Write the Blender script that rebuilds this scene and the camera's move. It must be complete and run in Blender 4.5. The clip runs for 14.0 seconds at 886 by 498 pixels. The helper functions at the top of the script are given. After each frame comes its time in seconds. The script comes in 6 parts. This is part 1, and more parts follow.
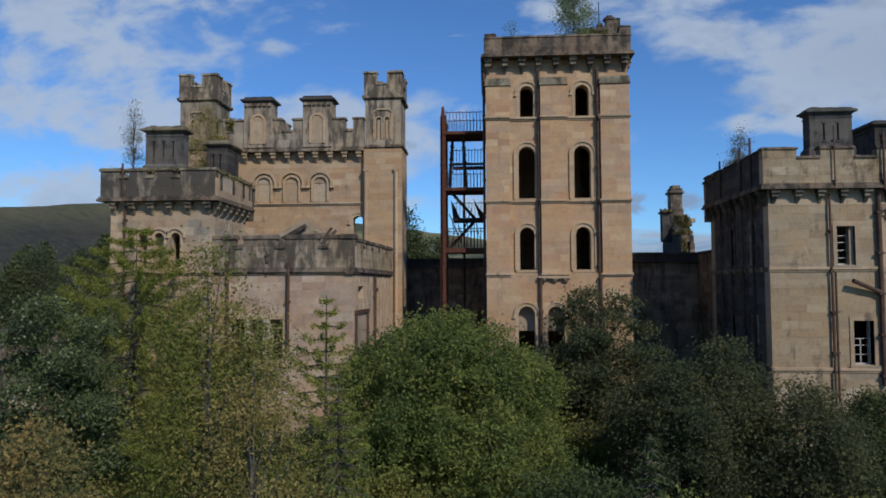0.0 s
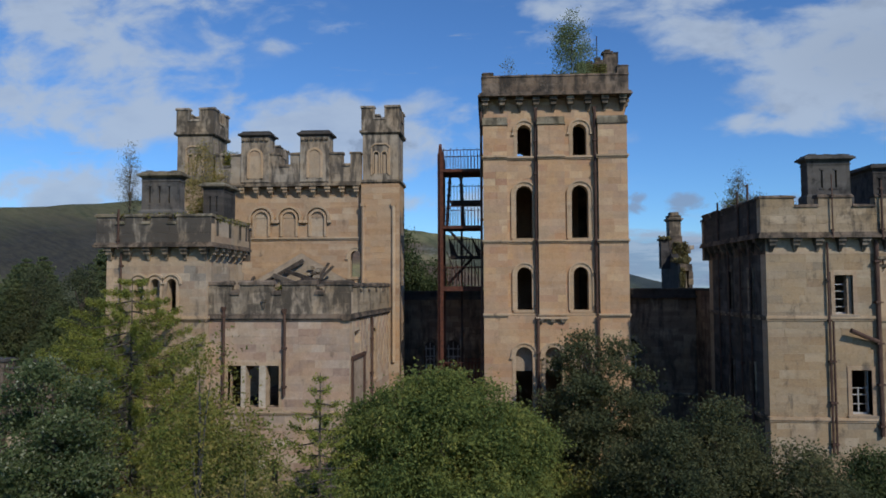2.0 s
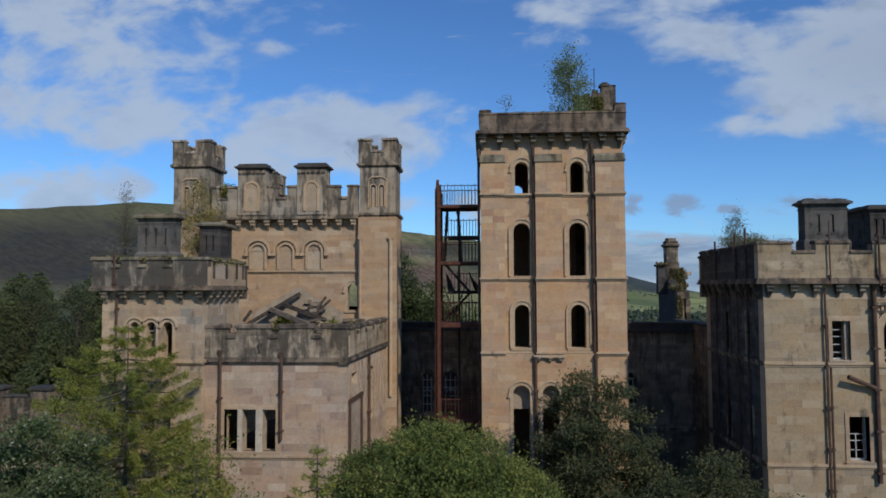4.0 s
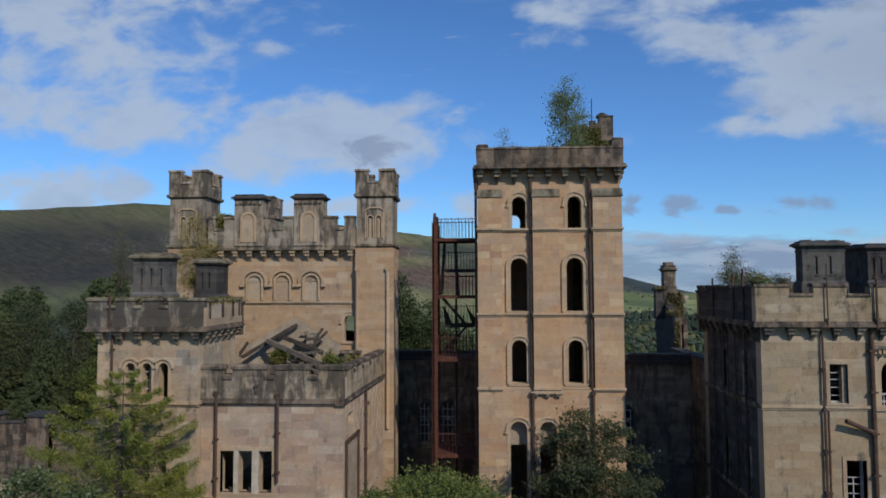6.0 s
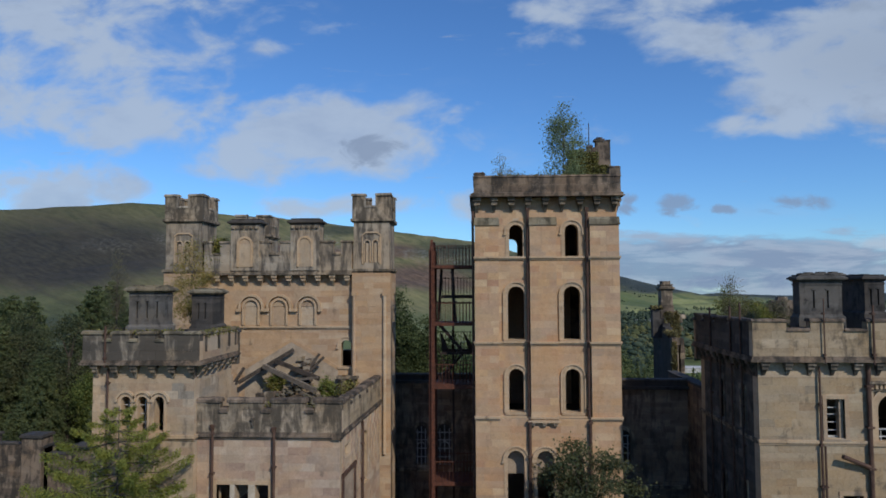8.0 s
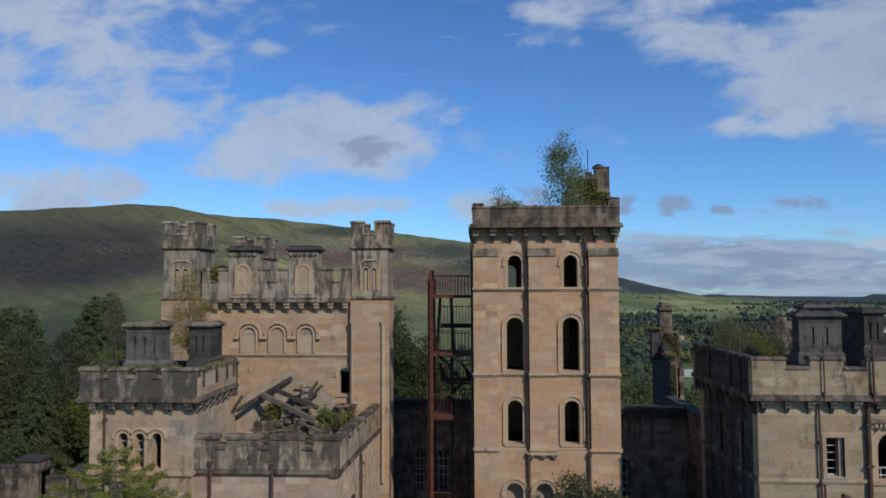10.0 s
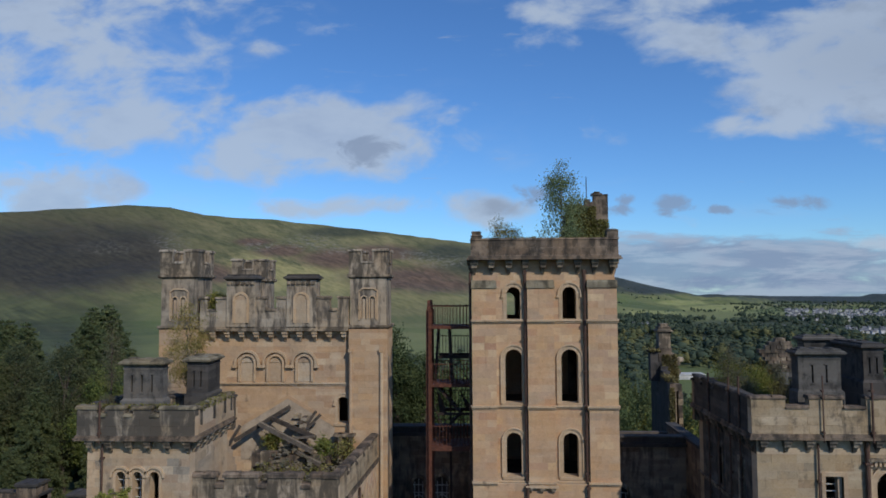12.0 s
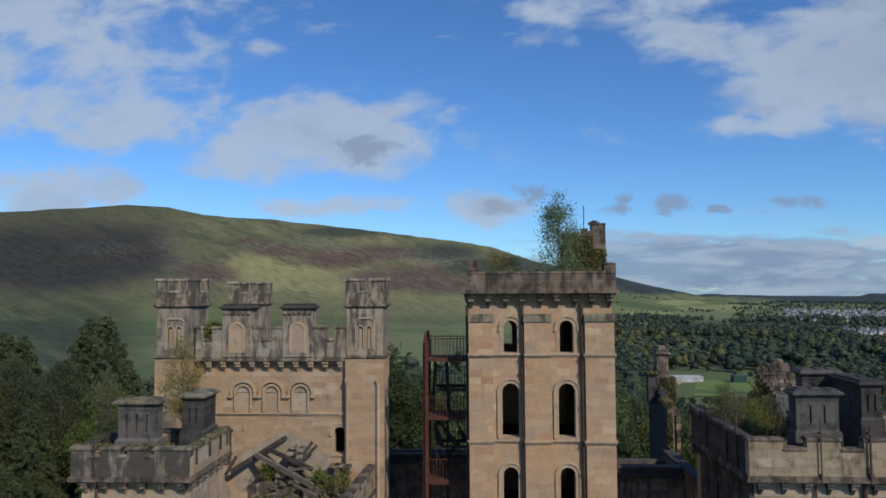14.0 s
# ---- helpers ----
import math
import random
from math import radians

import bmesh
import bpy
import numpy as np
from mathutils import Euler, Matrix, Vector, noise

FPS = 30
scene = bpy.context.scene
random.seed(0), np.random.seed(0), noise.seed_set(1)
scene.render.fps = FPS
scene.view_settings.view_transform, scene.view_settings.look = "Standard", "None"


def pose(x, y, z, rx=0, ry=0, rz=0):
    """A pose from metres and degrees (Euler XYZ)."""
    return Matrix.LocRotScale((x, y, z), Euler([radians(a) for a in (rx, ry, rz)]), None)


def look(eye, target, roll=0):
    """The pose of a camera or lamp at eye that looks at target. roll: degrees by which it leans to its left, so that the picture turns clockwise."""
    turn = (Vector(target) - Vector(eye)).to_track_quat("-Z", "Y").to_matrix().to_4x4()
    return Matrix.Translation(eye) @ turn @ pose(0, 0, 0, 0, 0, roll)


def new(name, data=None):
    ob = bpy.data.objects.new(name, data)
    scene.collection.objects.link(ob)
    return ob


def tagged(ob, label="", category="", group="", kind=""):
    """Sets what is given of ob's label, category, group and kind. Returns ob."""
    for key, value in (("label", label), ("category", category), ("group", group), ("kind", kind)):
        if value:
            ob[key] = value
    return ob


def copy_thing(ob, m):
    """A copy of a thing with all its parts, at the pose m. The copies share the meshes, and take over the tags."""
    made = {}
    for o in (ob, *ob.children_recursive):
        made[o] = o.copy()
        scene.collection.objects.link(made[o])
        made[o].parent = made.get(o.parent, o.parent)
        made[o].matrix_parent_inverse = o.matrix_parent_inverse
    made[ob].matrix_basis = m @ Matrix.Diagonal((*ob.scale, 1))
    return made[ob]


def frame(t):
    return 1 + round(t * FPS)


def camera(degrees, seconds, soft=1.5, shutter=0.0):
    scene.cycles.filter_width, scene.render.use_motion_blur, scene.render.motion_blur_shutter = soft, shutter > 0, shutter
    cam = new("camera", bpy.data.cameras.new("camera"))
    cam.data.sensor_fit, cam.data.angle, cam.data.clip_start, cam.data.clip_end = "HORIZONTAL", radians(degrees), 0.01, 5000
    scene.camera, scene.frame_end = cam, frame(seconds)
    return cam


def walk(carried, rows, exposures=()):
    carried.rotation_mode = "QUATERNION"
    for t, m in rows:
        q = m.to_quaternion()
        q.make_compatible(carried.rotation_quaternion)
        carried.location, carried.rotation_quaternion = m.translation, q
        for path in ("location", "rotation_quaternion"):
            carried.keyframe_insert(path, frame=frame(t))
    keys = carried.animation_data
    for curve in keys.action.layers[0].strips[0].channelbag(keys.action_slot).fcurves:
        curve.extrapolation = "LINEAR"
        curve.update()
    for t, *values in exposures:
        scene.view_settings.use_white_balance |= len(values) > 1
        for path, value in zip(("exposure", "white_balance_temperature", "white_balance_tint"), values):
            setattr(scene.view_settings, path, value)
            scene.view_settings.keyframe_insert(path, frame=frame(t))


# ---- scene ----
cam = camera(65.6, 14.0, soft=1.7)
PATH = [
    (0, (-0.059, -0.07, 10.436), (-0.191, 1.923, 10.544), -0.2),
    (0.5, (0.107, -0.08, 11.019), (-0.031, 1.912, 11.125), -0.2),
    (1, (0.067, -0.05, 11.506), (-0.067, 1.943, 11.614), -0.2),
    (1.5, (0.086, -0.065, 12.065), (-0.046, 1.928, 12.171), -0.2),
    (2, (0.122, -0.083, 12.631), (-0.011, 1.909, 12.738), -0.2),
    (2.5, (0.114, -0.048, 13.183), (-0.016, 1.944, 13.291), -0.2),
    (3, (0.057, -0.074, 13.679), (-0.068, 1.919, 13.789), -0.2),
    (5.5, (0.171, -0.118, 16.03), (0.049, 1.875, 16.141), -0.2),
    (6, (0.16, -0.111, 16.501), (0.042, 1.882, 16.613), -0.2),
    (6.5, (0.18, -0.106, 16.88), (0.063, 1.887, 16.991), -0.2),
    (7, (0.172, -0.099, 17.322), (0.057, 1.895, 17.433), -0.2),
    (7.5, (0.17, -0.101, 17.678), (0.057, 1.892, 17.788), -0.2),
    (8, (0.159, -0.112, 18.079), (0.05, 1.882, 18.189), -0.2),
    (10.5, (0.177, -0.097, 20.154), (0.072, 1.897, 20.266), -0.2),
    (11, (0.19, -0.1, 20.588), (0.086, 1.894, 20.699), -0.2),
    (11.5, (0.166, -0.105, 21.031), (0.064, 1.89, 21.143), -0.2),
    (12, (0.183, -0.1, 21.465), (0.082, 1.894, 21.577), -0.3),
    (12.5, (0.183, -0.067, 21.919), (0.084, 1.928, 22.03), -0.3),
    (13, (0.232, -0.091, 22.37), (0.133, 1.903, 22.481), -0.2),
    (13.5, (0.246, -0.048, 22.803), (0.149, 1.947, 22.914), -0.2),
    (14, (0.29, -0.027, 23.322), (0.193, 1.968, 23.432), -0.3),
]
walk(cam, [(t, look(eye, target, roll)) for t, eye, target, roll in PATH])

# ---- sun and sky ----
SUN_SIDE, SUN_HEIGHT = radians(38), radians(38)      # to the right of the fronts' normal, above the horizon
to_sun = Vector((math.sin(SUN_SIDE) * math.cos(SUN_HEIGHT), -math.cos(SUN_SIDE) * math.cos(SUN_HEIGHT), math.sin(SUN_HEIGHT)))
lamp = bpy.data.lights.new("sun", "SUN")
lamp.energy, lamp.angle, lamp.color = 2.95, radians(0.6), (1.0, 0.945, 0.86)
sun = new("sun", lamp)
sun.matrix_world = look((20, -30, 60), Vector((20, -30, 60)) - to_sun)

world = bpy.data.worlds.new("sky")
scene.world = world
world.use_nodes = True
wt = world.node_tree


def node(tree, kind):
    return tree.nodes.new(kind)


def put(tree, socket, value):
    """Links a socket to a node's output, or sets its value."""
    if isinstance(value, bpy.types.NodeSocket):
        tree.links.new(value, socket)
    else:
        socket.default_value = value


def math_node(tree, op, a, b=0.0, c=0.0, clamp=False):
    n = node(tree, "ShaderNodeMath")
    n.operation, n.use_clamp = op, clamp
    for socket, value in zip(n.inputs, (a, b, c)):
        put(tree, socket, value)
    return n.outputs[0]


def vec_node(tree, op, a, b=None):
    n = node(tree, "ShaderNodeVectorMath")
    n.operation = op
    put(tree, n.inputs[0], a)
    if b is not None:
        put(tree, n.inputs[1], b)
    return n.outputs["Value"] if op == "LENGTH" else n.outputs[0]


def mix_colour(tree, factor, a, b, blend="MIX"):
    n = node(tree, "ShaderNodeMix")
    n.data_type, n.blend_type = "RGBA", blend
    put(tree, n.inputs[0], factor)
    for socket, value in zip((n.inputs[6], n.inputs[7]), (a, b)):
        put(tree, socket, (*value, 1.0) if isinstance(value, tuple) and len(value) == 3 else value)
    return n.outputs[2]


def noise_node(tree, vector, scale, detail=4.0, rough=0.55, distortion=0.0):
    n = node(tree, "ShaderNodeTexNoise")
    put(tree, n.inputs["Vector"], vector)
    n.inputs["Scale"].default_value, n.inputs["Detail"].default_value = scale, detail
    n.inputs["Roughness"].default_value, n.inputs["Distortion"].default_value = rough, distortion
    return n.outputs["Fac"]


def span(tree, value, low, high, to_low=0.0, to_high=1.0, smooth=True):
    n = node(tree, "ShaderNodeMapRange")
    n.interpolation_type = "SMOOTHSTEP" if smooth else "LINEAR"
    for socket, v in zip(n.inputs, (value, low, high, to_low, to_high)):
        put(tree, socket, v)
    return n.outputs[0]


sky = node(wt, "ShaderNodeTexSky")
sky.sky_type, sky.sun_disc, sky.sun_elevation, sky.sun_rotation = "NISHITA", False, SUN_HEIGHT, math.pi - SUN_SIDE
sky.altitude, sky.air_density, sky.dust_density, sky.ozone_density = 100, 1.0, 0.0, 4.0
way = node(wt, "ShaderNodeTexCoord").outputs["Generated"]
axes = node(wt, "ShaderNodeSeparateXYZ")
put(wt, axes.inputs[0], way)
deep = math_node(wt, "MAXIMUM", math_node(wt, "ABSOLUTE", axes.outputs[1]), 0.25)
flat = node(wt, "ShaderNodeCombineXYZ")
put(wt, flat.inputs[0], math_node(wt, "DIVIDE", axes.outputs[0], deep))
put(wt, flat.inputs[1], math_node(wt, "DIVIDE", axes.outputs[2], deep))
flat = flat.outputs[0]
fluff = noise_node(wt, vec_node(wt, "MULTIPLY", flat, (1.0, 1.8, 1.0)), 8.0, 9.0, 0.55, 0.25)
wisps = noise_node(wt, vec_node(wt, "MULTIPLY", flat, (1.0, 2.6, 1.0)), 2.6, 6.0, 0.6, 0.3)


def banks(places):
    """Soft-edged banks of cloud: centre and half size across and up, and thickness."""
    total = 0.0
    for u, v, wide, high, thick in places:
        off = vec_node(wt, "SUBTRACT", flat, (u, v, 0.0))
        far = vec_node(wt, "LENGTH", vec_node(wt, "MULTIPLY", off, (1 / wide, 1 / high, 0.0)))
        total = math_node(wt, "MAXIMUM", total, span(wt, far, 0.0, 1.35, thick, 0.0))
    return total


SKY_TINT = (0.62, 0.95, 1.31)
white = banks([(-0.62, 0.38, 0.36, 0.13, 1.0), (-0.50, 0.27, 0.24, 0.09, 1.0), (-0.66, 0.27, 0.27, 0.085, 1.0), (-0.64, 0.15, 0.17, 0.055, 1.35), (-0.25, 0.225, 0.27, 0.085, 1.35), (-0.34, 0.19, 0.16, 0.05, 1.15),
               (-0.17, 0.12, 0.17, 0.026, 1.05), (0.03, 0.115, 0.13, 0.04, 1.0), (0.49, 0.262, 0.24, 0.06, 1.25), (0.58, 0.33, 0.25, 0.12, 1.3), (0.36, 0.365, 0.2, 0.05, 1.1), (0.22, 0.42, 0.2, 0.06, 1.0), (0.43, 0.035, 0.34, 0.035, 0.95), (0.3, 0.055, 0.14, 0.03, 0.95),
               (0.58, 0.06, 0.09, 0.025, 0.95), (0.37, 0.232, 0.13, 0.03, 1.1), (-0.24, 0.385, 0.07, 0.03, 0.72), (-0.31, 0.36, 0.06, 0.028, 0.7), (0.11, 0.41, 0.09, 0.035, 0.72), (0.09, 0.36, 0.1, 0.035, 0.6), (-0.2, -0.02, 0.6, 0.03, 0.5)])
grey = banks([(-0.165, 0.2, 0.07, 0.032, 0.9), (0.285, 0.117, 0.055, 0.019, 0.95), (0.44, 0.117, 0.065, 0.018, 0.9), (0.345, 0.11, 0.028, 0.011, 0.9), (0.215, 0.125, 0.035, 0.011, 0.8), (0.08, 0.135, 0.06, 0.02, 0.75), (0.2, 0.108, 0.045, 0.016, 0.8), (0.5, 0.005, 0.35, 0.018, 0.85)])
cover = span(wt, math_node(wt, "ADD", white, math_node(wt, "MULTIPLY_ADD", fluff, 3.0, -1.5)), 0.32, 1.05)
puffs = noise_node(wt, vec_node(wt, "MULTIPLY", flat, (1.0, 1.7, 1.0)), 17.0, 7.0, 0.58, 0.5)
shade = span(wt, math_node(wt, "ADD", grey, math_node(wt, "MULTIPLY_ADD", puffs, 2.8, -1.4)), 0.3, 0.9)
shade = math_node(wt, "MULTIPLY", shade, span(wt, grey, 0.05, 0.35))
streaks = noise_node(wt, vec_node(wt, "MULTIPLY", flat, (1.0, 6.0, 1.0)), 7.0, 8.0, 0.62, 0.3)
low = span(wt, math_node(wt, "ADD", banks([(0.42, 0.03, 0.42, 0.06, 1.0), (0.5, -0.01, 0.6, 0.04, 0.9), (0.2, 0.02, 0.22, 0.05, 1.1), (0.34, 0.03, 0.4, 0.055, 1.35)]), math_node(wt, "MULTIPLY_ADD", streaks, 2.6, -1.3)), 0.3, 0.9)
veil = span(wt, wisps, 0.52, 0.8, 0.0, 0.25)
under = span(wt, noise_node(wt, vec_node(wt, "MULTIPLY", flat, (1.0, 2.2, 1.0)), 5.0, 6.0, 0.6, 0.2), 0.45, 0.74)
SKY_BRIGHT = (4.35, 5.2, 6.45)
clear_sky = mix_colour(wt, 1.0, sky.outputs[0], SKY_TINT, "MULTIPLY")
blue = mix_colour(wt, veil, clear_sky, SKY_BRIGHT)
mass = mix_colour(wt, under, SKY_BRIGHT, (3.5, 4.3, 5.7))
cloudy = mix_colour(wt, math_node(wt, "MULTIPLY", cover, 0.85), blue, mass)
dim = span(wt, math_node(wt, "ADD", banks([(0.58, 0.33, 0.4, 0.17, 0.9), (0.04, 0.115, 0.13, 0.03, 0.8), (-0.68, 0.40, 0.25, 0.1, 0.6)]), math_node(wt, "MULTIPLY_ADD", under, 0.6, -0.3)), 0.2, 0.9)
cloudy = mix_colour(wt, math_node(wt, "MULTIPLY", math_node(wt, "MULTIPLY", dim, cover), 0.85), cloudy, (2.75, 3.5, 4.8))
cloudy = mix_colour(wt, math_node(wt, "MULTIPLY", shade, 0.78), cloudy, (2.3, 3.05, 4.5))
cloudy = mix_colour(wt, math_node(wt, "MULTIPLY", low, 0.85), cloudy, mix_colour(wt, span(wt, streaks, 0.44, 0.6), (2.0, 2.85, 4.45), (3.3, 4.1, 5.5)))
back = wt.nodes["Background"]
put(wt, back.inputs[0], cloudy)
back.inputs[1].default_value = 0.097

# ---- materials ----
def material(name, rough=0.9, metal=0.0, spec=0.3):
    m = bpy.data.materials.new(name)
    m.use_nodes = True
    b = m.node_tree.nodes["Principled BSDF"]
    b.inputs["Roughness"].default_value, b.inputs["Metallic"].default_value, b.inputs["Specular IOR Level"].default_value = rough, metal, spec
    return m, m.node_tree, b


def chance(t):
    """A number of its own for each piece, whether an object or an island of a joined mesh."""
    a = node(t, "ShaderNodeObjectInfo").outputs["Random"]
    b = node(t, "ShaderNodeNewGeometry").outputs["Random Per Island"]
    return math_node(t, "FRACT", math_node(t, "ADD", a, b))


def ramp(t, value, stops):
    n = node(t, "ShaderNodeValToRGB")
    e = n.color_ramp.elements
    while len(e) < len(stops):
        e.new(0.5)
    for item, (at, colour) in zip(e, stops):
        item.position, item.color = at, (*colour, 1.0)
    put(t, n.inputs[0], value)
    return n.outputs[0]


def bump(t, b, height, strength, distance):
    n = node(t, "ShaderNodeBump")
    n.inputs["Strength"].default_value, n.inputs["Distance"].default_value = strength, distance
    put(t, n.inputs["Height"], height)
    put(t, b.inputs["Normal"], n.outputs[0])


def stone(name, tones, soot, soot_colour, moss=0.0, streak=0.5, vary=1.35):
    """Sandstone: a tone for each block, blotches, rain streaks, black crust and some moss."""
    m, t, b = material(name, 0.92)
    at = node(t, "ShaderNodeNewGeometry").outputs["Position"]
    mean = [sum(c[k] for c in tones) / len(tones) for k in range(3)]
    wide = [tuple(max(0.02, mean[k] + vary * (c[k] - mean[k])) for k in range(3)) for c in tones]
    colour = ramp(t, chance(t), [(i / (len(tones) - 1), c) for i, c in enumerate(wide)])
    blotch = noise_node(t, at, 0.7, 6.0, 0.6, 0.4)
    colour = mix_colour(t, span(t, blotch, 0.35, 0.75, 0.0, 0.38), colour, tuple(0.62 * v for v in tones[0]))
    beds = noise_node(t, vec_node(t, "MULTIPLY", at, (0.16, 0.16, 1.9)), 1.0, 4.0, 0.55, 0.2)
    colour = mix_colour(t, span(t, beds, 0.5, 0.68, 0.0, 0.45), colour, tuple(min(1.0, 1.22 * v) for v in tones[-1]))
    colour = mix_colour(t, span(t, beds, 0.46, 0.3, 0.0, 0.4), colour, tuple(v * w for v, w in zip(tones[0], (0.9, 0.78, 0.72))))
    warm = noise_node(t, at, 0.42, 7.0, 0.62, 0.6)
    colour = mix_colour(t, span(t, warm, 0.42, 0.66, 0.0, 0.5), colour, tuple(v * w for v, w in zip(tones[1], (1.04, 0.88, 0.68))))
    grain = noise_node(t, at, 14.0, 4.0, 0.65)
    colour = mix_colour(t, 0.2, colour, mix_colour(t, span(t, grain, 0.3, 0.7), (0.35, 0.33, 0.31), (0.75, 0.73, 0.7)), "OVERLAY")
    fleck = noise_node(t, at, 5.0, 5.0, 0.7, 0.4)
    colour = mix_colour(t, span(t, fleck, 0.52, 0.72, 0.0, 0.26), colour, tuple(min(1.0, 1.42 * v) for v in tones[1]))
    colour = mix_colour(t, span(t, fleck, 0.46, 0.3, 0.0, 0.3), colour, tuple(0.5 * v for v in tones[0]))
    runs = noise_node(t, vec_node(t, "MULTIPLY", at, (1.5, 1.5, 0.32)), 1.3, 7.0, 0.66, 0.5)
    thin = noise_node(t, vec_node(t, "MULTIPLY", at, (5.0, 5.0, 0.3)), 1.0, 5.0, 0.6, 0.3)
    colour = mix_colour(t, span(t, thin, 0.6, 0.78, 0.0, 0.3), colour, soot_colour)
    crust = noise_node(t, at, 1.15, 8.0, 0.66, 0.5)
    dirt = math_node(t, "ADD", math_node(t, "MULTIPLY", runs, streak), math_node(t, "MULTIPLY", crust, 1.0 - streak))
    colour = mix_colour(t, span(t, dirt, 0.64 - 0.36 * soot, 0.78 - 0.33 * soot, 0.0, 0.88), colour, soot_colour)
    if moss:
        green = noise_node(t, at, 3.1, 6.0, 0.7, 0.5)
        colour = mix_colour(t, span(t, green, 0.72 - 0.2 * moss, 0.8 - 0.1 * moss, 0.0, 0.6), colour, (0.085, 0.09, 0.03))
    put(t, b.inputs["Base Color"], colour)
    rough = noise_node(t, at, 30.0, 5.0, 0.7)
    bump(t, b, math_node(t, "ADD", rough, math_node(t, "MULTIPLY", crust, 1.6)), 0.4, 0.025)
    return m


SAND = stone("warm_sandstone", [(0.405, 0.264, 0.158), (0.48, 0.325, 0.196), (0.43, 0.29, 0.188), (0.535, 0.384, 0.237), (0.40, 0.24, 0.151), (0.50, 0.335, 0.19), (0.375, 0.268, 0.182)], 0.2, (0.14, 0.095, 0.066), vary=1.45)
FAWN = stone("fawn_sandstone", [(0.375, 0.262, 0.165), (0.44, 0.315, 0.202), (0.395, 0.282, 0.184), (0.475, 0.36, 0.242), (0.365, 0.242, 0.152), (0.455, 0.31, 0.182)], 0.2, (0.13, 0.094, 0.066), vary=1.5)
PALE = stone("pale_sandstone", [(0.32, 0.25, 0.172), (0.42, 0.335, 0.24), (0.36, 0.28, 0.195), (0.46, 0.375, 0.275), (0.33, 0.24, 0.165), (0.40, 0.30, 0.205), (0.29, 0.245, 0.19)], 0.32, (0.11, 0.09, 0.072))
HONEY = stone("honey_sandstone", [(0.29, 0.222, 0.142), (0.36, 0.285, 0.19), (0.31, 0.238, 0.152), (0.40, 0.325, 0.225), (0.27, 0.195, 0.122), (0.35, 0.265, 0.165), (0.26, 0.215, 0.155)], 0.32, (0.095, 0.076, 0.056))
STAIN = stone("stained_sandstone", [(0.27, 0.21, 0.135), (0.34, 0.27, 0.18), (0.30, 0.23, 0.15), (0.40, 0.32, 0.22)], 0.46, (0.062, 0.051, 0.04), 0.12, 0.5)
CRUST = stone("soot_crusted_sandstone", [(0.32, 0.26, 0.185), (0.41, 0.335, 0.245), (0.265, 0.215, 0.155), (0.44, 0.36, 0.265)], 0.69, (0.052, 0.043, 0.033), 0.25, 0.62, 1.4)
SMOKE = stone("smoke_blackened_sandstone", [(0.26, 0.22, 0.168), (0.35, 0.30, 0.23), (0.21, 0.178, 0.138), (0.38, 0.325, 0.25)], 0.8, (0.05, 0.044, 0.037), 0.3, 0.55, 1.4)
ASH = stone("grey_streaked_sandstone", [(0.25, 0.21, 0.16), (0.33, 0.28, 0.215), (0.285, 0.238, 0.18), (0.38, 0.325, 0.25)], 0.55, (0.065, 0.056, 0.046), 0.15, 0.8, 1.5)
MOSSY = stone("moss_grown_sandstone", [(0.17, 0.145, 0.10), (0.25, 0.215, 0.15), (0.13, 0.112, 0.08), (0.30, 0.265, 0.19)], 0.52, (0.05, 0.043, 0.03), 0.7, 0.5)
# brown stone with the inner court's shade already in its tones
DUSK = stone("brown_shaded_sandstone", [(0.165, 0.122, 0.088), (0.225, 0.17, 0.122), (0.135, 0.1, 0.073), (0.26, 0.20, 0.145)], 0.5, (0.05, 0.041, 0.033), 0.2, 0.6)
UMBER = stone("umber_weathered_and_shaded_sandstone", [(0.155, 0.118, 0.088), (0.215, 0.165, 0.122), (0.12, 0.092, 0.07), (0.26, 0.20, 0.148)], 0.6, (0.028, 0.025, 0.021), 0.3, 0.5)
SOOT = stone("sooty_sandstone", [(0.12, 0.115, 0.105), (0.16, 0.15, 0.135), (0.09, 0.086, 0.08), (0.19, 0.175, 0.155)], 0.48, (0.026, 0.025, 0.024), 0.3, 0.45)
# dark stones for sooty chimneys, and for walls whose shade is coloured in
SOOT_SHADE = stone("sooty_and_shaded_sandstone", [(0.075, 0.071, 0.064), (0.105, 0.098, 0.088), (0.06, 0.057, 0.053), (0.13, 0.12, 0.105)], 0.46, (0.022, 0.021, 0.02), 0.25, 0.45)
BLACK = stone("soot_and_shade_black_sandstone", [(0.05, 0.047, 0.045), (0.075, 0.068, 0.062), (0.042, 0.04, 0.038), (0.10, 0.09, 0.08)], 0.42, (0.018, 0.0175, 0.017), 0.25)
ROSE = stone("rose_sandstone", [(0.385, 0.29, 0.212), (0.46, 0.36, 0.27), (0.41, 0.31, 0.222), (0.50, 0.40, 0.305), (0.37, 0.255, 0.185), (0.45, 0.32, 0.23), (0.36, 0.285, 0.22), (0.33, 0.225, 0.165)], 0.27, (0.115, 0.09, 0.07))
TRIM = stone("dressed_sandstone", [(0.41, 0.305, 0.20), (0.47, 0.355, 0.24), (0.37, 0.272, 0.175)], 0.27, (0.09, 0.07, 0.052))
JOINT = stone("lime_mortar", [(0.40, 0.305, 0.21), (0.46, 0.36, 0.255)], 0.2, (0.10, 0.08, 0.06))


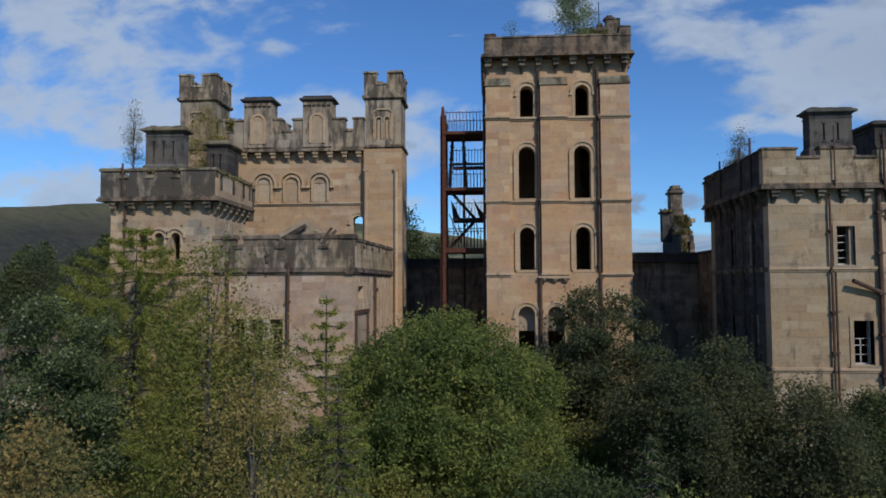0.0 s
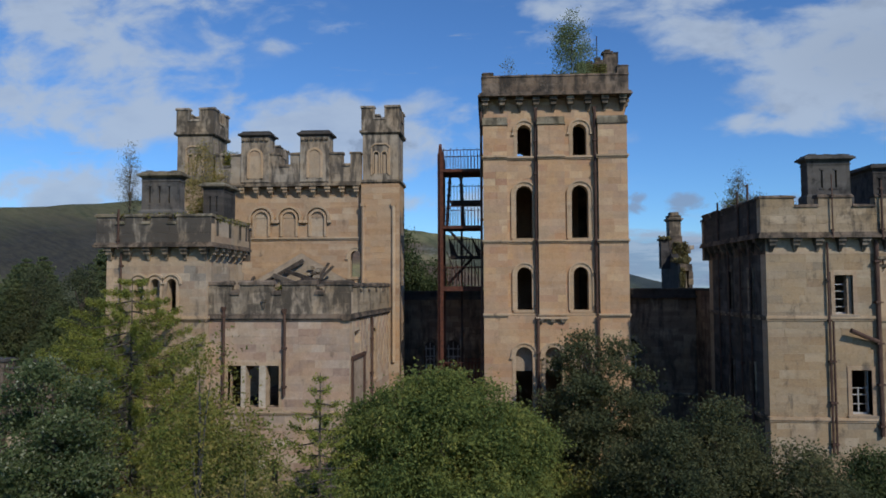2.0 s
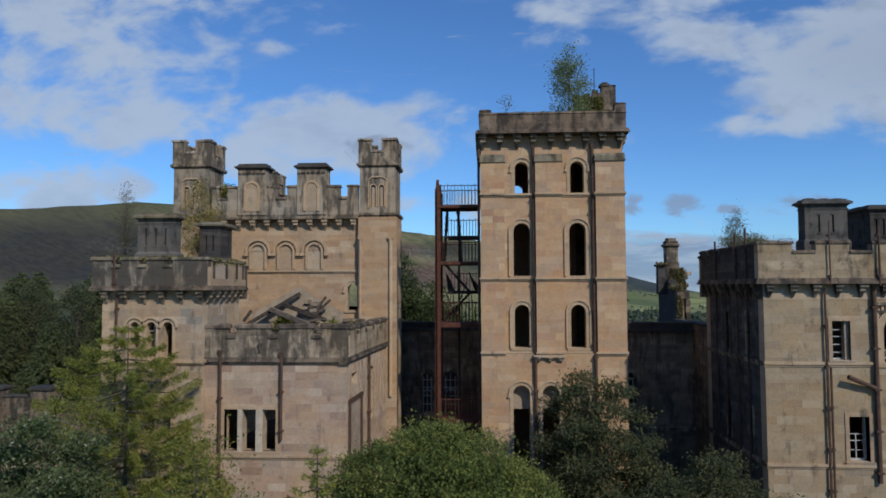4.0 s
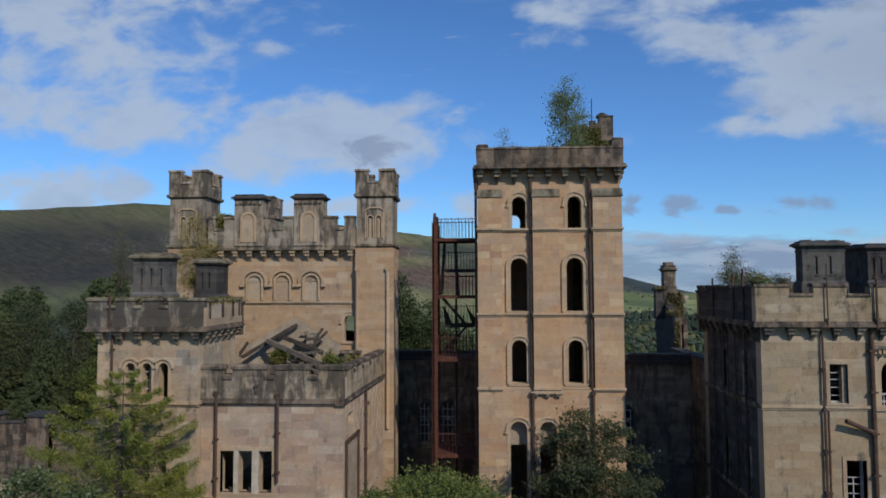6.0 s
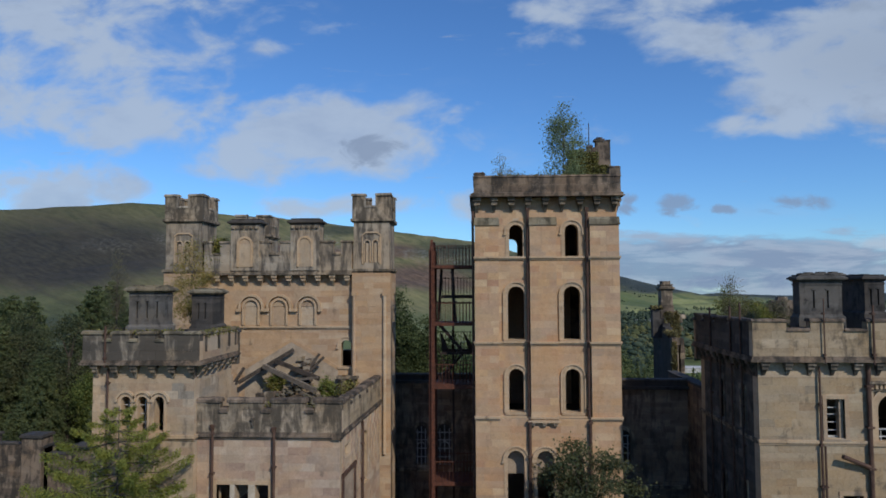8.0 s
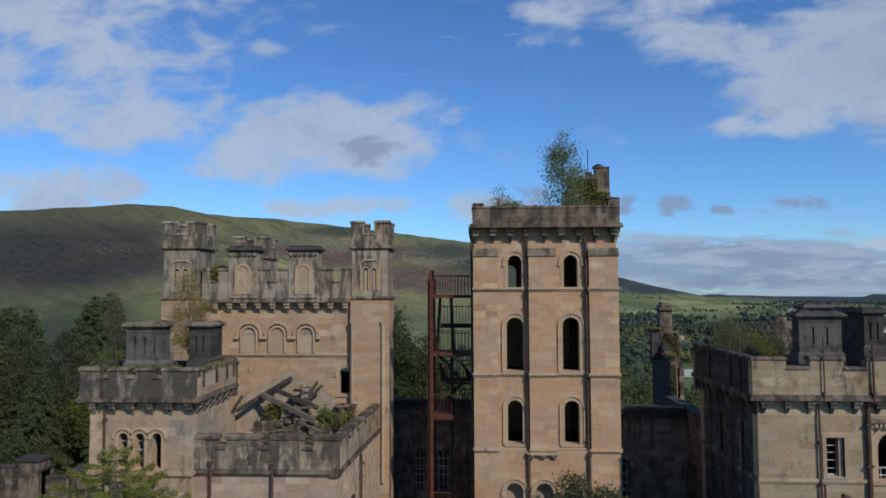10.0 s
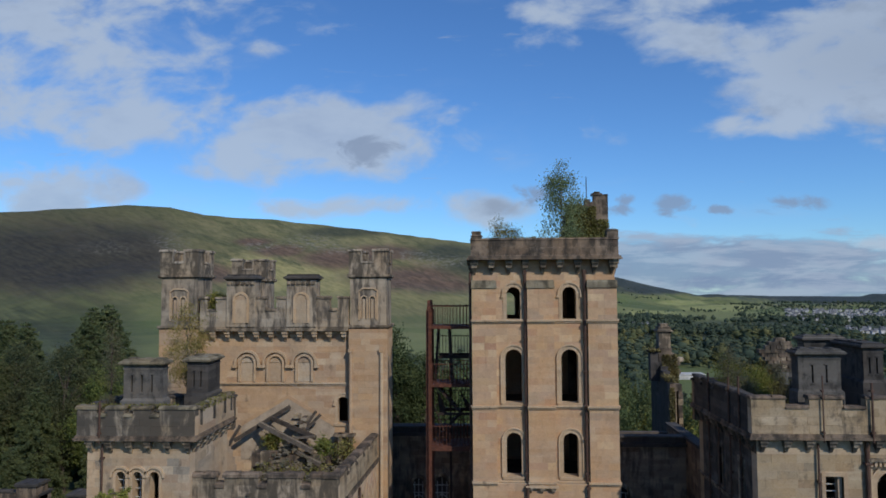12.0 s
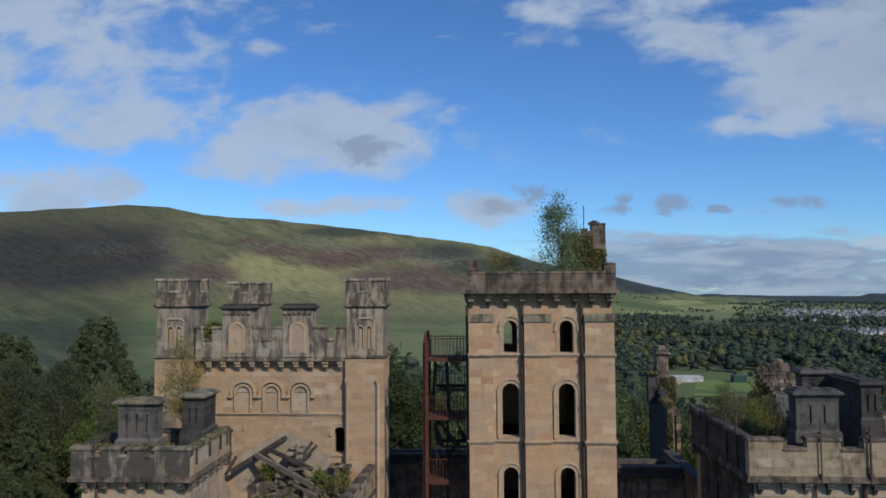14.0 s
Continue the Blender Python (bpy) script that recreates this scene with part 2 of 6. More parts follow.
def plain(name, low, high, scale, rough=0.85, metal=0.0, relief=0.3, depth=0.01):
    """Two tones, mixed by coarse and by fine noise."""
    m, t, b = material(name, rough, metal)
    at = node(t, "ShaderNodeNewGeometry").outputs["Position"]
    n = math_node(t, "ADD", math_node(t, "MULTIPLY", noise_node(t, at, scale, 6.0, 0.65), 0.7), math_node(t, "MULTIPLY", noise_node(t, at, scale * 9, 3.0), 0.3))
    put(t, b.inputs["Base Color"], mix_colour(t, span(t, n, 0.35, 0.65), low, high))
    bump(t, b, n, relief, depth)
    return m


RUST = plain("rusted_steel", (0.065, 0.026, 0.017), (0.15, 0.055, 0.032), 5.0, 0.85, 0.1)
DARKIRON = plain("blackened_iron", (0.02, 0.016, 0.014), (0.06, 0.035, 0.025), 4.0, 0.8, 0.1)
PIPE = plain("rust_brown_pipe", (0.06, 0.033, 0.024), (0.115, 0.066, 0.045), 3.0, 0.75)
TIMBER = plain("weathered_timber", (0.10, 0.08, 0.062), (0.21, 0.175, 0.135), 3.0, 0.9)
CHARRED = plain("decayed_dark_timber", (0.03, 0.025, 0.02), (0.09, 0.07, 0.055), 3.0, 0.9)
PAINT = plain("flaking_white_paint", (0.30, 0.29, 0.265), (0.56, 0.545, 0.51), 4.0, 0.7)
PLASTER = plain("stained_plaster", (0.24, 0.18, 0.125), (0.38, 0.30, 0.22), 1.1, 0.95)
PALESTONE = plain("sunlit_pale_dressed_stone", (0.40, 0.335, 0.25), (0.55, 0.48, 0.375), 2.0, 0.9)
LIMEWASH = plain("grey_lime_plaster", (0.27, 0.208, 0.145), (0.42, 0.335, 0.245), 1.4, 0.95, 0.0, 0.6, 0.03)
RUBBLE = plain("mossy_rubble", (0.07, 0.07, 0.045), (0.20, 0.17, 0.125), 1.6, 0.95, 0.0, 0.8, 0.08)
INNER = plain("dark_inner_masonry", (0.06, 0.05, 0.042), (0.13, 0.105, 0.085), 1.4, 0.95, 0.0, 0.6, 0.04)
BARK = plain("grey_brown_bark", (0.05, 0.04, 0.03), (0.13, 0.105, 0.08), 6.0, 0.95)
BIRCH = plain("pale_birch_bark", (0.045, 0.04, 0.033), (0.13, 0.12, 0.10), 7.0, 0.85)


def foliage(name, tones, thin_share=0.35, patch=0.55, share=0.55):
    """Leaves: a tone for each leaf, lit through from behind in part."""
    m = bpy.data.materials.new(name)
    m.use_nodes = True
    t = m.node_tree
    t.nodes.remove(t.nodes["Principled BSDF"])
    at = node(t, "ShaderNodeNewGeometry").outputs["Position"]
    pick = math_node(t, "ADD", math_node(t, "MULTIPLY", chance(t), share), math_node(t, "MULTIPLY", span(t, noise_node(t, at, patch, 3.0), 0.3, 0.7), 1.0 - share))
    colour = ramp(t, pick, [(i / (len(tones) - 1), tuple(1.9 * v for v in c)) for i, c in enumerate(tones)])
    face, thin, both = node(t, "ShaderNodeBsdfDiffuse"), node(t, "ShaderNodeBsdfTranslucent"), node(t, "ShaderNodeMixShader")
    put(t, face.inputs[0], colour)
    put(t, thin.inputs[0], colour)
    both.inputs[0].default_value = thin_share
    t.links.new(face.outputs[0], both.inputs[1])
    t.links.new(thin.outputs[0], both.inputs[2])
    t.links.new(both.outputs[0], t.nodes["Material Output"].inputs[0])
    return m


GREEN = foliage("mid_green_leaves", [(0.042, 0.062, 0.022), (0.078, 0.1, 0.032), (0.122, 0.138, 0.04), (0.2, 0.19, 0.055)], 0.5)
WOODS = foliage("mixed_woodland_leaves", [(0.03, 0.045, 0.02), (0.05, 0.065, 0.028), (0.075, 0.085, 0.034), (0.12, 0.115, 0.045)], 0.3, 0.09, 0.3)
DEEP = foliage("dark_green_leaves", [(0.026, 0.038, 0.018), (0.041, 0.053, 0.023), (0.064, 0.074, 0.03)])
YELLOW = foliage("yellowing_leaves", [(0.07, 0.07, 0.026), (0.115, 0.105, 0.036), (0.165, 0.13, 0.046), (0.20, 0.14, 0.05)])
OLIVE = foliage("olive_autumn_leaves", [(0.035, 0.05, 0.014), (0.065, 0.08, 0.02), (0.11, 0.105, 0.03), (0.17, 0.135, 0.04)])
ORANGE = foliage("rust_orange_leaves", [(0.075, 0.075, 0.03), (0.135, 0.108, 0.04), (0.19, 0.118, 0.044)])
# leaf tones dulled and darkened with the shade the trees stand in
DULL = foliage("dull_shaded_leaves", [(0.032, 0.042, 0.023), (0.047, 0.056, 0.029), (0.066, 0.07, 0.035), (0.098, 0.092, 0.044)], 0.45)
# distance haze is mixed into the leaf colours of both far woods
HAZY = foliage("hazed_woodland_leaves", [(0.027, 0.04, 0.031), (0.038, 0.054, 0.039), (0.052, 0.068, 0.045), (0.078, 0.088, 0.052)], 0.4, 0.06, 0.25)
FADED = foliage("hazed_autumn_leaves", [(0.045, 0.056, 0.03), (0.065, 0.074, 0.036), (0.09, 0.092, 0.042), (0.115, 0.108, 0.048)], 0.4, 0.06, 0.25)
LARCH = foliage("yellow_green_needles", [(0.085, 0.10, 0.026), (0.145, 0.155, 0.038), (0.205, 0.20, 0.05)], 0.5)
SPRUCE = foliage("blue_green_needles", [(0.046, 0.06, 0.03), (0.064, 0.08, 0.038), (0.086, 0.10, 0.044), (0.108, 0.118, 0.048)], 0.5)
FRESH = foliage("pale_green_leaves", [(0.08, 0.105, 0.052), (0.115, 0.14, 0.07), (0.155, 0.175, 0.085)], 0.5)
TWIG = foliage("thin_grey_green_leaves", [(0.06, 0.065, 0.04), (0.09, 0.085, 0.05), (0.12, 0.11, 0.06)], 0.5)
SILVER = foliage("pale_backed_leaves", [(0.028, 0.043, 0.021), (0.04, 0.056, 0.025), (0.052, 0.07, 0.03), (0.062, 0.08, 0.034), (0.072, 0.09, 0.038), (0.095, 0.108, 0.052), (0.23, 0.24, 0.165)], 0.4, 0.55, 0.86)
LICHEN = foliage("dry_ivy_and_lichen", [(0.05, 0.05, 0.024), (0.085, 0.075, 0.035), (0.13, 0.11, 0.05), (0.16, 0.125, 0.05)])
IVY = foliage("ivy_and_moss", [(0.06, 0.063, 0.024), (0.108, 0.102, 0.036), (0.165, 0.146, 0.052)])

# ---- building tools ----
def thing(name, base, label, category, group="", kind=""):
    e = new(name)
    e.location, e.empty_display_size = base, 0.5
    return tagged(e, label, category, group, kind)


def hang(ob, parent, label="", kind=""):
    """Makes ob a part of parent; its mesh is laid out in the place's own metres."""
    ob.parent = parent
    if parent.data is None and parent.parent is None:
        ob.matrix_parent_inverse = Matrix.Translation(-parent.location)
    return tagged(ob, label, "", "", kind)


def front(y):
    return lambda u, d, z: (u, y + d, z)


def rear(y):
    return lambda u, d, z: (u, y - d, z)


def right_side(x):
    return lambda u, d, z: (x - d, u, z)


def left_side(x):
    return lambda u, d, z: (x + d, u, z)


class Solid:
    """Collects boxes, prisms and bars laid out along a wall: u along it, d into it, z up."""

    def __init__(self, lay=None):
        self.v, self.f, self.lay = [], [], lay or (lambda u, d, z: (u, d, z))

    def hexa(self, corners):
        n = len(self.v)
        self.v += [self.lay(*c) for c in corners]
        self.f += [tuple(n + i for i in q) for q in ((0, 3, 2, 1), (4, 5, 6, 7), (0, 1, 5, 4), (1, 2, 6, 5), (2, 3, 7, 6), (3, 0, 4, 7))]
        return self

    def box(self, u0, u1, d0, d1, z0, z1):
        return self.hexa([(u0, d0, z0), (u1, d0, z0), (u1, d1, z0), (u0, d1, z0), (u0, d0, z1), (u1, d0, z1), (u1, d1, z1), (u0, d1, z1)])

    def taper(self, u0, u1, d0, d1, z0, z1, grow):
        """A box whose top is larger all round by grow."""
        g = grow
        return self.hexa([(u0, d0, z0), (u1, d0, z0), (u1, d1, z0), (u0, d1, z0), (u0 - g, d0 - g, z1), (u1 + g, d0 - g, z1), (u1 + g, d1 + g, z1), (u0 - g, d1 + g, z1)])

    def slab(self, u0, u1, d0, d1, low0, low1, top0, top1):
        """Upright slice between two lines u0 and u1, with sloping foot and head."""
        return self.hexa([(u0, d0, low0), (u1, d0, low1), (u1, d1, low1), (u0, d1, low0), (u0, d0, top0), (u1, d0, top1), (u1, d1, top1), (u0, d1, top0)])

    def bar(self, a, b, r, sides=6, r1=None):
        a, b = Vector(self.lay(*a)), Vector(self.lay(*b))
        q = (b - a).to_track_quat("Z", "Y")
        n = len(self.v)
        for p, rad in ((a, r), (b, r if r1 is None else r1)):
            self.v += [tuple(p + q @ Vector((rad * math.cos(k * math.tau / sides), rad * math.sin(k * math.tau / sides), 0))) for k in range(sides)]
        self.f += [(n + k, n + (k + 1) % sides, n + sides + (k + 1) % sides, n + sides + k) for k in range(sides)]
        self.f += [tuple(n + k for k in reversed(range(sides))), tuple(n + sides + k for k in range(sides))]
        return self

    def beam(self, a, b, wide, high):
        """A squared timber from a to b."""
        a, b = Vector(a), Vector(b)
        q = (b - a).to_track_quat("Y", "Z")
        n = len(self.v)
        for p in (a, b):
            self.v += [tuple(p + q @ Vector((sx * wide / 2, 0, sz * high / 2))) for sx, sz in ((-1, -1), (1, -1), (1, 1), (-1, 1))]
        self.f += [(n, n + 1, n + 2, n + 3), (n + 7, n + 6, n + 5, n + 4)] + [(n + k, n + 4 + k, n + 4 + (k + 1) % 4, n + (k + 1) % 4) for k in range(4)]
        return self

    def arch(self, u, spring, r0, r1, d0, d1, foot, steps=12):
        """An arched band with legs that come down to foot."""
        for side in (-1, 1):
            a, b = sorted((u + side * r0, u + side * r1))
            if spring > foot:
                self.box(a, b, d0, d1, foot, spring)
        for k in range(steps):
            a, b = math.pi * k / steps, math.pi * (k + 1) / steps
            p = [(u + r * math.cos(w), spring + r * math.sin(w)) for r, w in ((r0, a), (r1, a), (r1, b), (r0, b))]
            self.hexa([(x, d0, z) for x, z in p] + [(x, d1, z) for x, z in p])
        return self

    def mesh(self, name, mat):
        m = bpy.data.meshes.new(name)
        m.from_pydata(self.v, [], self.f)
        m.materials.append(mat)
        return m

    def part(self, name, mat, parent, label="", kind="", weld=False):
        m = self.mesh(name, mat)
        bm = bmesh.new()
        bm.from_mesh(m)
        if weld:
            bmesh.ops.remove_doubles(bm, verts=bm.verts, dist=0.0005)
        bmesh.ops.recalc_face_normals(bm, faces=bm.faces)
        bm.to_mesh(m)
        bm.free()
        return hang(new(name, m), parent, label, kind)


def hole(u, wide, z0, z1, arched=True):
    return dict(u=u, w=wide, z0=z0, z1=z1, arched=arched, spring=z1 - wide / 2 if arched else z1)


def head_at(h, u):
    if not h["arched"]:
        return h["z1"]
    r = h["w"] / 2
    return h["spring"] + math.sqrt(max(0.0, r * r - (u - h["u"]) ** 2))


def pierced(solid, u0, u1, d0, d1, z0, z1, holes):
    """A wall with openings that go through it, as upright slices."""
    cuts = {u0, u1}
    for h in holes:
        r = h["w"] / 2
        for k in range(11 if h["arched"] else 2):
            w = h["u"] - r * math.cos(math.pi * k / 10) if h["arched"] else h["u"] + (r if k else -r)
            cuts.add(round(min(max(w, u0), u1), 4))
    cuts = sorted(cuts)
    for a, b in zip(cuts, cuts[1:]):
        mid = (a + b) / 2
        over = sorted([h for h in holes if abs(mid - h["u"]) < h["w"] / 2], key=lambda h: h["z0"])
        low = (z0, z0)
        for h in over:
            if h["z0"] > low[0] + 1e-4:
                solid.slab(a, b, d0, d1, low[0], low[1], h["z0"], h["z0"])
            low = (head_at(h, a), head_at(h, b))
        solid.slab(a, b, d0, d1, low[0], low[1], z1, z1)
    return solid


UNIT = {}


def unit_block(mat):
    """One dressed block with chamfered face edges, a metre each way, shared by all blocks of a stone."""
    if mat.name not in UNIT:
        v = [(-.5, -.5, -.5), (.5, -.5, -.5), (.5, .5, -.5), (-.5, .5, -.5), (-.5, -.5, .5), (.5, -.5, .5), (.5, .5, .5), (-.5, .5, .5)]
        m = bpy.data.meshes.new("block")
        m.from_pydata(v, [], [(0, 3, 2, 1), (4, 5, 6, 7), (0, 1, 5, 4), (1, 2, 6, 5), (2, 3, 7, 6), (3, 0, 4, 7)])
        m.materials.append(mat)
        UNIT[mat.name] = m
    return UNIT[mat.name]


BLOCKS = {}
dice = random.Random(7)


def ashlar(parent, top, lay, u0, u1, z0, z1, holes, mat, course=0.37, proud=0.0, singly=(8.0, 30.0), limit=300, gap=0.006):
    """Courses of dressed blocks on a wall's face; the first ones in a stretch of heights are pieces of their own."""
    rows = max(1, round((z1 - z0) / course))
    step, joined = (z1 - z0) / rows, Solid(lay)
    for row in range(rows):
        a, b = z0 + row * step, z0 + (row + 1) * step
        shut = []
        for h in holes:
            if h["z0"] < b - 0.02 and h["z1"] > a + 0.02:
                r = h["w"] / 2
                if h["arched"] and a > h["spring"]:
                    r = math.sqrt(max(0.0, r * r - (a - h["spring"]) ** 2))
                shut.append((h["u"] - r, h["u"] + r))
        shut.sort()
        free, at = [], u0
        for p, q in shut:
            if p > at:
                free.append((at, p))
            at = max(at, q)
        if at < u1:
            free.append((at, u1))
        for p, q in free:
            x = p - (dice.uniform(0.1, 0.5) if row % 2 else 0.0)
            while x < q - 0.01:
                end = x + dice.uniform(0.55, 1.15)
                if q - end < 0.3:
                    end = q
                s, e = max(x, p), min(end, q)
                x = end
                if e - s < 0.06:
                    continue
                d = proud + dice.uniform(-0.004, 0.004)
                size = (e - s - gap, 0.12, step - gap)
                mid = lay((s + e) / 2, d + 0.06, (a + b) / 2)
                if singly[0] <= a <= singly[1] and BLOCKS.get(top, 0) < limit:
                    BLOCKS[top] = BLOCKS.get(top, 0) + 1
                    o = new("stone_block", unit_block(mat))
                    o.parent = parent
                    o.location = mid
                    along = lay(1, 0, 0)[0] - lay(0, 0, 0)[0]
                    o.scale = size if abs(along) > 0.5 else (size[1], size[0], size[2])
                else:
                    joined.box(s + gap / 2, e - gap / 2, d, d + 0.12, a + gap / 2, b - gap / 2)
    if joined.v:
        joined.part("stonework", mat, parent, "", "stuff")


def wall(top, name, lay, u0, u1, z0, z1, thick, holes, mat, blocks=True, core=None, **more):
    """A wall of the thing top, with its courses of blocks."""
    w = pierced(Solid(lay), u0, u1, 0.007 if blocks else 0.0, thick, z0, z1, holes).part(name, core or (JOINT if blocks else mat), top, weld=True)
    if blocks:
        ashlar(w, top.name, lay, u0, u1, z0, z1, holes, mat, **more)
    return w


def window_stone(top, lay, h, band=0.16, hood=True, sill=True, mat=None, inset=0.22, out=0.03, stops=True):
    """The dressed surround of an arched opening, with hood mould, stops and sill."""
    mat = mat or TRIM
    r = h["w"] / 2
    w = Solid(lay).arch(h["u"], h["spring"], r - 0.03, r + band, -out, inset, h["z0"]).part("window", mat, top)
    if hood:
        m = Solid(lay).arch(h["u"], h["spring"], r + band, r + band + 0.07, -out - 0.06, 0.06, h["spring"] - 0.1 if stops else h["z0"])
        for s in (-1, 1) if stops else ():
            m.box(h["u"] + s * (r + band + 0.05) - 0.07, h["u"] + s * (r + band + 0.05) + 0.07, -out - 0.08, 0.06, h["spring"] - 0.2, h["spring"] - 0.1)
        m.part("hood_mould", mat, w, weld=True)
    if sill:
        Solid(lay).taper(h["u"] - r - band, h["u"] + r + band, -out - 0.05, 0.3, h["z0"] - 0.14, h["z0"] + 0.01, 0.02).part("window_sill", mat, w)
    return w


def lengths(u0, u1, mean=0.85):
    """Splits a run into stones of uneven length."""
    n = max(1, round((u1 - u0) / mean))
    cuts = [u0] + [u0 + (u1 - u0) * (k + dice.uniform(-0.22, 0.22)) / n for k in range(1, n)] + [u1]
    return list(zip(cuts, cuts[1:]))


def string_course(top, lay, u0, u1, z, mat, high=0.16, out=0.1, name="string_course"):
    """A moulded band of separate worn stones."""
    out *= 1.35
    for a, b in lengths(u0, u1, 1.3):
        o, e = out + dice.uniform(-0.018, 0.012), dice.uniform(-0.012, 0.006)
        s = Solid(lay).box(a, b - 0.008, -o, 0.1, z - high / 2 + 0.05, z + high / 2 + e).box(a, b - 0.008, -o * 0.45, 0.1, z - high / 2 - 0.04, z - high / 2 + 0.05)
        s.part(name, mat, top)


def corbels(top, lay, us, z, mat, wide=0.3, high=0.75, out=0.42):
    """Corbels under a parapet: two square steps over a tongue that draws in to a blunt foot."""
    for u in us:
        w, k = wide * dice.uniform(0.95, 1.04), dice.uniform(-0.02, 0.02)
        a, b, n, m = u + k - w / 2, u + k + w / 2, z - 0.26 * high, z - 0.55 * high
        s = Solid(lay).box(a, b, -out, 0.05, n, z).box(a + 0.12 * w, b - 0.12 * w, -0.78 * out, 0.05, m, n)
        c, d = a + 0.2 * w, b - 0.2 * w
        s.hexa([(c + 0.05, -0.06, z - high), (d - 0.05, -0.06, z - high), (d - 0.05, 0.05, z - high), (c + 0.05, 0.05, z - high), (c, -0.56 * out, m), (d, -0.56 * out, m), (d, 0.05, m), (c, 0.05, m)])
        s.part("corbel", mat, top)


def coping(lay, u0, u1, d0, d1, z, mat, parent, over=0.07, high=0.13):
    """Coping of separate worn stones, each a little out of line."""
    for a, b in lengths(u0 - over, u1 + over, 0.75):
        e, o = dice.uniform(-0.025, 0.02), over + dice.uniform(-0.02, 0.015)
        s = Solid(lay).box(a, b - 0.006, d0 - o, d1 + over, z - high, z - 0.04 + e)
        s.hexa([(a + 0.01, d0 - o * 0.6, z - 0.04 + e), (b - 0.016, d0 - o * 0.6, z - 0.04 + e), (b - 0.016, d1 + over * 0.6, z - 0.04 + e), (a + 0.01, d1 + over * 0.6, z - 0.04 + e)]
               + [(p, q, z + 0.03 + e + dice.uniform(-0.03, 0.012)) for p, q in ((a + 0.02, d0 + 0.02), (b - 0.026, d0 + 0.02), (b - 0.026, d1 - 0.02), (a + 0.02, d1 - 0.02))])
        s.part("coping_stone", mat, parent)


def parapet(top, lay, u0, u1, d0, d1, z0, z_low, z_high, gaps, mat, cap, blocks=True, over=0.06, high=0.12, sills=True):
    """A battlement: a low wall, and merlons with copings between the gaps."""
    body = Solid(lay).box(u0, u1, d0 + 0.03, d1, z0, z_low).part("parapet", JOINT if blocks else mat, top)
    if blocks:
        ashlar(body, top.name, lay, u0, u1, z0, z_low, [], mat, course=0.42, proud=d0, singly=(99, 99))
    at = u0
    for a, b in list(gaps) + [(u1, u1)]:
        if a - at > 0.05:
            m = Solid(lay).box(at, a, d0, d1, z_low, z_high - 0.12).part("merlon", mat, top)
            coping(lay, at, a, d0, d1, z_high, cap, m, over, high)
        if b > a and sills:
            coping(lay, a + 0.07, b - 0.07, d0 - 0.012, d1 + 0.012, z_low + 0.1, cap, top, over, high)
        at = b


def chimney(top, x0, x1, y0, y1, z0, z1, mat, slots=(), cap=None, name="chimney", slot_z=None):
    """A stack: plinth, shaft with upright slots, and a cap of thin stepped slabs."""
    cap, lay = cap or mat, front(y0)
    a, b = slot_z or (z1 - 1.5, z1 - 0.72)
    holes = [hole(u, 0.085, a, b, False) for u in slots]
    s = pierced(Solid(lay), x0, x1, 0.0, 0.14, z0, z1 - 0.3, holes)
    s.box(x0 + 0.002, x1 - 0.002, 0.14, y1 - y0, z0, z1 - 0.3)
    shaft = s.part(name, mat, top, weld=True)
    for u in slots:
        for z in (a - 0.1, b + 0.02):
            Solid(lay).box(u - 0.1, u + 0.1, -0.03, 0.05, z, z + 0.08).part("slot_lug", mat, shaft)
    foot = a - 0.3
    Solid().box(x0 - 0.1, x1 + 0.1, y0 - 0.1, y1 + 0.1, z0, foot - 0.12).taper(x0 - 0.1, x1 + 0.1, y0 - 0.1, y1 + 0.1, foot - 0.12, foot, -0.095).part("plinth", mat, shaft)
    Solid().box(x0 - 0.03, x1 + 0.03, y0 - 0.03, y1 + 0.03, z1 - 0.46, z1 - 0.4).part("neck_band", mat, shaft)
    Solid().taper(x0 - 0.02, x1 + 0.02, y0 - 0.02, y1 + 0.02, z1 - 0.3, z1 - 0.2, 0.12).box(x0 - 0.19, x1 + 0.19, y0 - 0.19, y1 + 0.19, z1 - 0.2, z1 - 0.11).taper(x0 - 0.16, x1 + 0.16, y0 - 0.16, y1 + 0.16, z1 - 0.11, z1 - 0.05, -0.06).box(x0 - 0.02, x1 + 0.02, y0 - 0.02, y1 + 0.02, z1 - 0.05, z1 + 0.02).part("cap", cap, shaft)
    n = max(2, int((x1 - x0) / 0.5))
    for k in range(n):
        u = x0 + (k + 0.5) * (x1 - x0) / n
        if dice.random() < 0.75:
            Solid().box(u - 0.16, u + 0.16, (y0 + y1) / 2 - 0.25, (y0 + y1) / 2 + 0.25, z1 + 0.02, z1 + dice.uniform(0.05, 0.1)).part("broken_pot_base", cap, shaft)
    return shaft


def downpipe(top, lay, u, z0, z1, mat=None, r=0.06, hopper=False):
    s = Solid(lay).bar((u, -0.12, z0), (u, -0.12, z1), r, 8)
    z = z0 + 0.4
    while z < z1:
        s.box(u - r * 1.5, u + r * 1.5, -0.12 - r * 1.3, 0.05, z, z + 0.08)
        z += 1.8
    if hopper:
        s.taper(u - 0.08, u + 0.08, -0.2, 0.02, z1 - 0.12, z1 + 0.08, 0.03)
    return s.part("downpipe", mat or PIPE, top, "rust-brown cast-iron downpipe")

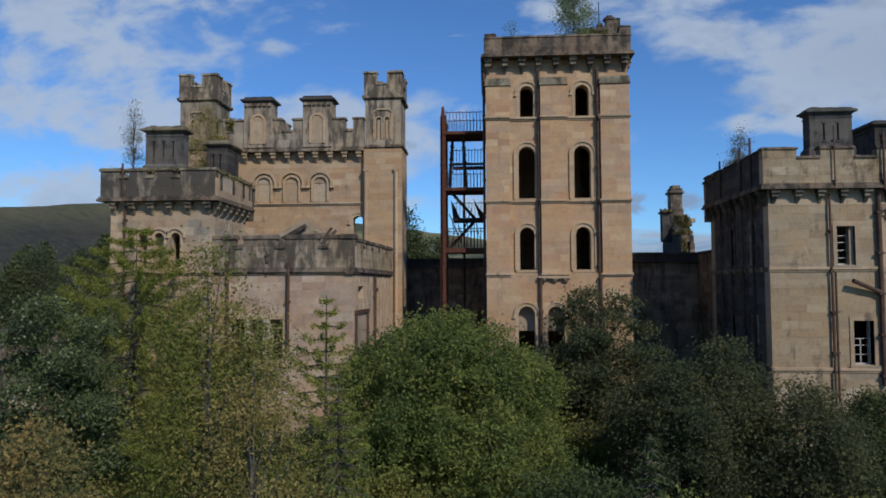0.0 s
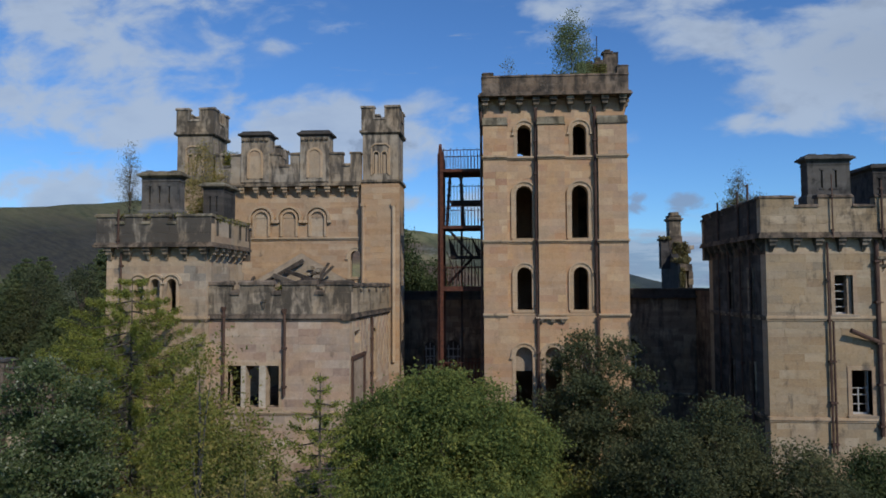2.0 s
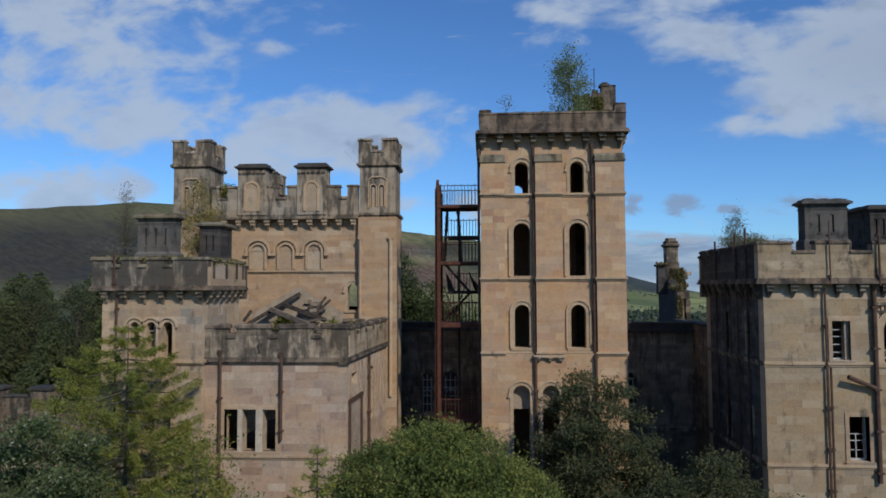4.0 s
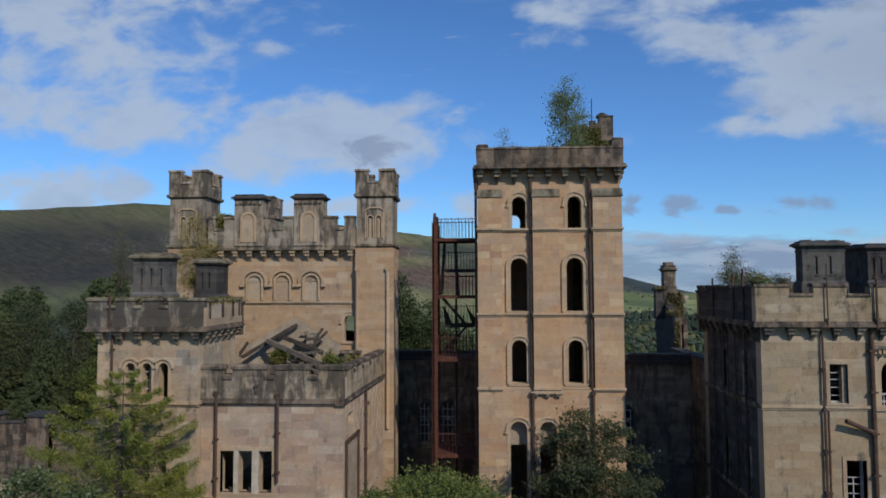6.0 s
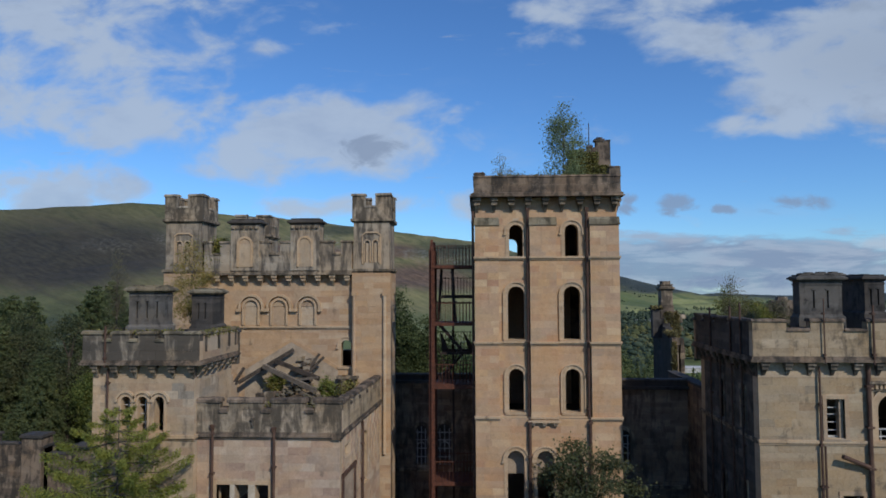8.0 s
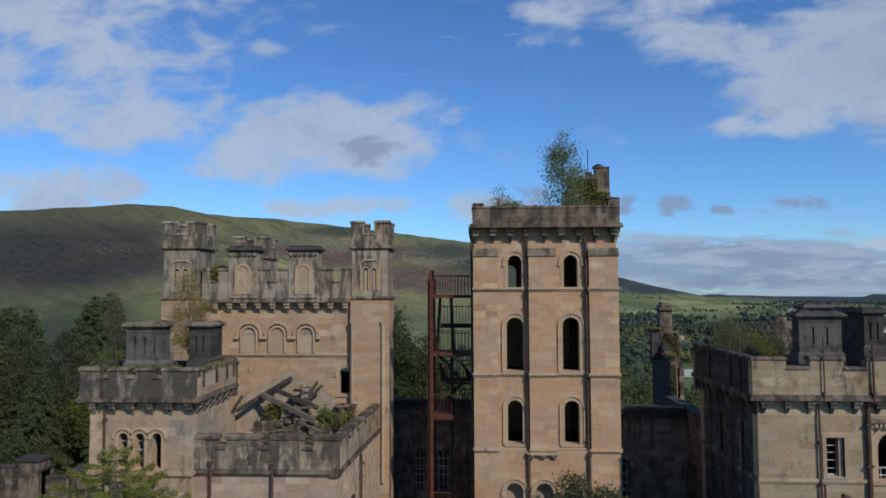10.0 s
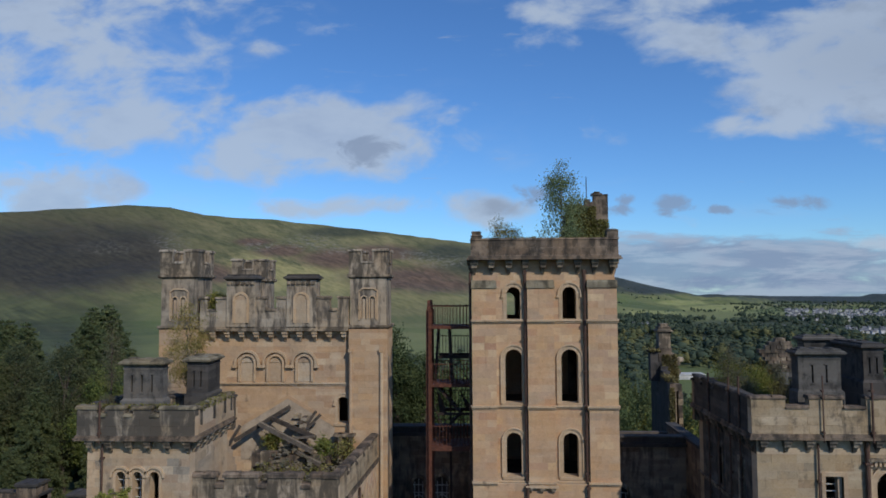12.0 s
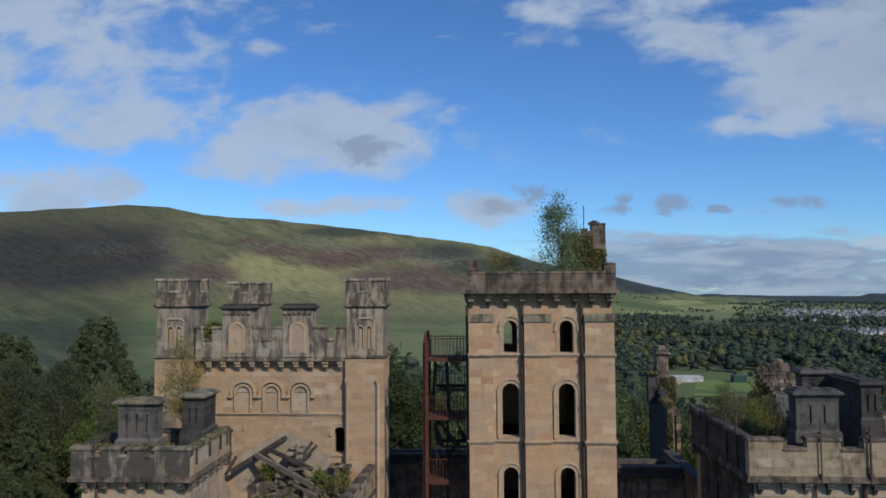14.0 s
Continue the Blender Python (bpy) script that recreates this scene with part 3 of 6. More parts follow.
# ---- ground: one sheet from the castle to the hills and the horizon ----
SKYLINE = [(-180, 0.02, 2600), (-70, 0.06, 2500), (-35.7, 0.0947, 2350), (-32.2, 0.1022, 2320), (-29.8, 0.1065, 2300), (-27.7, 0.1119, 2300), (-24.5, 0.1105, 2300), (-22.0, 0.1011, 2320), (-16.8, 0.0969, 2350),
           (-10.5, 0.0861, 2400), (-6.7, 0.0781, 2450), (-1.1, 0.0653, 2550), (1.3, 0.0576, 2600), (5.0, 0.0356, 2800), (11.3, 0.0128, 3200), (13.9, 0.0006, 3500), (17.7, -0.0136, 4300), (60, -0.015, 4400), (180, 0.02, 2600)]
AZ, TAN, RIDGE = (np.array(c, float) for c in zip(*SKYLINE))


def rough(x, y, size, seed=0.0):
    return noise.fractal(Vector((x / size, y / size, seed)), 1.0, 2.0, 5)


def land(x, y):
    """The ground's height."""
    r, az = math.hypot(x, y - 0.0), math.degrees(math.atan2(x, y))
    base = float(np.interp(r, (0, 75, 150, 350, 900, 1500, 4500), (0, 0, -8, -27, -38, -44, -46)))
    top, ridge = 23.3 + float(np.interp(az, AZ, TAN)) * float(np.interp(az, AZ, RIDGE)), float(np.interp(az, AZ, RIDGE))
    foot = 0.5 * ridge
    s = min(max((r - foot) / (ridge - foot), 0.0), 1.0)
    rise = s ** 1.5 if s < 1 else 1.0
    z = base + (top - base) * rise
    if r > ridge:
        z = top - 0.04 * (r - ridge)
    if r > 200:
        bumps = 22.0 * rough(x, y, 420.0) * math.sin(math.pi * min(s * 1.0, 1.0)) + 1.2 * rough(x, y, 160.0, 4.0)
        gully = 13.0 * abs(rough(x, y * 0.45, 300.0, 9.0)) * math.sin(math.pi * s)
        crag = 26.0 * max(0.0, 0.5 - abs(4.0 * (s - 0.72 - 0.12 * rough(x, y, 500.0, 6.0)))) * max(0.0, min(1.0, 3.0 * rough(x, y, 350.0, 12.0)))
        z += bumps - gully + crag
    return z


def build_ground():
    az = sorted({round(a, 2) for a in list(np.arange(-180, 180, 6.0)) + list(np.arange(-48, 48, 0.3))})
    radii = [0.0, 15, 30, 45, 60] + list(np.geomspace(75, 1050, 34)) + list(np.geomspace(1080, 4700, 120))
    v, f = [], []
    for r in radii:
        for a in az:
            x, y = r * math.sin(radians(a)), r * math.cos(radians(a))
            v.append((x, y, land(x, y)))
    n = len(az)
    for i in range(len(radii) - 1):
        for j in range(n):
            k = (j + 1) % n
            f.append((i * n + j, i * n + k, (i + 1) * n + k, (i + 1) * n + j))
    m = bpy.data.meshes.new("ground")
    m.from_pydata(v, [], f)
    for p in m.polygons:
        p.use_smooth = True
    mat, t, b = material("moor_and_pasture", 0.95)
    at = node(t, "ShaderNodeNewGeometry").outputs["Position"]
    xyz = node(t, "ShaderNodeSeparateXYZ")
    put(t, xyz.inputs[0], at)
    wide = noise_node(t, at, 0.0035, 8.0, 0.62, 0.5)
    fine = noise_node(t, at, 0.03, 8.0, 0.65, 0.3)
    grass = mix_colour(t, span(t, fine, 0.35, 0.65), (0.06, 0.078, 0.03), (0.12, 0.125, 0.048))
    cell = node(t, "ShaderNodeTexVoronoi")
    put(t, cell.inputs["Vector"], vec_node(t, "MULTIPLY", at, (1.0, 0.6, 0.0)))
    cell.inputs["Scale"].default_value = 0.0062
    plots = ramp(t, math_node(t, "FRACT", vec_dot(t, cell.outputs["Color"])), [(0.0, (0.09, 0.125, 0.042)), (0.35, (0.15, 0.19, 0.06)), (0.6, (0.25, 0.26, 0.10)), (0.8, (0.12, 0.155, 0.05)), (1.0, (0.28, 0.26, 0.13))])
    pasture = mix_colour(t, 0.65, grass, plots)
    # bearing and height over the distance: the hill's patches, painted cloud shade included, are laid out by these
    deep = math_node(t, "MAXIMUM", xyz.outputs[1], 100.0)
    bearing = math_node(t, "DIVIDE", xyz.outputs[0], deep)
    lift = math_node(t, "DIVIDE", math_node(t, "SUBTRACT", xyz.outputs[2], 23.0), deep)
    spot = node(t, "ShaderNodeCombineXYZ")
    put(t, spot.inputs[0], bearing)
    put(t, spot.inputs[1], lift)
    spot = spot.outputs[0]
    lean = node(t, "ShaderNodeCombineXYZ")
    put(t, lean.inputs[0], math_node(t, "MULTIPLY", bearing, 0.6))
    put(t, lean.inputs[1], math_node(t, "MULTIPLY_ADD", bearing, 0.75, math_node(t, "MULTIPLY", lift, 2.2)))
    lean = lean.outputs[0]
    runs = noise_node(t, lean, 26.0, 9.0, 0.62, 0.5)
    tuft = noise_node(t, lean, 110.0, 7.0, 0.68, 0.4)
    ragged = math_node(t, "ADD", math_node(t, "MULTIPLY", runs, 1.5), math_node(t, "MULTIPLY", tuft, 0.7))

    def patch(places, soft=0.35):
        """Ragged patches: centre by bearing and height, and half sizes."""
        total = 0.0
        for u, v, across, tall in places:
            far = vec_node(t, "LENGTH", vec_node(t, "MULTIPLY", vec_node(t, "SUBTRACT", spot, (u, v, 0.0)), (1 / across, 1 / tall, 0.0)))
            total = math_node(t, "MAXIMUM", total, math_node(t, "SUBTRACT", 1.6, far))
        return span(t, math_node(t, "ADD", total, ragged), 1.72 - soft, 1.72 + soft)

    broad = noise_node(t, lean, 9.0, 6.0, 0.6, 0.6)
    grassy = mix_colour(t, span(t, tuft, 0.35, 0.65), (0.062, 0.07, 0.032), (0.125, 0.125, 0.056))
    bent = mix_colour(t, span(t, tuft, 0.35, 0.65), (0.145, 0.137, 0.06), (0.25, 0.222, 0.104))
    moor = mix_colour(t, span(t, math_node(t, "ADD", math_node(t, "MULTIPLY", runs, 0.6), math_node(t, "MULTIPLY", broad, 0.4)), 0.4, 0.6), grassy, bent)
    moor = mix_colour(t, patch([(-0.25, 0.012, 0.13, 0.024), (-0.33, 0.03, 0.05, 0.02), (-0.04, -0.022, 0.1, 0.012), (-0.16, -0.012, 0.1, 0.012)]), moor, mix_colour(t, span(t, tuft, 0.35, 0.65), (0.19, 0.18, 0.072), (0.30, 0.265, 0.118)))
    russet = mix_colour(t, span(t, tuft, 0.35, 0.65), (0.07, 0.045, 0.034), (0.15, 0.094, 0.066))
    moor = mix_colour(t, math_node(t, "MULTIPLY", patch([(-0.10, 0.012, 0.08, 0.02), (-0.05, 0.0, 0.05, 0.014), (-0.20, 0.042, 0.06, 0.014), (-0.40, 0.022, 0.045, 0.016), (-0.14, 0.05, 0.06, 0.011), (-0.29, 0.055, 0.035, 0.009), (-0.33, 0.068, 0.03, 0.006)], 0.5), 0.9), moor, russet)
    # heather, with the cloud shadow over it put into these dark tones
    heath_in_cloud_shade = mix_colour(t, span(t, tuft, 0.35, 0.65), (0.02, 0.0175, 0.0175), (0.05, 0.042, 0.036))
    moor = mix_colour(t, math_node(t, "MULTIPLY", patch([(-0.64, 0.045, 0.18, 0.052), (-0.52, 0.05, 0.075, 0.042), (-0.85, 0.045, 0.2, 0.055)], 0.45), 0.95), moor, heath_in_cloud_shade)
    # dark turf whose colour also carries cloud shadow
    dark_turf_and_shade = mix_colour(t, span(t, tuft, 0.35, 0.65), (0.034, 0.042, 0.027), (0.068, 0.072, 0.04))
    moor = mix_colour(t, patch([(-0.045, 0.05, 0.05, 0.012), (0.0, 0.03, 0.05, 0.012), (0.06, 0.02, 0.06, 0.03), (-0.2, 0.082, 0.06, 0.008)], 0.5), moor, dark_turf_and_shade)
    ledge = noise_node(t, vec_node(t, "MULTIPLY", spot, (1.0, 2.6, 1.0)), 150.0, 6.0, 0.7, 0.4)
    crags = patch([(-0.245, 0.067, 0.04, 0.011), (-0.21, 0.057, 0.03, 0.008), (-0.46, 0.068, 0.03, 0.014), (-0.45, 0.045, 0.024, 0.016), (-0.05, 0.037, 0.035, 0.008), (-0.085, 0.046, 0.03, 0.008), (-0.32, 0.062, 0.03, 0.006), (-0.56, 0.06, 0.05, 0.01)], 0.5)
    rock = mix_colour(t, span(t, ledge, 0.42, 0.62), (0.085, 0.08, 0.07), (0.23, 0.215, 0.185))
    moor = mix_colour(t, math_node(t, "MULTIPLY", crags, span(t, ledge, 0.46, 0.62, 0.0, 0.6)), moor, rock)
    turf = mix_colour(t, span(t, tuft, 0.3, 0.7), (0.07, 0.078, 0.032), (0.125, 0.125, 0.052))
    high = span(t, math_node(t, "MULTIPLY_ADD", broad, 90.0, xyz.outputs[2]), 255.0, 330.0, 0.0, 0.85)
    moor = mix_colour(t, high, moor, turf)
    # cloud shadow over the western hill, painted as darker ground
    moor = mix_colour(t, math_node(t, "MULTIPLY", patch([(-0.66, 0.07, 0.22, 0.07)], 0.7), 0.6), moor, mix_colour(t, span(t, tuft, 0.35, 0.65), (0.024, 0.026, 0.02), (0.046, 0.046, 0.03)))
    moor = mix_colour(t, span(t, broad, 0.56, 0.7, 0.0, 0.35), moor, (0.06, 0.052, 0.036))
    west = span(t, bearing, -0.66, -0.36, 0.27, -0.08)
    up = span(t, math_node(t, "MULTIPLY_ADD", wide, 60.0, xyz.outputs[2]), 5.0, 60.0)
    # the cloud's shadow on the western pasture, as a darker grass colour
    cloud_dim = math_node(t, "MULTIPLY", span(t, west, -0.02, 0.2), span(t, runs, 0.3, 0.6, 0.45, 0.95))
    pasture = mix_colour(t, cloud_dim, pasture, mix_colour(t, span(t, fine, 0.3, 0.7), (0.028, 0.038, 0.02), (0.054, 0.064, 0.03)))
    pasture = mix_colour(t, math_node(t, "MULTIPLY", patch([(-0.09, -0.03, 0.17, 0.012), (-0.02, -0.02, 0.12, 0.01)], 0.5), 0.8), pasture, mix_colour(t, span(t, tuft, 0.3, 0.7), (0.17, 0.165, 0.07), (0.28, 0.25, 0.115)))
    shoulder = patch([(0.19, 0.012, 0.1, 0.018), (0.27, -0.004, 0.09, 0.008)], 0.4)
    slate = mix_colour(t, span(t, tuft, 0.3, 0.7), (0.024, 0.034, 0.032), (0.044, 0.054, 0.046))
    pasture = mix_colour(t, shoulder, pasture, slate)
    moor = mix_colour(t, shoulder, moor, slate)
    pasture = mix_colour(t, math_node(t, "MULTIPLY", patch([(-0.17, -0.025, 0.2, 0.04)], 0.6), 0.65), pasture, mix_colour(t, span(t, tuft, 0.3, 0.7), (0.10, 0.102, 0.045), (0.175, 0.162, 0.074)))
    # wood floors on the slope, the bright fields under the hill, and the far forest, tinted blue as haze
    pasture = mix_colour(t, math_node(t, "MULTIPLY", patch([(0.45, -0.085, 0.4, 0.03), (0.5, -0.06, 0.3, 0.014)], 0.3), 0.9), pasture, mix_colour(t, span(t, fine, 0.3, 0.7), (0.024, 0.036, 0.02), (0.046, 0.056, 0.028)))
    pasture = mix_colour(t, patch([(0.345, -0.032, 0.06, 0.0045), (0.29, -0.024, 0.04, 0.004), (0.25, -0.04, 0.04, 0.005)], 0.3), pasture, mix_colour(t, span(t, fine, 0.3, 0.7), (0.20, 0.235, 0.07), (0.31, 0.30, 0.12)))
    pasture = mix_colour(t, patch([(0.52, -0.018, 0.14, 0.009), (0.66, -0.022, 0.1, 0.012), (0.42, -0.015, 0.05, 0.004), (0.35, -0.013, 0.05, 0.003)], 0.3), pasture, mix_colour(t, span(t, fine, 0.3, 0.7), (0.028, 0.042, 0.042), (0.048, 0.062, 0.056)))
    near = span(t, xyz.outputs[1], 120.0, 260.0, 1.0, 0.0)
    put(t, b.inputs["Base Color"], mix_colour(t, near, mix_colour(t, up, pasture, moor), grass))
    bump(t, b, fine, 0.45, 8.0)
    m.materials.append(mat)
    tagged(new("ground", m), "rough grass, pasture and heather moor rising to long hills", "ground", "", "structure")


def vec_dot(t, colour):
    n = node(t, "ShaderNodeVectorMath")
    n.operation = "DOT_PRODUCT"
    put(t, n.inputs[0], colour)
    n.inputs[1].default_value = (1.7, 2.3, 3.1)
    return n.outputs["Value"]


build_ground()

# ---- the tower ----
def shell(top, x0, x1, y0, y1, z0, z1, mat, front_holes=(), rear_holes=(), left_holes=(), right_holes=(), thick=0.7, blocks=(True, True, True), left_mat=None, **more):
    """Four walls round a hollow; blocks: whether front, left and right are built up of single stones."""
    wall(top, "front_wall", front(y0), x0, x1, z0, z1, thick, list(front_holes), mat, blocks[0], **more)
    wall(top, "side_wall", left_side(x0), y0 + thick, y1 - thick, z0, z1, thick, list(left_holes), left_mat or mat, blocks[1], left_mat, **more)
    wall(top, "side_wall", right_side(x1), y0 + thick, y1 - thick, z0, z1, thick, list(right_holes), mat, blocks[2], **more)
    wall(top, "rear_wall", rear(y1), x0, x1, z0, z1, thick, list(rear_holes), mat, False)


def build_tower():
    t = thing("castle_tower", (3.73, 40.6, 0), "tall square ruined sandstone tower with rows of arched windows", "tower")
    x0, x1, y0, y1 = -0.12, 7.58, 37.64, 44.2
    tops = [hole(u, 0.8, 19.72, 21.5) for u in (2.1, 5.12)]
    mids = [hole(u, 0.96, 15.2, 18.12) for u in (2.08, 5.1)]
    lows = [hole(u, 0.86, 11.3, 13.66) for u in (2.06, 5.1)]
    doors = [hole(1.98, 0.95, 4.2, 9.36), hole(3.55, 0.95, 4.2, 9.36), hole(5.12, 0.95, 4.2, 9.36)]
    holes = tops + mids + lows + doors
    shell(t, x0, x1, y0, y1, 0, 22.94, SAND, holes, [hole(2.1, 0.8, 19.72, 21.12)], [], [], 0.75)
    # floors added to keep the inside dark behind the windows, and the roof
    for z in (10.8, 14.8, 19.3):
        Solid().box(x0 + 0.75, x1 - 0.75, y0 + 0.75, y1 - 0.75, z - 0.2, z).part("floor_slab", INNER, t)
    Solid().box(x0 + 0.3, x1 - 0.3, y0 + 0.3, y1 - 0.3, 22.6, 23.1).part("roof_slab", RUBBLE, t)
    f = front(37.3)
    # flat pilasters, standing before the recessed bays
    for a, b in ((-0.16, 1.14), (2.82, 4.25), (6.06, 7.62)):
        p = Solid(f).box(a, b, 0.007, 0.36, 11.0, 21.45).part("pilaster", JOINT, t)
        ashlar(p, t.name, f, a, b, 11.0, 21.45, [], SAND, singly=(11, 30), limit=300)
        Solid(f).box(a - 0.06, b + 0.06, -0.07, 0.3, 21.42, 21.5).box(a - 0.03, b + 0.03, -0.04, 0.3, 21.5, 21.72).taper(a - 0.03, b + 0.03, -0.04, 0.28, 21.72, 21.84, -0.03).part("pilaster_cap", MOSSY, t)
    base = pierced(Solid(f), -0.16, 7.62, 0.007, 0.34, 0.0, 11.0, doors).part("base_course", JOINT, t, weld=True)
    ashlar(base, "tower base", f, -0.16, 7.62, 0.0, 11.0, doors, SAND, singly=(6.0, 11.0), limit=160)
    for h in tops + mids + lows:
        window_stone(t, front(37.64), h, 0.17, stops=h in tops)
    for h in doors:
        window_stone(t, f, h, 0.16)
        Solid(f).box(h["u"] - 0.46, h["u"] + 0.46, 0.5, 0.6, 8.0, 9.3).part("infill_panel", PLASTER, t)
    for z in (11.05, 15.04, 19.64):
        for a, b, y in ((-0.2, 1.18, 0.0), (1.1, 2.86, 0.34), (2.78, 4.29, 0.0), (4.2, 6.04, 0.34), (5.96, 7.66, 0.0)):
            string_course(t, front(37.3 + y), a, b, z, TRIM, 0.15, 0.1)
        string_course(t, left_side(x0), 37.3, y1, z, TRIM, 0.15, 0.1)
        string_course(t, right_side(x1), 37.3, y1, z, TRIM, 0.15, 0.1)
    # small corbelled bracket in the middle
    Solid(f).box(2.62, 4.36, -0.22, 0.2, 10.84, 10.95).part("bracket_shelf", TRIM, t)
    corbels(t, f, (2.9, 3.49, 4.08), 10.84, CRUST, 0.26, 0.3, 0.22)
    # cornice, corbels and parapet on four sides
    us = [-0.02 + 0.93 * k for k in range(9)]
    corbels(t, front(37.64), us, 22.95, CRUST, 0.4, 0.78, 0.5)
    side = [38.0 + 0.93 * k for k in range(7)]
    corbels(t, left_side(-0.12), side, 22.95, CRUST, 0.34, 0.85, 0.3)
    corbels(t, right_side(7.58), side, 22.95, CRUST, 0.34, 0.85, 0.3)
    c = Solid()
    c.box(-0.42, 7.9, 36.96, 44.5, 22.95, 23.03).box(-0.36, 7.84, 37.02, 44.44, 23.03, 23.14).taper(-0.3, 7.78, 37.08, 44.38, 23.14, 23.2, -0.06)
    c.part("cornice", UMBER, t)
    for lay, a, b in ((front(37.14), -0.2, 7.72), (rear(44.36), -0.2, 7.72), (left_side(-0.2), 37.6, 43.9), (right_side(7.72), 37.6, 43.9)):
        p = Solid(lay).box(a, b, 0.02, 0.45, 23.2, 24.02).part("parapet", JOINT, t)
        ashlar(p, "none", lay, a, b, 23.2, 24.02, [], UMBER, 0.41, singly=(99, 99))
        Solid(lay).taper(a - 0.04, b + 0.04, -0.04, 0.5, 24.02, 24.12, -0.03).part("coping", UMBER, t)
    for x, y, h in ((-0.2, 43.7, 0.85), (7.1, 43.7, 0.75), (7.12, 37.12, 0.38), (-0.18, 37.12, 0.12)):
        Solid().box(x, x + 0.6, y, y + 0.6, 24.1, 24.12 + h).taper(x - 0.03, x + 0.63, y - 0.03, y + 0.63, 24.12 + h, 24.2 + h, -0.1).part("corner_block", UMBER, t)
    # remains of the stair turret on the roof
    r = Solid().box(5.75, 8.3, 43.2, 45.4, 0.0, 25.2).part("stair_turret", UMBER, t, "broken mossy stone stair turret")
    for a, b, z in ((5.75, 6.3, 26.3), (6.3, 6.85, 26.55), (6.85, 7.4, 26.75), (7.4, 8.3, 27.15)):
        Solid().box(a, b - 0.01, 42.9, 43.35, 22.9, z).part("broken_wall", UMBER, r)
    Solid().box(7.85, 8.3, 43.36, 45.4, 25.2, 26.9).part("broken_wall", UMBER, r)
    Solid().box(5.75, 6.2, 43.36, 45.4, 25.2, 26.0).part("broken_wall", UMBER, r)
    for c in ((7.3, 7.95, 42.85, 43.4, 27.15, 27.28), (6.85, 7.2, 42.85, 43.3, 26.75, 26.9), (7.45, 7.8, 42.85, 43.3, 27.28, 27.38), (6.4, 6.7, 42.85, 43.3, 26.55, 26.68), (8.0, 8.3, 42.88, 43.3, 27.15, 27.22)):
        Solid().box(*c).part("loose_stone", UMBER, r)
    Solid().bar((7.0, 43.1, 26.6), (7.0, 43.1, 28.35), 0.028, 6).part("iron_rod", DARKIRON, t)
    for u in (2.73, 5.93):
        downpipe(t, front(37.6), u, 11.1, 22.3, PIPE, 0.085, True)
        downpipe(t, front(37.3), u, 5, 11.0, PIPE, 0.085)
    downpipe(t, left_side(-0.14), 37.6, 5, 22.3, PIPE, 0.07)
    return t


build_tower()


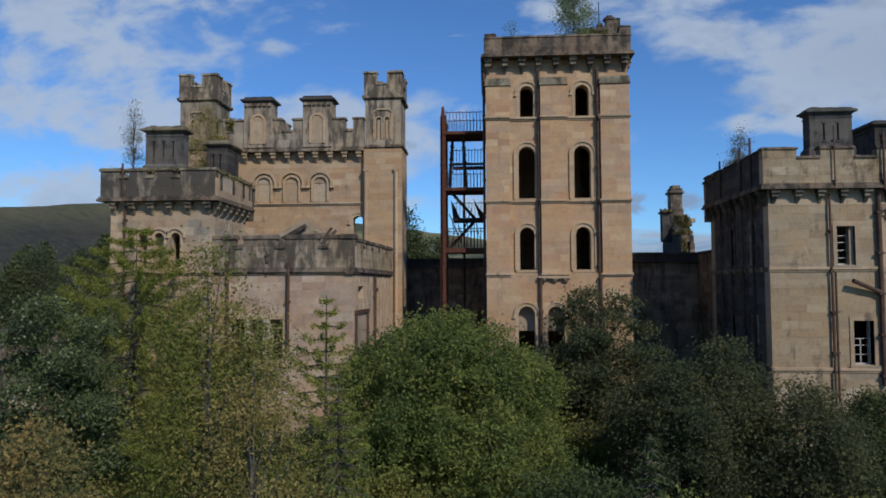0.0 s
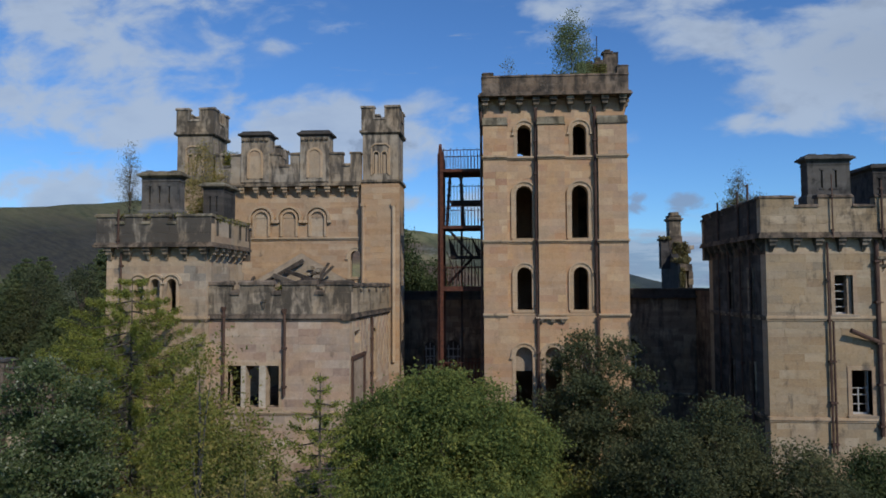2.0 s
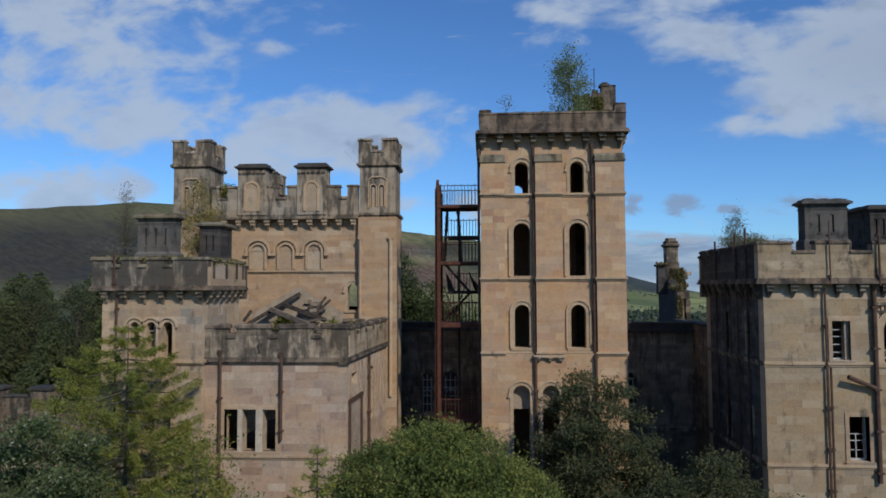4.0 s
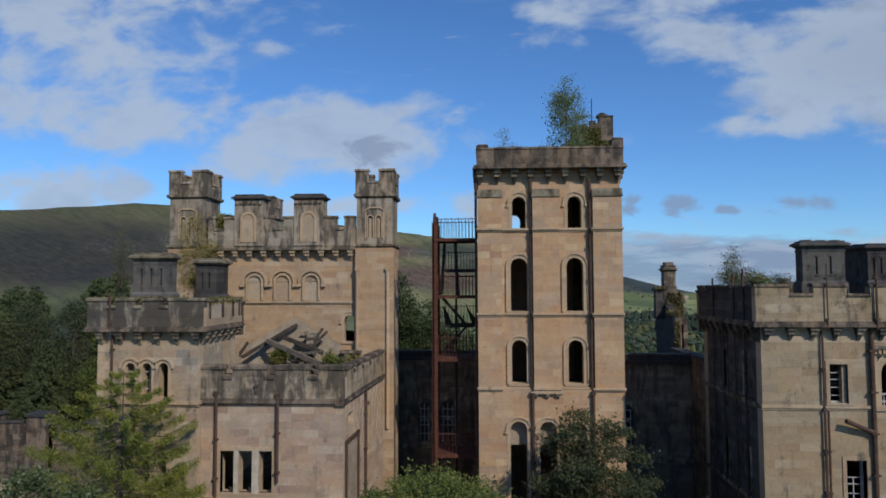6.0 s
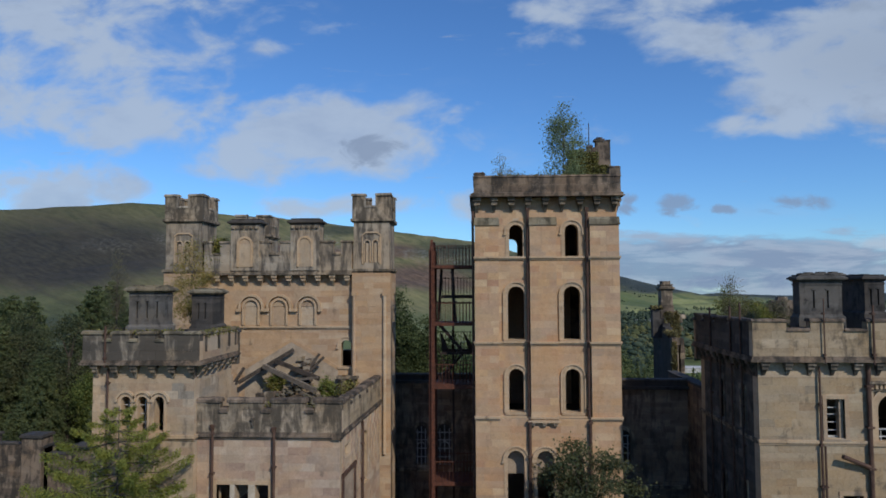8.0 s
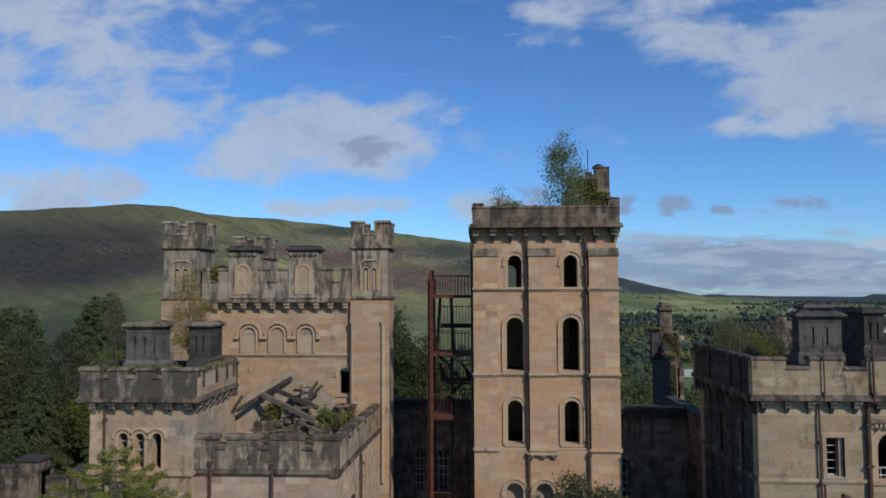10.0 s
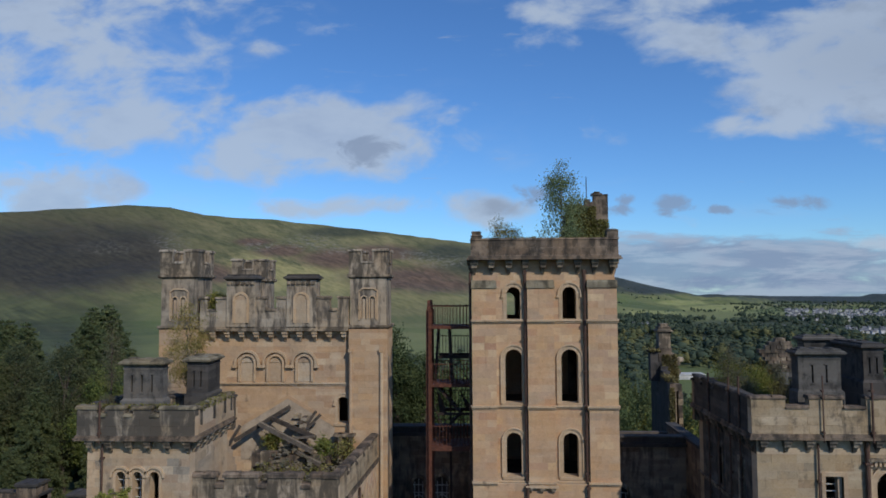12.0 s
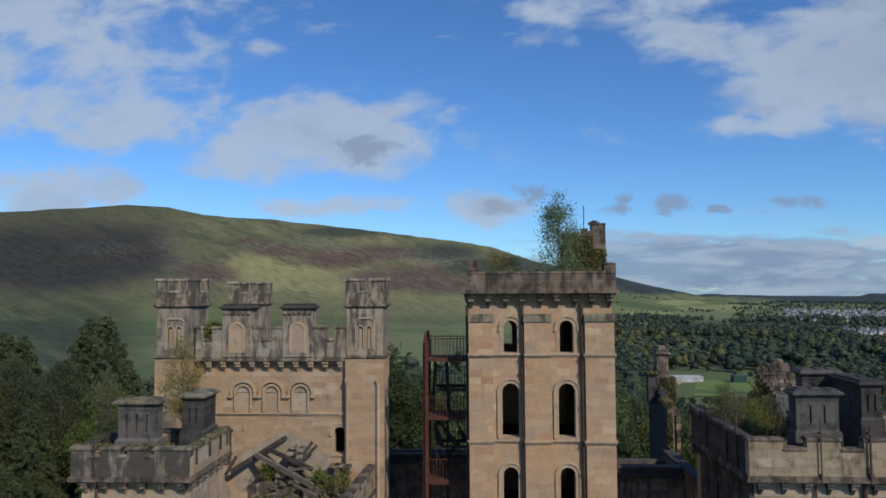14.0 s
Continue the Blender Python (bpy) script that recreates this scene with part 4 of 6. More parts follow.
# ---- the keep ----
def turret(k, x0, x1, y0, y1, z0, z1, band, body, name="turret"):
    """A square corner turret with a panelled stage, strings and a battlement."""
    cx = (x0 + x1) / 2
    t = Solid().box(x0 + 0.03, x1 - 0.03, y0 + 0.035, y1, z0, band).part(name, JOINT, k)
    ashlar(t, k.name, front(y0), x0, x1, z0, band, [], body, singly=(11, 22))
    ashlar(t, k.name, right_side(x1), y0 + 0.12, y1, z0, band, [], body, singly=(99, 99))
    lancets = [hole(cx - 0.26, 0.3, band + 0.5, band + 1.85), hole(cx + 0.26, 0.3, band + 0.5, band + 1.85)]
    stage = pierced(Solid(front(y0 + 0.05)), x0 + 0.08, x1 - 0.08, 0.0, 0.1, band, z1 - 1.65, lancets)
    stage.box(x0 + 0.08, x1 - 0.08, 0.1, y1 - y0 - 0.1, band, z1 - 1.65)
    st = stage.part("turret_stage", ASH, k, weld=True)
    m = Solid(front(y0 + 0.05))
    for h in lancets:
        m.arch(h["u"], h["spring"], 0.15, 0.22, -0.05, 0.05, h["z0"])
    m.box(cx - 0.6, cx - 0.5, -0.06, 0.05, band + 0.4, band + 2.1).box(cx + 0.5, cx + 0.6, -0.06, 0.05, band + 0.4, band + 2.1)
    m.slab(cx - 0.6, cx - 0.35, -0.07, 0.05, band + 2.1, band + 2.3, band + 2.2, band + 2.4).slab(cx + 0.35, cx + 0.6, -0.07, 0.05, band + 2.3, band + 2.1, band + 2.4, band + 2.2).box(cx - 0.35, cx + 0.35, -0.07, 0.05, band + 2.3, band + 2.4)
    m.part("blind_panel", TRIM, st)
    for h in lancets:
        Solid(front(y0 + 0.05)).box(h["u"] - 0.1, h["u"] + 0.1, 0.045, 0.1, h["z0"], h["spring"]).part("lancet_slab", PALE, st)
    for z, g in ((band, 0.1), (z1 - 1.65, 0.1)):
        Solid().box(x0 - g, x1 + g, y0 - g, y1 + g, z - 0.04, z + 0.1).taper(x0, x1, y0, y1, z - 0.14, z - 0.04, g).part("string_course", CRUST, k)
    a, b, w = z1 - 1.55, z1, 0.36
    wide, long = x1 - x0, y1 - y0
    Solid().box(x0 + w, x1 - w, y0 + w, y1 - w, a, a + 0.2).part("turret_roof", RUBBLE, k)
    # four thin walls, each with one crenel between two merlons
    for lay, u, run in ((front(y0), x0, wide), (rear(y1), x0, wide), (left_side(x0), y0 + w, long - 2 * w), (right_side(x1), y0 + w, long - 2 * w)):
        full = run == wide
        p, q = (u + 0.33 * run, u + 0.63 * run) if full else (u + 0.3 * run, u + 0.72 * run)
        body = Solid(lay).box(u, u + run, 0.0, w, a, b - 0.82).part("turret_parapet", CRUST, k)
        for c, d in ((u, p), (q, u + run)):
            mer = Solid(lay).box(c, d, 0.0, w, b - 0.82, b - 0.1).part("merlon", CRUST, k)
            coping(lay, c, d, 0.0, w, b, ASH, mer, 0.07 if full else 0.05)
        coping(lay, p + 0.08, q - 0.08, 0.0, w, b - 0.74, ASH, body, 0.06)
        # moulding that runs down the cheeks of the crenel
        for c in (p, q):
            Solid(lay).box(c - 0.05, c + 0.05, -0.045, 0.12, b - 0.86, b - 0.12).part("cheek_moulding", ASH, body)
    return t


def build_keep():
    k = thing("castle_keep", (-12.4, 48, 0), "large roofless sandstone keep with battlements and corner turrets", "castle")
    y0 = 42.1
    small = hole(-8.13, 0.72, 13.2, 14.85)
    shell(k, -19.3, -7.2, y0, 55.0, 0, 19.0, FAWN, [small], [hole(-10.6, 1.7, 13.1, 16.6)], [], [], 0.8, (True, False, True))
    window_stone(k, front(y0), small, 0.14, True)
    Solid().box(-18.5, -8.0, y0 + 0.8, 54.2, 18.3, 18.6).part("roof_deck", RUBBLE, k)
    turret(k, -19.5, -17.08, 41.6, 44.1, 0, 23.9, 19.1, FAWN)
    turret(k, -7.74, -5.36, 41.8, 44.3, 0, 23.85, 19.1, FAWN)
    turret(k, -19.0, -16.3, 52.6, 55.2, 12.0, 23.75, 19.3, FAWN)
    f = front(y0)
    # blind triple arcade
    for u in (-14.1, -12.33, -10.53):
        h = hole(u, 0.9, 15.75, 17.32)
        Solid(f).box(u - 0.45, u + 0.45, -0.012, 0.04, 15.75, 16.9).part("blind_panel", PALE, k)
        n = Solid(f).arch(u, h["spring"], 0.01, 0.46, -0.012, 0.04, h["spring"])
        n.part("blind_head", PALE, k, weld=True)
        w = Solid(f).arch(u, h["spring"], 0.42, 0.56, -0.13, 0.05, 15.75).part("window", TRIM, k)
        Solid(f).arch(u, h["spring"], 0.66, 0.8, -0.2, 0.05, h["spring"] - 0.1).part("hood_mould", TRIM, w, weld=True)
        for s in (-1, 1):
            Solid(f).box(u + s * 0.76 - 0.13, u + s * 0.76 + 0.13, -0.2, 0.05, h["spring"] - 0.28, h["spring"] - 0.1).part("label_stop", TRIM, w)
    string_course(k, f, -17.0, -7.8, 15.62, TRIM, 0.16, 0.1)
    corbels(k, f, [-16.2 + 0.905 * i for i in range(10)], 18.85, TRIM, 0.36, 0.65, 0.42)
    Solid(f).box(-17.0, -7.75, -0.5, 0.4, 18.85, 18.98).box(-17.0, -7.75, -0.42, 0.4, 18.98, 19.12).part("cornice", CRUST, k)
    parapet(k, front(41.7), -17.0, -7.75, 0.0, 0.5, 19.12, 20.1, 20.95, [(-16.55, -16.0), (-12.88, -12.2), (-8.9, -8.4)], ASH, CRUST)
    for a, b in ((-15.3, -13.5), (-11.55, -9.72)):
        cx = (a + b) / 2
        s = Solid().box(a, b, 41.62, 42.7, 19.12, 22.0).part("chimney", ASH, k)
        lay = front(41.62)
        Solid(lay).arch(cx, 20.75, 0.36, 0.5, -0.07, 0.03, 19.35).part("blind_arch", TRIM, s)
        Solid(lay).box(cx - 0.36, cx + 0.36, -0.02, 0.03, 19.35, 20.75).part("blind_panel", PALE, s)
        Solid(lay).arch(cx, 20.75, 0.01, 0.36, -0.02, 0.03, 20.75).part("blind_head", PALE, s, weld=True)
        Solid().taper(a, b, 41.62, 42.7, 21.95, 22.06, 0.12).box(a - 0.18, b + 0.18, 41.44, 42.88, 22.06, 22.16).taper(a - 0.12, b + 0.12, 41.5, 42.82, 22.16, 22.24, -0.08).box(a + 0.02, b - 0.02, 41.64, 42.68, 22.24, 22.34).part("cap", BLACK, s)
        n = Solid(lay)
        for i in range(6):
            u = a + 0.15 + i * (b - a - 0.3) / 5
            n.box(u - 0.09, u + 0.09, -0.12, 0.03, 21.72, 21.9)
        n.part("dentil_band", CRUST, s, "", "stuff")
    # rolls at the edges of the front turret, and outline of the roof that once leaned on the wall
    for u in (-7.6, -5.72):
        Solid(front(41.8)).bar((u, -0.05, 8), (u, -0.05, 17.6), 0.11, 8).box(u - 0.15, u + 0.15, -0.16, 0.05, 17.55, 17.75).part("angle_roll", FAWN, k)
    g = Solid(f)
    for s in (-1, 1):
        a, b = -11.55, -11.55 + s * 2.9
        g.slab(min(a, b), max(a, b), -0.035, 0.05, *((14.7, 13.0) if s > 0 else (13.0, 14.7)), *((14.95, 13.25) if s > 0 else (13.25, 14.95)))
    g.part("roof_scar", FAWN, k)
    p = Solid(f)
    for s in (-1, 1):
        a, b = -11.55, -11.55 + s * 2.9
        p.slab(min(a, b), max(a, b), -0.022, 0.05, 11.0, 11.0, *((14.7, 13.0) if s > 0 else (13.0, 14.7)))
    p.part("plaster_patch", LIMEWASH, k, "pale rubble and plaster of the lost roof's gable")


build_keep()


# ---- the wing with the corbelled battlement ----
def build_corbelled_wing():
    w = thing("castle_wing", (-15.6, 34, 0), "sandstone wing with a black-crusted corbelled battlement and chimneys", "castle", "wings of the castle")
    x0, x1, y0, y1 = -18.05, -13.2, 31.55, 36.3
    tri = [hole(u, 0.52, 11.36, 13.04) for u in (-16.46, -15.66, -14.86)]
    low = [hole(u, 0.52, 7.0, 8.9) for u in (-16.46, -15.66, -14.86)]
    shell(w, x0, x1, y0, y1, 0, 14.0, PALE, tri + low, [], [], [], 0.6, (True, False, True))
    Solid(front(y0)).box(x0, x1, -0.02, 0.6, 14.0, 14.5).part("frieze", PALE, w)
    Solid(right_side(x1)).box(y0, y1, -0.02, 0.6, 14.0, 14.5).part("frieze", PALE, w)
    Solid(left_side(x0)).box(y0, y1, -0.02, 0.6, 14.0, 14.5).part("frieze", PALE, w)
    Solid().box(x0 + 0.6, x1 - 0.6, y0 + 0.6, y1 - 0.6, 14.3, 14.7).part("roof_deck", RUBBLE, w)
    for z in (6.6, 10.8):
        Solid().box(x0 + 0.6, x1 - 0.6, y0 + 0.6, y1 - 0.6, z - 0.2, z).part("floor_slab", INNER, w)
    for group in (tri, low):
        for h in group:
            window_stone(w, front(y0), h, 0.1, False, True, None, 0.2)
            Solid(front(y0)).arch(h["u"], h["spring"], 0.4, 0.5, -0.1, 0.05, h["spring"] - 0.02).part("hood_mould", TRIM, w, weld=True)
            if h is not tri[2]:
                bars = Solid(front(y0)).box(h["u"] - 0.02, h["u"] + 0.02, 0.3, 0.34, h["z0"], h["z1"] - 0.05)
                for z in (0.4, 0.8, 1.2):
                    bars.box(h["u"] - 0.24, h["u"] + 0.24, 0.3, 0.33, h["z0"] + z, h["z0"] + z + 0.03)
                bars.part("lattice", PAINT, w)
    string_course(w, front(y0), x0 - 0.08, x1 + 0.08, 11.15, TRIM, 0.2, 0.1)
    string_course(w, front(y0), x0 - 0.08, x1 + 0.08, 6.7, TRIM, 0.2, 0.1)
    string_course(w, right_side(x1), y0, y1, 11.15, TRIM, 0.2, 0.1)
    us = [-17.85 + 0.92 * k for k in range(6)]
    corbels(w, front(y0), us, 14.5, CRUST, 0.36, 0.62, 0.38)
    corbels(w, right_side(x1), [31.9 + 0.8 * k for k in range(6)], 14.5, PALE, 0.34, 0.62, 0.38)
    Solid().box(x0 - 0.48, x1 + 0.48, y0 - 0.48, y1 + 0.1, 14.5, 14.62).box(x0 - 0.42, x1 + 0.42, y0 - 0.42, y1 + 0.08, 14.62, 14.72).part("cornice", UMBER, w)
    parapet(w, front(y0 - 0.36), x0 - 0.36, x1 + 0.36, 0.0, 0.42, 14.72, 15.6, 16.05, [(-17.45, -17.0), (-16.2, -15.75), (-14.95, -14.5)], SMOKE, MOSSY)
    parapet(w, right_side(x1 + 0.36), y0 + 0.08, y1, 0.0, 0.42, 14.72, 15.05, 16.0, [(31.82, 32.14), (33.4, 33.76), (34.8, 35.16), (35.75, 36.05)], PALE, MOSSY, True, 0.05, 0.12, False)
    # thin near-black sheets on one cheek keep the crenels dark
    for b in (32.14, 33.76, 35.16, 36.05):
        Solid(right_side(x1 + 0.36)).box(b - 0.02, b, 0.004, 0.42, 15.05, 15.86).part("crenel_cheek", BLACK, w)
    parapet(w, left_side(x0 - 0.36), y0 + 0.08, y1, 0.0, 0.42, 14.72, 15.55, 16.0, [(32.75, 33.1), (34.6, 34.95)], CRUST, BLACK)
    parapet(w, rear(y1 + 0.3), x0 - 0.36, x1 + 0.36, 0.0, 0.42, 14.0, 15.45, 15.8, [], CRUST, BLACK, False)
    chimney(w, -16.5, -14.66, 31.72, 32.35, 14.6, 18.15, SOOT, (-16.1, -15.62, -15.14), MOSSY)
    chimney(w, -14.6, -13.55, 34.4, 36.1, 14.6, 18.0, BLACK, (-14.25, -13.9), MOSSY)
    downpipe(w, front(y0 - 0.3), -17.3, 14.4, 16.3, PIPE, 0.05)
    downpipe(w, front(y0), -17.3, 6.0, 14.3, PIPE, 0.05)
    stub = Solid(right_side(x1))
    for k in range(7):
        stub.box(y1 + 0.3 * k, y1 + 0.3 * k + 0.3, 0.0, 0.6, 8.0, 13.6 - 0.42 * k - dice.uniform(0, 0.25))
    stub.part("broken_wall_end", PALE, w, "jagged broken end of the wall", weld=True)
    # quoins
    for k in range(18):
        Solid(front(y0)).box(x0 - 0.01, x0 + (0.55 if k % 2 else 0.35), -0.015, 0.2, 6.9 + 0.4 * k - 0.19, 6.9 + 0.4 * k + 0.19).part("quoin", TRIM, w)


build_corbelled_wing()


# ---- the low wing with the fallen roof ----
def build_low_wing():
    w = thing("castle_wing", (-9.8, 36.5, 0), "low roofless sandstone wing with a stained parapet and mullioned windows", "castle", "wings of the castle")
    x0, x1, y0, y1 = -13.19, -6.42, 31.95, 42.0
    mid = [hole(u, 0.62, 6.95, 8.9, False) for u in (-11.92, -11.05, -10.08)]
    foot = [hole(u, 0.62, 2.9, 4.5, False) for u in (-11.92, -11.05, -10.08)]
    slit = [hole(33.65, 1.2, 9.85, 10.45, False), hole(37.3, 0.9, 7.6, 10.4)]
    flank = lambda u, d, z: (-6.45 + 0.052 * (u - 31.95) - d, u, z)
    wall(w, "front_wall", front(y0), x0, x1, 0, 11.0, 0.6, mid + foot, ROSE)
    wall(w, "side_wall", flank, y0 + 0.6, y1 - 0.55, 0, 11.0, 0.6, slit, ROSE)
    window_stone(w, flank, slit[1], 0.14, False)
    Solid().box(x0 + 0.1, x1 - 0.6, y0 + 0.6, y1, 6.3, 6.55).part("floor_slab", INNER, w)
    Solid().box(x0 + 0.1, x1 - 0.6, y0 + 0.6, y1, 10.6, 10.8).part("ceiling_slab", RUBBLE, w)
    for g in (mid, foot):
        a, b, z0, z1 = g[0]["u"] - 0.31, g[-1]["u"] + 0.31, g[0]["z0"], g[0]["z1"]
        fr = Solid(front(y0)).box(a - 0.16, a, -0.03, 0.3, z0, z1 + 0.16).box(b, b + 0.16, -0.03, 0.3, z0, z1 + 0.16).box(a, b, -0.03, 0.3, z1, z1 + 0.16)
        fr = fr.part("window", TRIM, w)
        # mullions in paler stone: the light on their splayed faces is put into colour
        for h, n in zip(g, g[1:]):
            Solid(front(y0)).box(h["u"] + 0.33, n["u"] - 0.33, -0.035, 0.32, z0, z1).part("mullion", PALESTONE, fr, "sunlit pale stone mullion")
        Solid(front(y0)).taper(a - 0.2, b + 0.2, -0.1, 0.3, z0 - 0.16, z0, 0.02).part("window_sill", TRIM, fr)
    string_course(w, front(y0), x0, x1 + 0.1, 6.72, TRIM, 0.16, 0.08)
    for lay, a, b in ((front(y0), x0, x1 + 0.12), (flank, y0 - 0.15, y1 - 0.6)):
        Solid(lay).box(a, b, -0.08, 0.3, 11.02, 11.12).box(a, b, -0.16, 0.3, 11.12, 11.22).box(a, b, -0.12, 0.3, 11.22, 11.34).part("cornice", UMBER, w)
    parapet(w, front(y0 - 0.1), x0, x1 + 0.1, 0.0, 0.4, 11.34, 12.34, 12.9, [(-12.1, -11.68), (-10.1, -9.65), (-8.05, -7.6)], CRUST, UMBER, True, 0.07, 0.2)
    parapet(w, lambda u, d, z: flank(u, d - 0.06, z), y0 + 0.3, 41.35, 0.0, 0.4, 11.34, 12.4, 12.78, [(33.8, 34.12), (35.6, 35.92), (37.4, 37.72), (39.2, 39.52)], STAIN, UMBER, True, 0.06, 0.17)
    Solid(front(y0 - 0.1)).box(-10.58, -10.4, -0.14, 0.05, 11.9, 12.02).box(-10.54, -10.44, -0.1, 0.05, 11.6, 11.9).part("spout", CRUST, w)
    downpipe(w, front(y0), -12.42, 5.4, 11.6, PIPE, 0.07, True)
    downpipe(w, front(y0), -9.5, 7.5, 11.5, PIPE, 0.075, True)
    lay = flank
    downpipe(w, lay, 36.4, 4, 11.0, PIPE, 0.06)
    Solid(lay).box(32.35, 32.62, -0.09, 0.1, 5, 9.3).box(34.75, 35.03, -0.09, 0.1, 5, 9.3).box(32.3, 35.08, -0.11, 0.1, 9.12, 9.3).part("door_frame", PIPE, w)
    Solid(lay).box(32.62, 34.75, -0.02, 0.1, 5, 9.12).part("boarded_door", PLASTER, w)


build_low_wing()


# ---- the square wing with tall chimneys ----
def sash(top, lay, h, rails, broken=()):
    """A sash window: dressed margin, reveal, white timbers with some panes' bars gone."""
    a, b, z0, z1 = h["u"] - h["w"] / 2, h["u"] + h["w"] / 2, h["z0"], h["z1"]
    w = Solid(lay).box(a - 0.17, a, -0.04, 0.4, z0 - 0.02, z1 + 0.17).box(b, b + 0.17, -0.04, 0.4, z0 - 0.02, z1 + 0.17).box(a, b, -0.04, 0.4, z1, z1 + 0.17).part("window", PALE, top)
    Solid(lay).taper(a - 0.2, b + 0.2, -0.1, 0.4, z0 - 0.14, z0 - 0.02, 0.02).part("window_sill", PALE, w)
    s = Solid(lay).box(a, a + 0.06, 0.3, 0.38, z0, z1).box(b - 0.06, b, 0.3, 0.38, z0, z1).box(a, b, 0.3, 0.38, z0, z0 + 0.07)
    for z in rails:
        s.box(a + 0.06, b - 0.06, 0.31, 0.34, z0 + z, z0 + z + 0.035)
    for u, p, q in broken:
        s.box(u - 0.02, u + 0.02, 0.31, 0.36, z0 + p, z0 + q)
    s.part("sash_frame", PAINT, w)
    return w


def build_square_wing():
    w = thing("castle_wing", (18, 36, 0), "square sandstone wing with corbelled battlement, sash windows and tall chimneys", "castle", "wings of the castle")
    x0, x1, y0, y1 = 12.5, 26.0, 31.6, 39.6
    up, down = hole(15.82, 0.78, 11.32, 13.05, False), hole(16.45, 0.86, 6.9, 8.85, False)
    bay = hole(18.28, 1.36, 11.15, 13.3)
    slits = [hole(y, 0.5, z, z + 1.9, False) for y in (33.4, 36.2) for z in (11.4, 7.0)]
    # the left side, away from the sun, has its shade in darker stone
    shell(w, x0, x1, y0, y1, 0, 14.0, HONEY, [up, down, bay], [], slits, [], 0.6, (True, True, False), SOOT_SHADE)
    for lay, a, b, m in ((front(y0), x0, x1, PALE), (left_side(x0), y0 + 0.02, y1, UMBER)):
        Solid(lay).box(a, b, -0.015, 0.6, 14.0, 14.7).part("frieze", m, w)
    for z in (6.6, 10.8):
        Solid().box(x0 + 0.6, x1 - 0.6, y0 + 0.6, y1 - 0.6, z - 0.2, z).part("floor_slab", INNER, w)
    Solid().box(x0 + 0.4, x1 - 0.4, y0 + 0.4, y1 - 0.4, 14.6, 15.0).part("roof_deck", RUBBLE, w)
    Solid(front(y0)).box(16.02, 16.21, 0.12, 0.4, 11.32, 13.05).part("window_reveal", PLASTER, w, "grey splayed window reveal")
    sash(w, front(y0), up, (0.3, 0.65, 1.0, 1.3))
    sash(w, front(y0), down, (0.42, 0.83, 1.12), ((16.45, 0.0, 1.12),))
    window_stone(w, front(y0), bay, 0.25)
    for k in range(5):
        u = 17.75 + 0.26 * k
        Solid(front(y0)).bar((u, 0.05, 11.15), (u, 0.05, 11.75), 0.022, 5).part("guard_bar", PAINT, w)
    Solid(front(y0)).box(17.62, 18.94, 0.03, 0.07, 11.72, 11.78).box(17.62, 18.94, 0.03, 0.07, 11.4, 11.45).part("guard_rail", PAINT, w, "bent white-painted window guard")
    # carved entablature with dentils over the arched window, on flat jambs
    head = Solid(front(y0)).box(17.2, 19.4, -0.24, 0.1, 13.74, 13.86).box(17.25, 19.35, -0.12, 0.1, 13.42, 13.5).part("carved_head", CRUST, w)
    for k in range(11):
        u = 17.36 + 0.19 * k
        Solid(front(y0)).box(u - 0.055, u + 0.055, -0.17, 0.1, 13.52, 13.73).part("dentil", TRIM, head)
    for u in (17.25, 19.14):
        Solid(front(y0)).box(u, u + 0.17, -0.1, 0.1, 11.15, 13.42).part("carved_jamb", TRIM, w)
    for k, h in enumerate(slits):
        lay = left_side(x0)
        Solid(lay).box(h["u"] - 0.4, h["u"] - 0.25, -0.05, 0.3, h["z0"], h["z1"] + 0.15).box(h["u"] + 0.25, h["u"] + 0.4, -0.05, 0.3, h["z0"], h["z1"] + 0.15).box(h["u"] - 0.25, h["u"] + 0.25, -0.05, 0.3, h["z1"], h["z1"] + 0.15).part("window", CRUST, w)
    for z in (11.16, 6.7):
        string_course(w, front(y0), x0 - 0.06, x1, z, TRIM, 0.18, 0.08)
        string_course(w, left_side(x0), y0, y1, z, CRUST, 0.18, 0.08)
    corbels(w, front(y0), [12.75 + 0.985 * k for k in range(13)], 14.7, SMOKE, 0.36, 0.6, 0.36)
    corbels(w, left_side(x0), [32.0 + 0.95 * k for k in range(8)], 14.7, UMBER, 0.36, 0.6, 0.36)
    Solid().box(x0 - 0.44, x1, y0 - 0.44, y1 + 0.2, 14.7, 14.82).box(x0 - 0.38, x1, y0 - 0.38, y1 + 0.2, 14.82, 14.95).part("cornice", UMBER, w)
    parapet(w, front(y0 - 0.3), x0 - 0.3, x1, 0.0, 0.42, 14.95, 16.08, 16.6, [(13.68, 14.72), (16.15, 17.15), (18.6, 19.6), (21.0, 22.0)], STAIN, UMBER)
    # left parapet in near-black stone: its shade is part of the colour
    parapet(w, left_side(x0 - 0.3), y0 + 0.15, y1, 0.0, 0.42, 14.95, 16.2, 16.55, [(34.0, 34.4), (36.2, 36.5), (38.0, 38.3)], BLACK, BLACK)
    parapet(w, rear(y1 + 0.2), x0 - 0.3, x1, 0.0, 0.42, 14.0, 15.8, 16.3, [(14.4, 15.0), (17.0, 17.6)], CRUST, BLACK, False)
    chimney(w, 14.72, 16.6, 32.25, 32.95, 14.9, 18.56, SOOT_SHADE, (15.35, 15.97))
    chimney(w, 17.75, 19.7, 38.2, 39.0, 14.9, 18.75, SOOT_SHADE, (18.3, 18.95))
